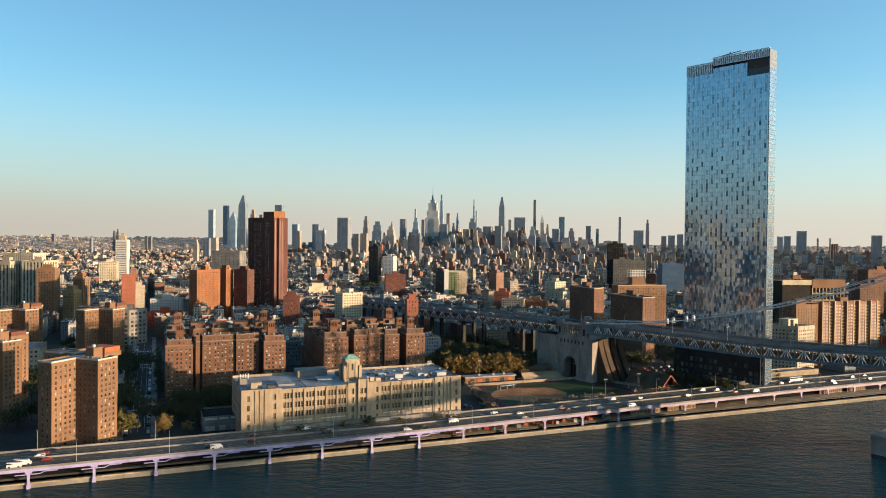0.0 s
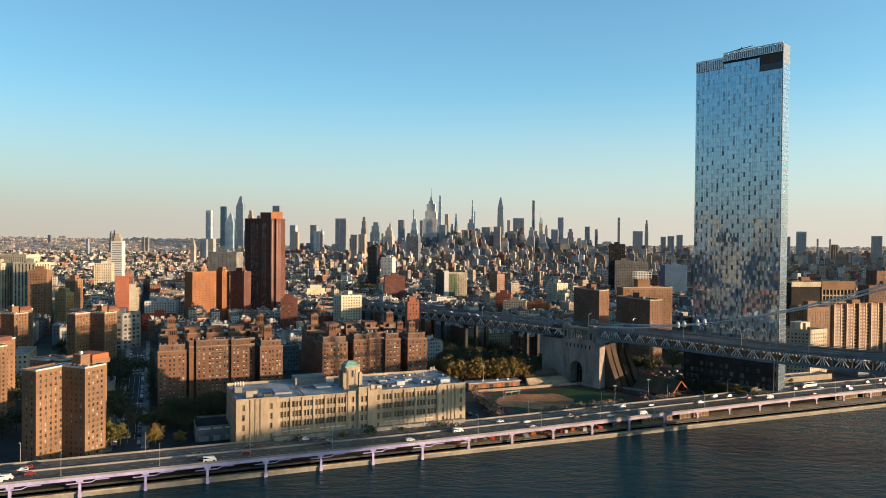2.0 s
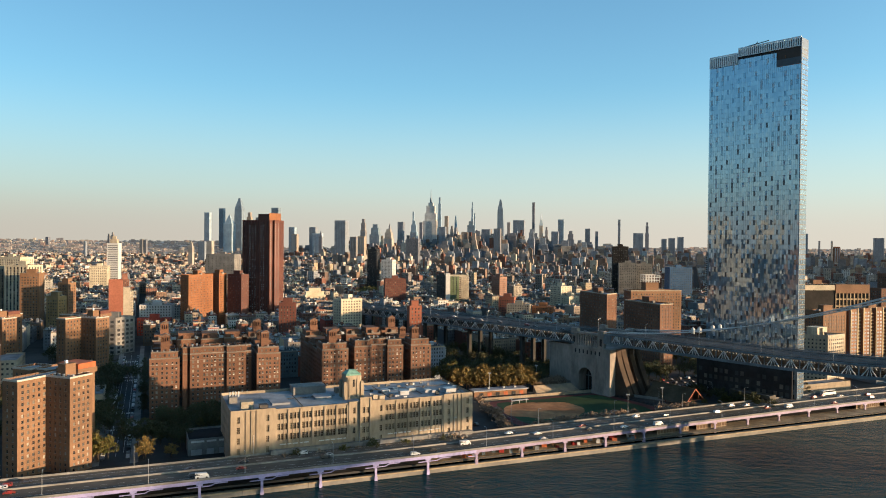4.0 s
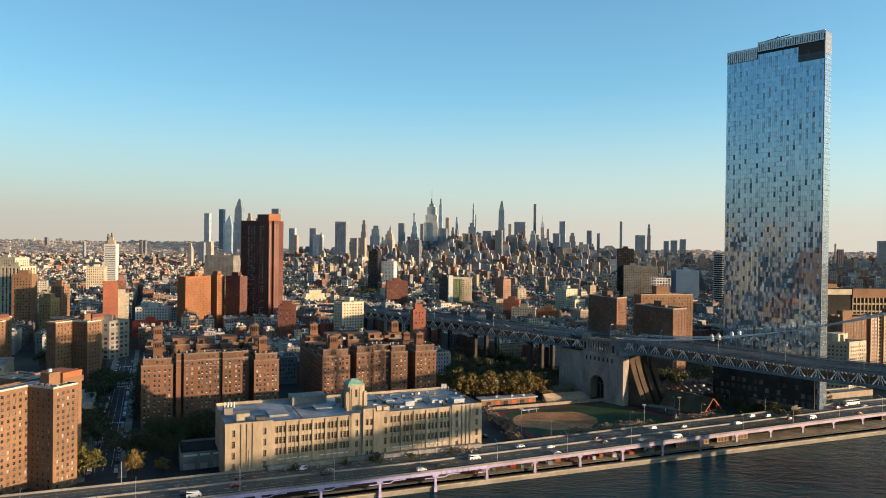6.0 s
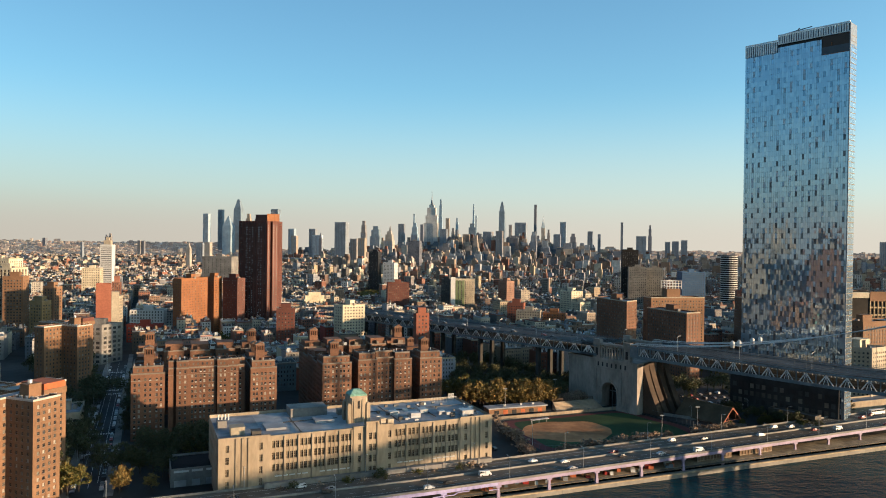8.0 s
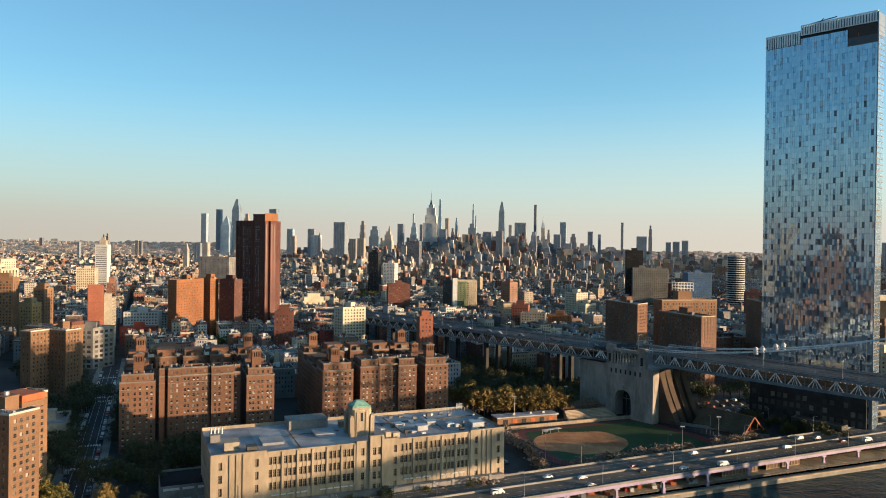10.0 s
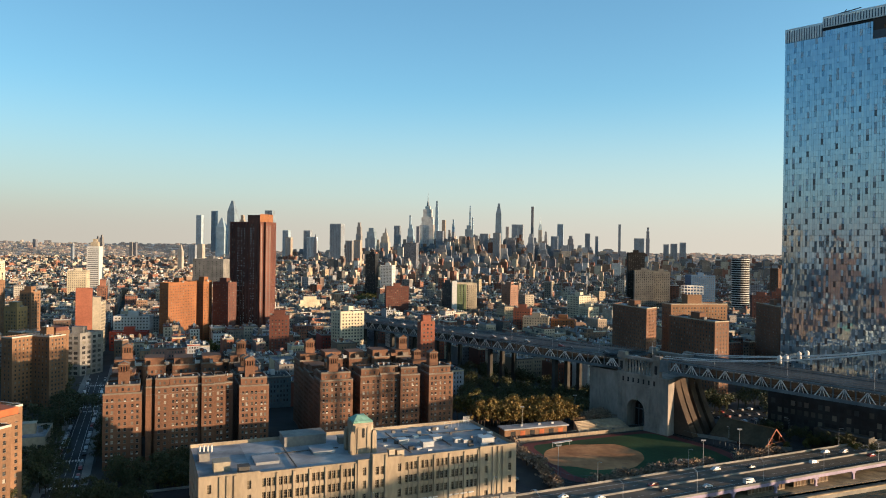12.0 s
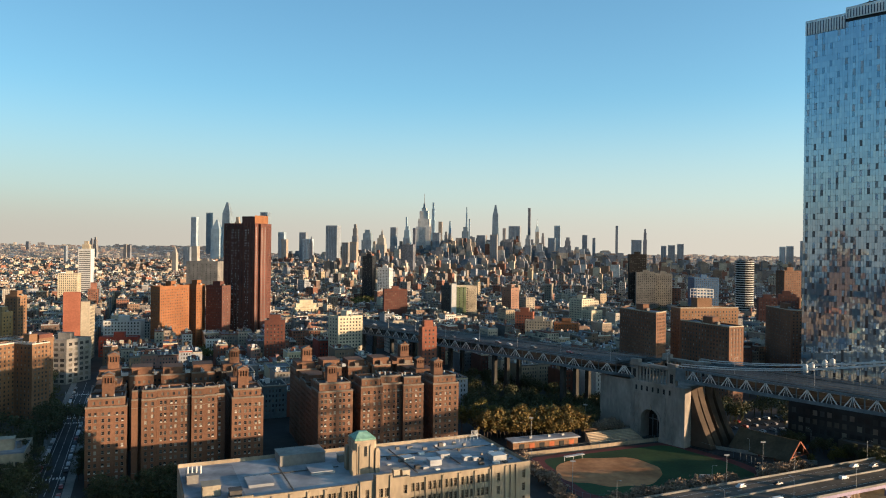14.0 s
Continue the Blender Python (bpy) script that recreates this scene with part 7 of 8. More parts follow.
part("spire", Shape().tube((641, 4613, 262), (641, 4613, 306), 4, 8, 0.4), FAR_GLASS, chry, at=chry.location)
# rising country with undersized far blocks beyond the city, shaped to the camera's view
FAR_RIDGE = surface("haze_glow_ground", [(0.3, 0.3, 0.28), (0.34, 0.335, 0.31)], 0.95, grain=0.01, stain=0.003, bump=0, amount=0.08)
# faint emission puts the distance haze into the ground itself
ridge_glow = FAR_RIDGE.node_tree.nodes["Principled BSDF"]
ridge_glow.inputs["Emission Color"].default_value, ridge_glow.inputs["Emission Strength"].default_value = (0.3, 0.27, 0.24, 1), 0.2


def rise(x, y):
    """Height of the country beyond the far blocks."""
    west, east = max(0.0, min(1.0, (-x - 1150) / 350)), max(0.0, min(1.0, (x - 800) / 500))
    top = 62 + 38 * west + 22 * east + 4 * noise.noise(Vector((x / 500, 3.3, 0)))
    f = max(0.0, min(1.0, (y - 4300) / 560))
    return GROUND_Z + (top - GROUND_Z) * f


ridge = Shape()
cols, rows_ = 61, 9
for j in range(rows_):
    for i in range(cols):
        x, y = -3600 + i * 120, 4300 + j * 70
        ridge.v.append((x, y, rise(x, y)))
for j in range(rows_ - 1):
    for i in range(cols - 1):
        n = j * cols + i
        ridge.f.append((n, n + 1, n + cols + 1, n + cols))
        ridge.k.append(0)
tagged(ridge.object("backdrop", FAR_RIDGE), "low built-up country on the horizon with a faint haze glow", "hills", kind="structure")
HAZY = surface("haze_glow_blocks", [(0.28, 0.23, 0.19), (0.17, 0.15, 0.14), (0.25, 0.17, 0.13), (0.4, 0.34, 0.27), (0.14, 0.14, 0.14), (0.22, 0.2, 0.185), (0.12, 0.12, 0.1)], 0.9, pick="island", bump=0)
# the blocks glow a little too, in place of haze
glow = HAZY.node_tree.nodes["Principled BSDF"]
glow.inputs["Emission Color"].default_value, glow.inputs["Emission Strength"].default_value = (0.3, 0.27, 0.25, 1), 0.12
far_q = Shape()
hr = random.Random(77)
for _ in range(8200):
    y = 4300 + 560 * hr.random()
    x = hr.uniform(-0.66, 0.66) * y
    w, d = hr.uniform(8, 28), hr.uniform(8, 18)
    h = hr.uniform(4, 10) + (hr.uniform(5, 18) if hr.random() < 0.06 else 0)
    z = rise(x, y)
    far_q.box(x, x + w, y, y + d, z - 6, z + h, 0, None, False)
tagged(far_q.object("backdrop", HAZY), "undersized far city blocks on the horizon with a faint haze glow", "city blocks", kind="structure")

# the packed middle-height blocks between the skyline towers
MIDTOWN = surface("distant_midtown_fronts", [(0.33, 0.29, 0.25), (0.22, 0.245, 0.28), (0.42, 0.36, 0.29), (0.16, 0.185, 0.22), (0.27, 0.205, 0.165), (0.2, 0.205, 0.22), (0.26, 0.3, 0.34), (0.14, 0.15, 0.17)], 0.8, pick="island", amount=0.3, grain=0.12, bump=0)
mid = Shape()
mt = random.Random(31)
for _ in range(620):
    y = mt.uniform(3300, 4660)
    x = mt.triangular(-0.36, 0.5, 0.05) * y
    w, d = mt.uniform(16, 46), mt.uniform(16, 34)
    core = max(0.0, 1 - abs(x / y - 0.06) / 0.32)
    h = 30 + 14 * core + mt.random() ** 2.2 * 84 * core * (0.55 + 0.45 * (y - 3300) / 1360)
    mid.prism(ring_of(x, y, GRID, w, d), GROUND_Z, h * 0.86)
    mid.prism(ring_of(x + w * 0.2, y + d * 0.1, GRID, w * 0.65, d * 0.65), h * 0.86, h)
for _ in range(230):
    y = mt.uniform(4080, 4660)
    x = mt.triangular(-0.2, 0.3, 0.07) * y
    w, d = mt.uniform(24, 56), mt.uniform(22, 38)
    core = max(0.15, 1 - abs(x / y - 0.07) / 0.22)
    h = 74 + 40 * core + mt.random() ** 2 * 95 * core
    k = mt.uniform(0.72, 0.95)
    mid.prism(ring_of(x, y, GRID, w, d), GROUND_Z, h * k)
    mid.prism(ring_of(x + w * 0.15, y + d * 0.1, GRID, w * 0.7, d * 0.7), h * k, h)
tagged(mid.object("midtown_blocks", MIDTOWN), "packed grey and tan mid-height blocks under the skyline", "city blocks", kind="stuff")

# financial district west of the view, mirrored by the glass tower
DOWNTOWN = surface("warm_grey_office_front", [(0.3, 0.25, 0.2), (0.4, 0.34, 0.28)], 0.7, grain=0.3, stain=0.05)
for i in range(22):
    x, y = -540 - (i % 4) * 165 + rng.uniform(-24, 24), -90 + (i // 4) * 100 + (i % 4) * 24 + rng.uniform(-14, 14)
    w = rng.uniform(34, 60)
    far = thing("office_tower", (x, y, GROUND_Z), "pale stone downtown office tower beyond the shore", "office tower", "downtown towers")
    ring = ring_of(x, y, 15, w, w * 0.8)
    z1 = rng.uniform(60, 120) + (i % 4) * 26 + (40 if i % 5 == 0 else 0)
    block(far, ring, GROUND_Z, z1, rng.choice((DOWNTOWN, DOWNTOWN, BRICK, GREY_STONE)), 5.5, (2.6, 2.6), 5.5, at=far.location)
tagged(Shape().box(-1300, -310, -120, 480, -3, GROUND_Z - 0.05).object("west_ground", GROUND), "paved ground under the downtown towers", "ground", kind="structure")

# unseen low blocks, added to brighten what the glass tower mirrors
low_west = Shape()
wr = random.Random(9)
for i in range(29):
    for j in range(18):
        x, y = -1270 + i * 32 + wr.uniform(0, 8), -100 + j * 31 + wr.uniform(0, 8)
        low_west.prism(ring_of(x, y, 15, wr.uniform(14, 24), wr.uniform(14, 22)), GROUND_Z - 0.1, wr.uniform(16, 44))
tagged(low_west.object("downtown_blocks", TENEMENT_FAR), "unseen low tan and brick blocks added for the glass tower's reflection", "city blocks", kind="stuff")

# blocks out of view, added to darken the reflection in the tower's side
low_east = Shape()
er = random.Random(15)
for i in range(13):
    for j in range(7):
        x, y = 560 + i * 36 + er.uniform(0, 8), 640 + i * 6 + j * 34 + er.uniform(0, 8)
        low_east.prism(ring_of(x, y, 20, er.uniform(16, 26), er.uniform(14, 22)), GROUND_Z - 0.1, er.uniform(18, 46))
tagged(low_east.object("riverside_blocks", TENEMENT_FAR), "unseen brick and tan blocks along the shore, added for the tower's reflection", "city blocks", kind="stuff")

# ---- streets ----
sd = (STREET_B - STREET_A).normalized()
sn_ = Vector((-sd.y, sd.x))
SP = lambda a, o, z=GROUND_Z: (STREET_A.x + sd.x * a + sn_.x * o, STREET_A.y + sd.y * a + sn_.y * o, z)
STREET_TURN = math.atan2(sd.y, sd.x)
s = Shape().poly([SP(0, -7, GROUND_Z + 0.03), SP(0, 7, GROUND_Z + 0.03), SP(420, 7, GROUND_Z + 0.03), SP(420, -7, GROUND_Z + 0.03)][::-1])
tagged(s.object("road", ASPHALT), "dark asphalt street with white markings between parked cars", "road", kind="structure")
for side in (-1, 1):
    s = Shape().prism([SP(0, side * 7.05)[:2], SP(420, side * 7.05)[:2], SP(420, side * 11)[:2], SP(0, side * 11)[:2]][::-side], GROUND_Z - 0.2, GROUND_Z + 0.16)
    tagged(s.object("pavement", CONCRETE), "concrete pavement with a raised kerb along the street", "pavement", kind="structure")
s = Shape()
for k in range(40):
    s.poly([SP(14 + k * 9, -0.12, GROUND_Z + 0.05), SP(14 + k * 9, 0.12, GROUND_Z + 0.05), SP(20 + k * 9, 0.12, GROUND_Z + 0.05), SP(20 + k * 9, -0.12, GROUND_Z + 0.05)][::-1])
for off in (-3.6, 3.6):
    s.poly([SP(20, off - 0.1, GROUND_Z + 0.05), SP(20, off + 0.1, GROUND_Z + 0.05), SP(330, off + 0.1, GROUND_Z + 0.05), SP(330, off - 0.1, GROUND_Z + 0.05)][::-1])
for a in (68, 110, 226, 240, 318):
    for k in range(9):
        o = -6 + k * 1.45
        s.poly([SP(a, o, GROUND_Z + 0.05), SP(a, o + 0.8, GROUND_Z + 0.05), SP(a + 3.4, o + 0.8, GROUND_Z + 0.05), SP(a + 3.4, o, GROUND_Z + 0.05)][::-1])
tagged(s.object("road_markings", WHITE), "white lane lines and crosswalk bars on the street", "road marking", kind="structure")
SIDE_A, side_d = Vector((22.0, 446.0)), Vector((-0.385, 0.923))
side_n = Vector((-side_d.y, side_d.x))
QP = lambda a, o, z=GROUND_Z: (SIDE_A.x + side_d.x * a + side_n.x * o, SIDE_A.y + side_d.y * a + side_n.y * o, z)
s = Shape().poly([QP(-12, -6, GROUND_Z + 0.04), QP(150, -6, GROUND_Z + 0.04), QP(150, 6, GROUND_Z + 0.04), QP(-12, 6, GROUND_Z + 0.04)])
tagged(s.object("road", ASPHALT), "asphalt side street beside the ball field", "road", kind="structure")

# ---- ball field ----
FZ = GROUND_Z + 0.06
ctr = Vector((84, 520))


def round_ring(points, grow, n=6):
    """A closed outline with rounded corners, moved outwards from the field's middle."""
    out = []
    c = len(points)
    for i in range(c):
        a, b, d = (Vector(points[(i + k) % c]) for k in (-1, 0, 1))
        p0, p1 = b + (a - b) * 0.18, b + (d - b) * 0.18
        for j in range(n + 1):
            t = j / n
            p = p0 * (1 - t) ** 2 + b * 2 * t * (1 - t) + p1 * t * t
            out.append(tuple(ctr + (p - ctr) * grow))
    return out


plan = [(42, 470), (84, 476), (146, 506), (140, 530), (113, 571), (60, 550), (24, 535)]
tagged(Shape().poly([(*p, FZ) for p in round_ring(plan, 1.0)]).object("running_track", TRACK), "dull red running track round the ball field", "track", kind="structure")
tagged(Shape().poly([(*p, FZ + 0.02) for p in round_ring(plan, 0.88)]).object("turf", GRASS), "green turf of the ball field", "turf", kind="structure")
clay = [(66 + (29 - 3 * math.cos(t)) * math.cos(t) * math.cos(0.35) - 23 * math.sin(t) * math.sin(0.35), 515 + 30 * math.cos(t) * math.sin(0.35) + 24 * math.sin(t) * math.cos(0.35)) for t in (2 * math.pi * i / 48 for i in range(48))]
clay = [(63 + (x - 63) * (1 + 0.14 * noise.noise(Vector((x / 16, y / 16, 2)))) , 515 + (y - 515) * (1 + 0.2 * noise.noise(Vector((x / 14, y / 14, 5))))) for x, y in clay]
tagged(Shape().poly([(*p, FZ + 0.04) for p in clay]).object("infield", CLAY), "brown clay infield of the ball field", "infield", kind="structure")
fence = thing("field_fence", (84, 520, GROUND_Z), "tall grey wire fence round the ball field", "fence")
ring = round_ring(plan, 1.06, 4)
rail = Shape()
for i, p in enumerate(ring):
    q = ring[(i + 1) % len(ring)]
    rail.beam((*p, GROUND_Z + 4), (*q, GROUND_Z + 4), 0.08, 0.08)
    rail.beam((*p, GROUND_Z + 0.3), (*q, GROUND_Z + 0.3), 0.08, 0.08)
    part("post", Shape().tube((*p, GROUND_Z), (*p, GROUND_Z + 4.1), 0.08, 5), STEEL, fence, at=fence.location)
part("rail", rail, STEEL, fence, at=fence.location)
bw = Shape().box(0, 92, -0.3, 0.3, GROUND_Z, GROUND_Z + 1.9, 0, Matrix.Translation((23.5, 539.5, 0)) @ Matrix.Rotation(radians(21.4), 4, "Z")).box(0, 92, -0.4, 0.4, GROUND_Z + 1.9, GROUND_Z + 2.1, 0, Matrix.Translation((23.5, 539.5, 0)) @ Matrix.Rotation(radians(21.4), 4, "Z"))
tagged(bw.object("boundary_wall", LIMESTONE), "pale low wall along the running track", "wall", kind="structure")
board = thing("scoreboard", (106, 496, GROUND_Z), "white scoreboard on two posts beside the turf", "scoreboard")
part("board", Shape().box(-2.6, 2.6, -0.2, 0.2, 2.2, 4.4), WHITE, board)
for u in (-2.4, 2.4):
    part("post", Shape().box(u - 0.12, u + 0.12, -0.1, 0.1, 0, 2.2), GALV, board)
hut = thing("field_house", (19, 555, GROUND_Z), "low field house with orange doors and a pale flat roof", "pavilion")
m = Matrix.Translation((18.5, 550.5, 0)) @ Matrix.Rotation(radians(19.5), 4, "Z")
part("wall", Shape().box(0, 42, 0, 8, GROUND_Z, GROUND_Z + 4.2, 0, m), BRICK_SMITH, hut, at=hut.location)
part("roof", Shape().box(-0.8, 42.8, -1.2, 8.6, GROUND_Z + 4.2, GROUND_Z + 4.9, 0, m), ROOF_WHITE, hut, at=hut.location)
for i in range(6):
    part("door", Shape().box(4 + i * 6.4, 7.2 + i * 6.4, -0.12, 0.05, GROUND_Z, GROUND_Z + 3, 0, m), ORANGE_PAINT if i % 2 else DARK, hut, at=hut.location)
for u in (12, 24, 33):
    part("roof_unit", Shape().box(u, u + 1.6, 3, 4.6, GROUND_Z + 4.9, GROUND_Z + 6.0, 0, m), GALV, hut, at=hut.location)
stand = thing("bleacher", (66, 581, GROUND_Z), "pale stepped concrete bleacher facing the ball field", "bleacher")
m = Matrix.Translation((65.5, 563.2, 0)) @ Matrix.Rotation(radians(21), 4, "Z")
for k in range(8):
    part("step", Shape().box(k * 0.15, 37 - k * 0.5, k * 1.0, k * 1.0 + 1.0, GROUND_Z, GROUND_Z + 0.7 + k * 0.62, 0, m), LIMESTONE, stand, at=stand.location)
for u in (12, 24):
    part("aisle_stair", Shape().box(u, u + 1.3, -0.6, 0.4, GROUND_Z, GROUND_Z + 1.0, 0, m), CONCRETE, stand, at=stand.location)
for z in (6.2, 7.0):
    part("back_rail", Shape().beam(m @ Vector((1, 8.1, GROUND_Z + z)), m @ Vector((33, 8.1, GROUND_Z + z)), 0.12, 0.22), WOOD, stand, at=stand.location)
for i in range(9):
    part("rail_post", Shape().box(1 + i * 4, 1.15 + i * 4, 8.0, 8.15, GROUND_Z, GROUND_Z + 7.1, 0, m), WOOD, stand, at=stand.location)
bench = thing("dugout", (49, 531, GROUND_Z), "white roofed team bench beside the infield", "bench")
m = Matrix.Translation((44.5, 528.5, 0)) @ Matrix.Rotation(radians(29), 4, "Z")
part("roof", Shape().box(0, 13, 0, 2.4, GROUND_Z + 2.6, GROUND_Z + 2.8, 0, m), WHITE, bench, at=bench.location)
for u in (0.3, 6.4, 12.6):
    part("post", Shape().box(u, u + 0.15, 2.0, 2.2, GROUND_Z, GROUND_Z + 2.6, 0, m), GALV, bench, at=bench.location)
gable = thing("gabled_shed", (171, 533, GROUND_Z), "long brown-roofed open shed with red gable trim beside the parking lot", "shed")
m = Matrix.Translation((170.5, 531.5, 0)) @ Matrix.Rotation(radians(33), 4, "Z")
SHINGLE = surface("olive_brown_shingle", [(0.105, 0.085, 0.055), (0.14, 0.115, 0.075)], 0.9, grain=0.8, stain=0.12)
for side in (-1, 1):
    q = Shape().poly([tuple(m @ Vector(p)) for p in ((side * 10.4, -0.8, 6.2), (0, -0.8, 15.6), (0, 35, 15.6), (side * 10.4, 35, 6.2))][::side])
    q.poly([tuple(m @ Vector(p)) for p in ((side * 10.4, -0.8, 5.9), (0, -0.8, 15.3), (0, 35, 15.3), (side * 10.4, 35, 5.9))][::-side])
    part("roof_slope", q, SHINGLE, gable, at=gable.location)
    part("gable_trim", Shape().beam(m @ Vector((side * 10.5, -0.95, 5.9)), m @ Vector((side * 0.1, -0.95, 15.5)), 0.3, 0.75), BRICK_TERRA, gable, "red painted gable board", at=gable.location)
    for v in (0, 8, 17, 26, 34):
        part("post", Shape().box(side * 9.4 - 0.25, side * 9.4 + 0.25, v - 0.25, v + 0.25, GROUND_Z, 6.6, 0, m), BRICK_RED, gable, at=gable.location)
part("ridge_cap", Shape().box(-0.4, 0.4, -0.8, 35, 15.45, 15.75, 0, m), SHINGLE, gable, at=gable.location)
part("tie_beam", Shape().beam(m @ Vector((-8.4, -0.6, 7.8)), m @ Vector((8.4, -0.6, 7.8)), 0.3, 0.5), BRICK_TERRA, gable, at=gable.location)
for u in (-3.6, 3.6):
    part("gable_post", Shape().beam(m @ Vector((u, -0.6, 7.8)), m @ Vector((u, -0.6, 12.2)), 0.3, 0.3), BRICK_TERRA, gable, at=gable.location)
part("back_wall", Shape().prism([tuple((m @ Vector((u, v, 0)))[:2]) for u, v in ((-9, 33.6), (9, 33.6), (9, 34), (-9, 34))], GROUND_Z, 7.0), BRICK_DARK, gable, at=gable.location)
ramp = Shape().prism([(122, 560), (150, 520), (196, 540), (178, 590), (140, 600)], GROUND_Z - 1, GROUND_Z + 0.5)
tagged(ramp.object("parking_lot", ASPHALT), "dark paved lot under the bridge", "parking lot", kind="structure")
lot2 = Shape().prism([(150, 512), (330, 580), (300, 660), (160, 600)], GROUND_Z - 1, GROUND_Z + 0.3)
tagged(lot2.object("paved_lot", ASPHALT), "dark paved lot behind the highway", "parking lot", kind="structure")
canopy = thing("tent_canopy", (-247, 388, GROUND_Z), "pale green pointed fabric canopy beside the highway", "canopy")
for i in range(2):
    part("sail", Shape().prism([(i * 5 - 7, -2), (i * 5 - 3, -2), (i * 5 - 3, 2), (i * 5 - 7, 2)], 4, 9, scale=0.06), surface("pale_green_fabric", [(0.2, 0.3, 0.15)], 0.7), canopy)
    part("mast", Shape().tube((i * 5 - 5, 0, 0), (i * 5 - 5, 0, 9.4), 0.12, 6), WHITE, canopy)


# ---- trees ----
def tree_model(height, spread_, leaf, leaves, seed, kind):
    r = random.Random(seed)
    t = thing(kind[0], (0, -900 - seed, -60), kind[1], "tree", kind[2])
    s = Shape()
    s.tube((0, 0, 0), (0.1, 0.1, height * 0.32), 0.24, 7, 0.16)
    tips = []
    for i in range(7):
        a = 2 * math.pi * i / 7 + r.uniform(-0.3, 0.3)
        k = r.uniform(0.35, 0.8)
        p0 = Vector((0.1, 0.1, height * r.uniform(0.26, 0.34)))
        p1 = Vector((math.cos(a) * spread_ * 0.35 * k, math.sin(a) * spread_ * 0.35 * k, height * r.uniform(0.45, 0.62)))
        p2 = Vector((math.cos(a) * spread_ * k * 0.7, math.sin(a) * spread_ * k * 0.7, height * r.uniform(0.6, 0.86)))
        s.tube(p0, p1, 0.13, 5, 0.08).tube(p1, p2, 0.08, 4, 0.03)
        tips += [p1, p2]
    part("trunk", s, BARK, t)
    c = Shape()
    clumps = []
    for i in range(26):
        a, k = r.uniform(0, 2 * math.pi), r.random() ** 0.5
        z = height * r.uniform(0.34, 0.97)
        rad = spread_ * 0.5 * math.sin(min(1.0, max(0.12, (1 - (z / height - 0.4) / 0.62))) * math.pi * 0.55) * k
        clumps.append((Vector((rad * math.cos(a), rad * math.sin(a), z)), r.uniform(0.7, 1.5) * spread_ / 9))
    clumps += [(p, spread_ / 10) for p in tips]
    for i in range(leaves):
        o, size = clumps[i % len(clumps)]
        d = Vector((r.gauss(0, 1), r.gauss(0, 1), r.gauss(0, 0.75))).normalized() * size * r.random() ** 0.4
        u = Vector((r.gauss(0, 1), r.gauss(0, 1), r.gauss(0, 1))).normalized()
        v = u.orthogonal().normalized()
        w = u.cross(v)
        k = r.uniform(0.22, 0.46)
        p = o + d
        c.poly([p - v * k, p - w * k * 0.7, p + v * k, p + w * k * 0.7])
    part("crown", c, leaf, t)
    return t


GREEN = ("tree", "green leafy city tree with a dense dark crown", "green trees")
GOLD = ("tree", "autumn tree with golden yellow leaves", "golden trees")
OLIVE = ("tree", "early autumn tree with olive-green thinning leaves", "olive trees")
BARE = ("shrub", "dry brown leafless shrub beside the field fence", "dry shrubs")
models = {"green": [tree_model(11 + k, 9 + k * 0.6, LEAF_GREEN, 1100, k, GREEN) for k in range(4)],
          "gold": [tree_model(9 + k, 8.5 + k * 0.5, LEAF_GOLD, 1000, 10 + k, GOLD) for k in range(3)],
          "olive": [tree_model(9.5 + k, 8.8 + k * 0.5, LEAF_OLIVE, 1000, 30 + k, OLIVE) for k in range(3)],
          "bare": [tree_model(4.0 + k * 0.6, 5 + k * 0.4, LEAF_BROWN, 230, 20 + k, BARE) for k in range(2)]}
used = set()


def plant(kind, x, y, scale=1.0):
    mod = rng.choice(models[kind])
    m = Matrix.Translation((x, y, GROUND_Z)) @ Matrix.Rotation(rng.uniform(0, 6.28), 4, "Z") @ Matrix.Scale(scale * rng.uniform(0.82, 1.15), 4)
    if id(mod) not in used:
        used.add(id(mod))
        mod.matrix_basis = m
        return
    made = copy_thing(mod, Matrix())
    made.matrix_basis = m


def grove(kind, cx, cy, rx, ry, n, turn=22.0, scale=1.0):
    c, sn = math.cos(radians(turn)), math.sin(radians(turn))
    for _ in range(n):
        a, k = rng.uniform(0, 2 * math.pi), rng.random() ** 0.5
        u, v = rx * k * math.cos(a), ry * k * math.sin(a)
        plant(kind, cx + c * u - sn * v, cy + sn * u + c * v, scale)


grove("gold", 33, 577.5, 31, 3.5, 42, 5, 1.62)
grove("gold", 54, 579, 11, 3, 16, 5, 1.62)
grove("olive", 20, 592, 34, 8, 22, 10, 1.5)
grove("green", -150, 462, 34, 14, 32, 22, 1.05)
grove("olive", -138, 448, 30, 8, 10, 22, 0.85)
grove("green", -150, 430, 12, 10, 8, 22, 0.8)
grove("green", -206, 470, 5, 30, 10, 22, 1.05)
for i in range(17):
    plant("green", *SP(26 + i * 15, 14.0 + rng.uniform(-2, 2))[:2], 1.1)
    if i > 4:
        plant("green", *SP(30 + i * 15, -12.5)[:2], 0.75)
for i in range(9):
    plant("green", *SP(22 + i * 13, 22 + rng.uniform(-3, 4))[:2], 1.2)
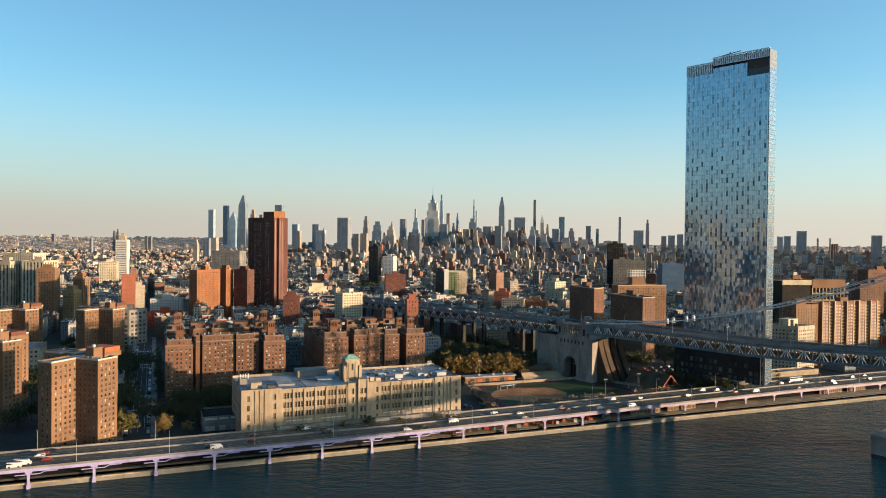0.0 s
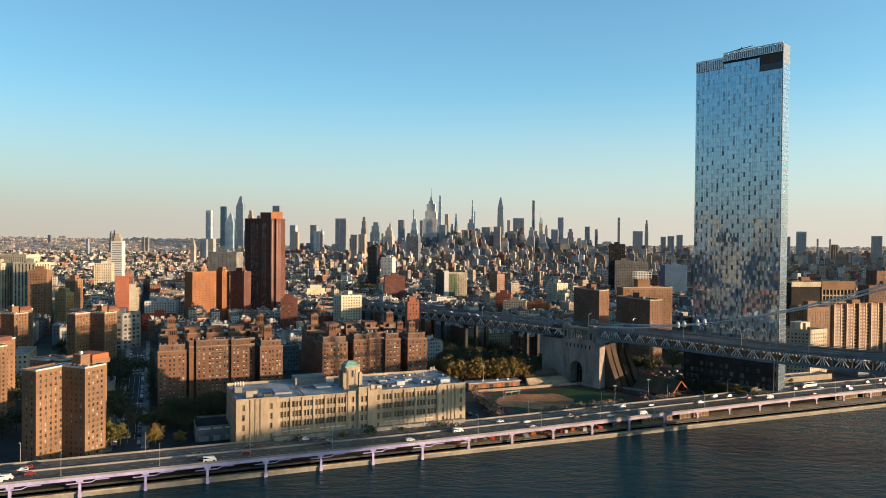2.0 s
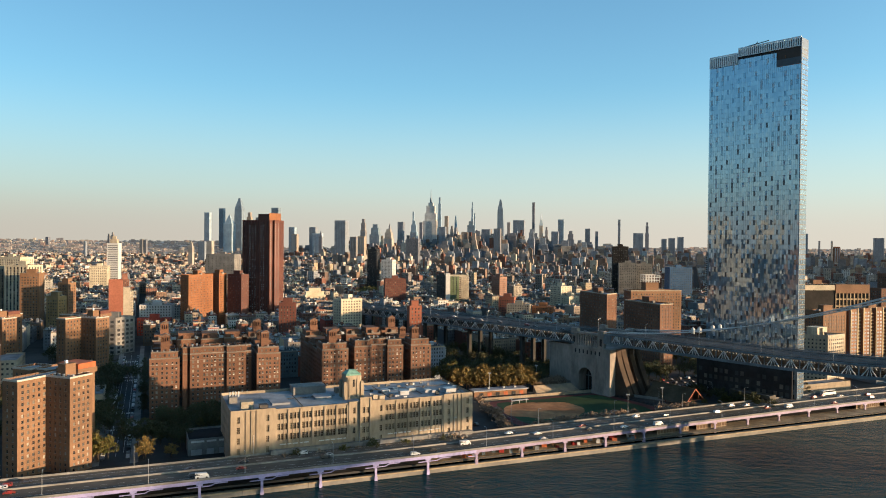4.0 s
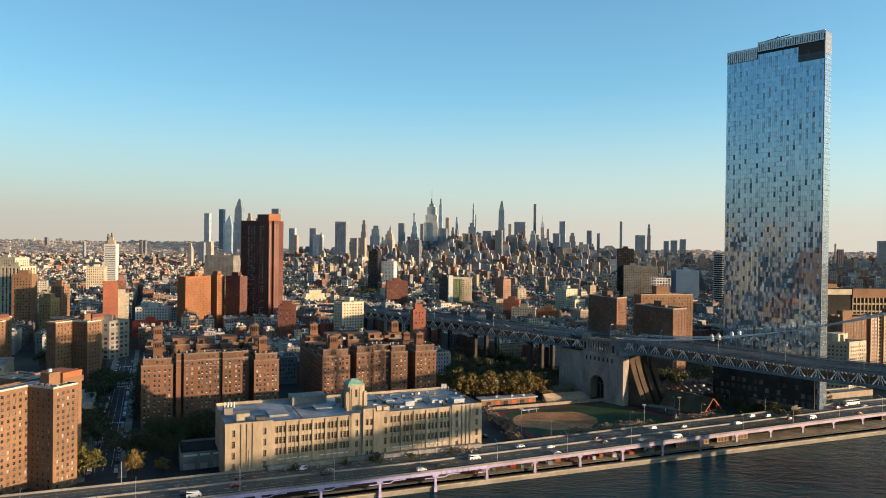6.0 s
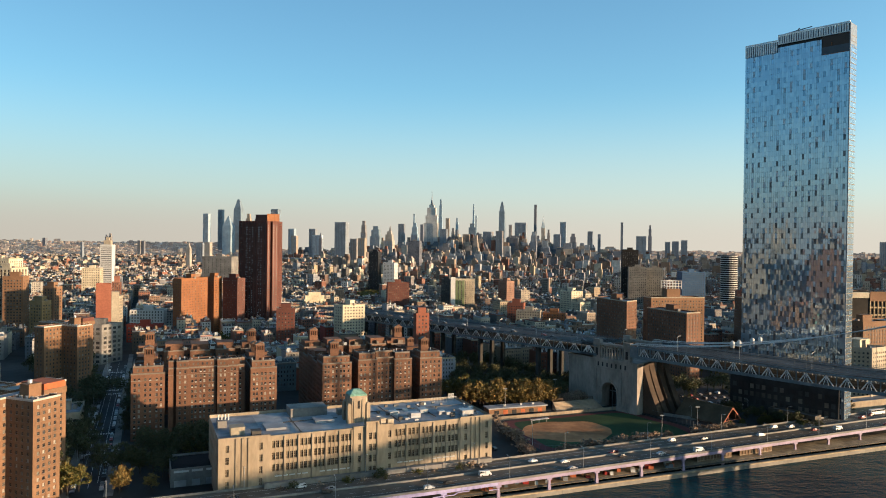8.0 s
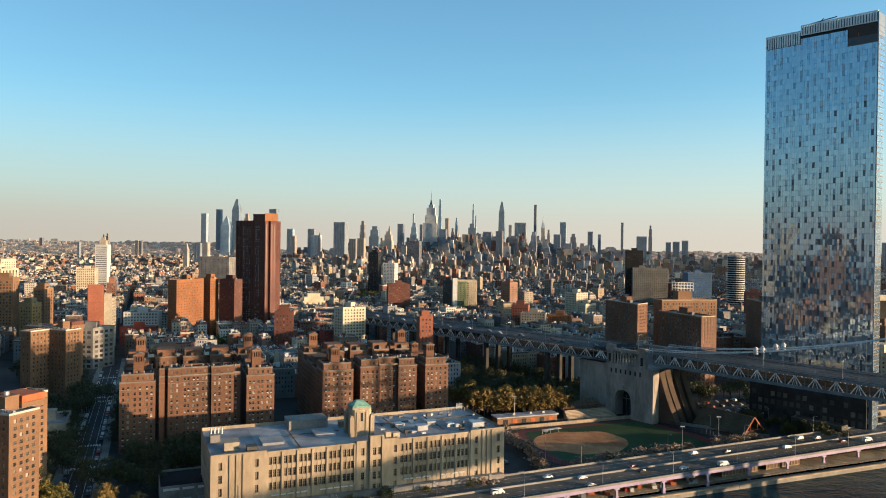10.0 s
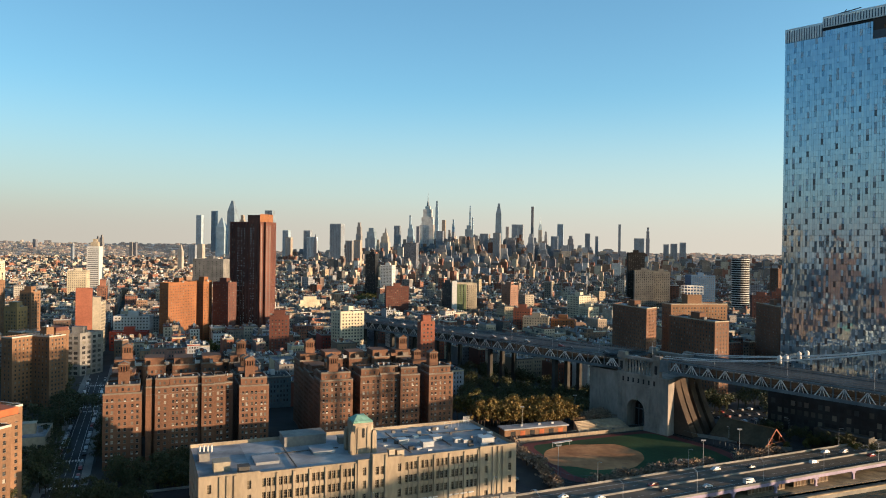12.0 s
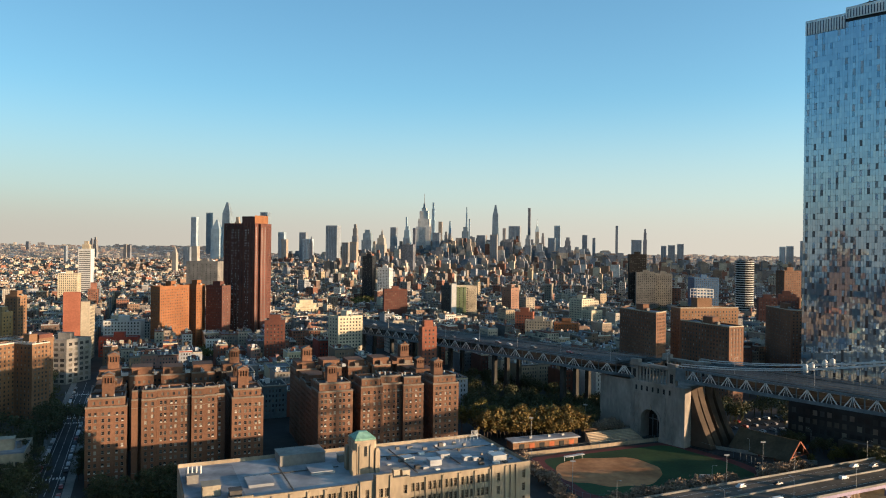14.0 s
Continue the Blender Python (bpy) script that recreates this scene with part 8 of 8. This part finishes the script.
far_trees([(*BP(6, 112, 0)[:2], 26, 26, 14), (*BP(-14, 84, 0)[:2], 14, 14, 12), (24, 632, 40, 24, 44), (12, 720, 14, 30, 14), (70, 630, 16, 16, 14), (-245, 420, 18, 18, 10)]
          + [(*BP(-58 - i * 15, -8, 0)[:2], 7, 7, 2) for i in range(13)] + [(*BP(-52 - i * 14, 33, 0)[:2], 8, 8, 3) for i in range(11)], LEAF_GREEN, "dark green trees beside and behind the bridge", 420, (0.3, 0.6))
far_trees([(-262, 560, 24, 56, 30), (-330, 690, 36, 26, 16), (-296, 500, 28, 36, 24)], LEAF_GREEN, "dark green trees between the housing towers", 260, (0.35, 0.7))
grove("gold", -155, 402, 4, 4, 4, 22, 1.0)
grove("gold", -144, 403, 2.5, 3, 2, 22, 0.85)
grove("olive", -178, 398, 4, 7, 5, 22, 1.1)
grove("green", -168, 424, 10, 8, 7, 22, 1.0)
grove("olive", -40, 490, 38, 5, 14, 22, 0.85)
grove("olive", -8, 512, 18, 9, 12, 22, 0.85)
grove("gold", -20, 500, 20, 5, 6, 22, 0.8)
grove("bare", 84, 478, 48, 3.5, 40, 25, 1.35)
grove("bare", 28, 492, 3, 42, 26, 9, 1.35)
grove("bare", 80, 590, 14, 4, 16, 31, 1.7)
grove("green", *BP(70, 52, 0)[:2], 34, 5, 22, -53, 0.75)
grove("olive", *BP(96, 48, 0)[:2], 30, 4, 14, -53, 0.6)
grove("bare", 150, 508, 16, 6, 22, 22, 1.4)
grove("green", 236, 560, 40, 8, 9, 22, 0.6)
for i in range(11):
    a = radians(BEIGE_ANGLE)
    u = 24 + i * 9.6 + rng.uniform(-2.5, 2.5)
    plant(("bare", "green", "bare", "olive")[i % 4], -108.6 + math.cos(a) * u + math.sin(a) * 6.0, 386.0 + math.sin(a) * u - math.cos(a) * 6.0, (1.5, 0.75)[i % 2])
grove("olive", 190, 536, 24, 4, 10, 22, 0.5)


# ---- vehicles ----
def vehicle(kind, length, wide, high, profile, paint, label, wheels=True):
    v = thing(kind, (0, -1000, -60), label, kind, "vehicles on the roads")
    n = len(profile)
    s = Shape()
    for y in (-wide / 2, wide / 2):
        s.v += [(x * length, y * (0.86 if z > 0.62 else 1.0), z * high) for x, z in profile]
    s.f += [tuple(range(n)), tuple(range(2 * n - 1, n - 1, -1))]
    s.f += [(i, n + i, n + (i + 1) % n, (i + 1) % n) for i in range(n)]
    s.k += [0] * (n + 2)
    if not wheels:
        for x in (-0.31, 0.31):
            s.tube((x * length, -wide / 2 - 0.02, 0.33), (x * length, wide / 2 + 0.02, 0.33), 0.33, 8, k=1)
    part("body", s, [paint, RUBBER], v)
    top = max(z for _, z in profile) * high
    g = Shape()
    xs = [x * length for x, z in profile if z > 0.9]
    x0, x1 = min(xs), max(xs)
    for y in (-1, 1):
        g.poly([(x0 - 0.1, y * wide * 0.47, top * 0.66), (x1 + 0.15, y * wide * 0.47, top * 0.66), (x1, y * wide * 0.438, top * 0.93), (x0, y * wide * 0.438, top * 0.93)][::y])
    g.poly([(x1 + 0.04, -wide * 0.4, top * 0.93), (x1 + 0.04, wide * 0.4, top * 0.93), (x1 + 0.3, wide * 0.44, top * 0.68), (x1 + 0.3, -wide * 0.44, top * 0.68)][::-1])
    part("glass", g, CAR_GLASS, v)
    r = 0.33 if length < 6 else 0.48
    for x in (-0.31, 0.31) if wheels else ():
        for y in (-1, 1):
            part("wheel", Shape().tube((x * length, y * (wide / 2 - 0.22), r), (x * length, y * (wide / 2 + 0.02), r), r, 10), RUBBER, v)
    return v


sedan = vehicle("car", 4.6, 1.82, 1.45, [(-0.5, 0.2), (0.5, 0.2), (0.5, 0.5), (0.28, 0.62), (0.12, 0.98), (-0.22, 1.0), (-0.42, 0.66), (-0.5, 0.62)], CAR_PAINT, "small saloon car standing on the road")
suv = vehicle("car", 4.8, 1.95, 1.8, [(-0.5, 0.2), (0.5, 0.2), (0.5, 0.52), (0.27, 0.62), (0.15, 0.98), (-0.44, 1.0), (-0.5, 0.6)], CAR_PAINT, "tall estate car standing on the road")
van = vehicle("van", 6.0, 2.1, 2.5, [(-0.5, 0.14), (0.5, 0.14), (0.5, 0.45), (0.4, 0.6), (0.3, 0.98), (-0.5, 1.0)], BUS_PAINT, "white delivery van standing on the road")
bus = vehicle("bus", 13.0, 2.6, 3.3, [(-0.5, 0.1), (0.5, 0.1), (0.5, 0.9), (0.48, 1.0), (-0.49, 1.0)], BUS_PAINT, "long white coach on the highway")
parked = [vehicle("car", 4.6, 1.82, 1.45, [(-0.5, 0.2), (0.5, 0.2), (0.5, 0.5), (0.28, 0.62), (0.12, 0.98), (-0.22, 1.0), (-0.42, 0.66), (-0.5, 0.62)], CAR_PAINT, "small saloon car parked at the kerb", False),
          vehicle("car", 4.8, 1.95, 1.8, [(-0.5, 0.2), (0.5, 0.2), (0.5, 0.52), (0.27, 0.62), (0.15, 0.98), (-0.44, 1.0), (-0.5, 0.6)], CAR_PAINT, "tall estate car parked at the kerb", False)]
placed = set()


def drive(model, m):
    if id(model) not in placed:
        placed.add(id(model))
        model.matrix_basis = m
        return
    copy_thing(model, m)


for lane, turn in ((2.6, 0), (6.0, 0), (9.6, 0), (12.6, 0), (16.4, 180), (19.6, 180), (23.0, 180)):
    a = -200 + rng.uniform(0, 30)
    while a < 420:
        model = rng.choice((sedan, sedan, suv, suv, sedan, suv, sedan, van))
        drive(model, shore_matrix(a, edge_b(a) + lane, DECK_Z + 0.01, turn + (2.3 if 0 < a < 330 else 0)))
        a += rng.uniform(55, 150)
for a, lane in ((318, 24.5),):
    drive(bus, shore_matrix(a, edge_b(a) + lane, DECK_Z + 0.01, 182))
for side, off in ((-1, -5.9), (1, 5.9)):
    a = 10
    while a < 350:
        if rng.random() < 0.85 and not any(c - 4 < a < c + 8 for c in (68, 110, 226, 240, 318)):
            p = SP(a, off, GROUND_Z + 0.05)
            drive(rng.choice(parked), Matrix.Translation(p) @ Matrix.Rotation(STREET_TURN + (math.pi if side < 0 else 0), 4, "Z"))
        a += rng.uniform(5.6, 6.6)
for off in (-4.6, 4.6):
    for k in range(16):
        if rng.random() < 0.85:
            drive(rng.choice(parked), Matrix.Translation(QP(-4 + k * 6.2, off, GROUND_Z + 0.06)) @ Matrix.Rotation(math.atan2(side_d.y, side_d.x), 4, "Z"))
for r_ in range(5):
    for k in range(9):
        if rng.random() < 0.75:
            x, y = 178 + k * 8.0 - r_ * 6.6, 566 + k * 3.2 + r_ * 11.0
            drive(rng.choice(parked), Matrix.Translation((x, y, GROUND_Z + 0.32)) @ Matrix.Rotation(radians(112), 4, "Z"))
for k in range(14):
    drive(rng.choice(parked), Matrix.Translation((-66 + k * 4.4, 520 + k * 1.7, GROUND_Z + 0.05)) @ Matrix.Rotation(radians(112), 4, "Z"))
for k in range(16):
    s_ = -20 - k * 24 + rng.uniform(-6, 6)
    drive(rng.choice(parked), Matrix.Translation(BP(s_, rng.choice((3.0, 6.0)), BRIDGE_DECK(s_))) @ Matrix.Rotation(math.atan2(bdir.y, bdir.x), 4, "Z"))

# ---- lamps in the lot and by the streets ----
for x, y in ((150, 545), (172, 560), (196, 566), (224, 560), (256, 572), (214, 590)):
    copy_thing(first_lamp, Matrix.Translation((x, y, GROUND_Z)) @ Matrix.Rotation(rng.uniform(0, 6), 4, "Z"))
for i in range(6):
    copy_thing(first_lamp, Matrix.Translation(SP(60 + i * 55, 8)) @ Matrix.Rotation(STREET_TURN - 1.57, 4, "Z"))
for s_ in range(-300, 200, 42):
    copy_thing(first_lamp, Matrix.Translation(BP(s_, 1.2, BRIDGE_DECK(s_))) @ Matrix.Rotation(math.atan2(bside.y, bside.x) - 1.57, 4, "Z"))
for x, y, h in ((112, 485, 17), (38, 480, 15), (30, 560, 16), (142, 512, 16), (70, 600, 15)):
    mast = thing("floodlight_mast", (x, y, GROUND_Z), "tall thin grey floodlight mast beside the field", "mast", "field masts")
    part("pole", Shape().tube((0, 0, 0), (0, 0, h), 0.16, 6, 0.1), GALV, mast)
    part("lamp_bar", Shape().box(-1.2, 1.2, -0.1, 0.1, h - 0.2, h + 0.5), GALV, mast)

# ---- details of the shed and the far street corner ----
for k, (u0, u1, mat_) in enumerate(((1.5, 8.0, WHITE), (9.2, 14.0, WHITE), (15.5, 22.5, WHITE))):
    m = Matrix.Translation((-136.5, 406.5, 0)) @ Matrix.Rotation(radians(22.6), 4, "Z")
    part("sign_bar", Shape().box(u0, u1, -0.25, -0.02, 10.6, 11.5, 0, m), mat_, low_shed, "plain sign board over the shed front", at=low_shed.location)
    part("shutter", Shape().box(u0, u1 - 1.2, -0.12, -0.01, GROUND_Z + 0.1, 7.0, 0, m), GALV, low_shed, "grey roller shutter", at=low_shed.location)
# retaining wall and light poles by the grass bank
wall_run = Shape()
m = Matrix.Translation((133, 556, 0)) @ Matrix.Rotation(radians(-33), 4, "Z")
for k in range(9):
    wall_run.box(k * 6, k * 6 + 5.92, -0.25, 0.25, GROUND_Z - 0.5, GROUND_Z + 2.4, 0, m)
tagged(wall_run.object("retaining_wall", CONCRETE), "grey concrete retaining wall beside the ball field", "wall", kind="structure")
for k in range(4):
    globe = thing("globe_lamp", (168 + k * 13.5, 585 - k * 6.5, GROUND_Z), "short lamp post with a white globe", "street lamp", "globe lamps")
    part("pole", Shape().tube((0, 0, 0), (0, 0, 4.2), 0.09, 6), GALV, globe)
    part("globe", Shape().tube((0, 0, 4.2), (0, 0, 4.7), 0.3, 8, 0.55).tube((0, 0, 4.7), (0, 0, 5.2), 0.55, 8, 0.3), WHITE, globe, smooth=True)
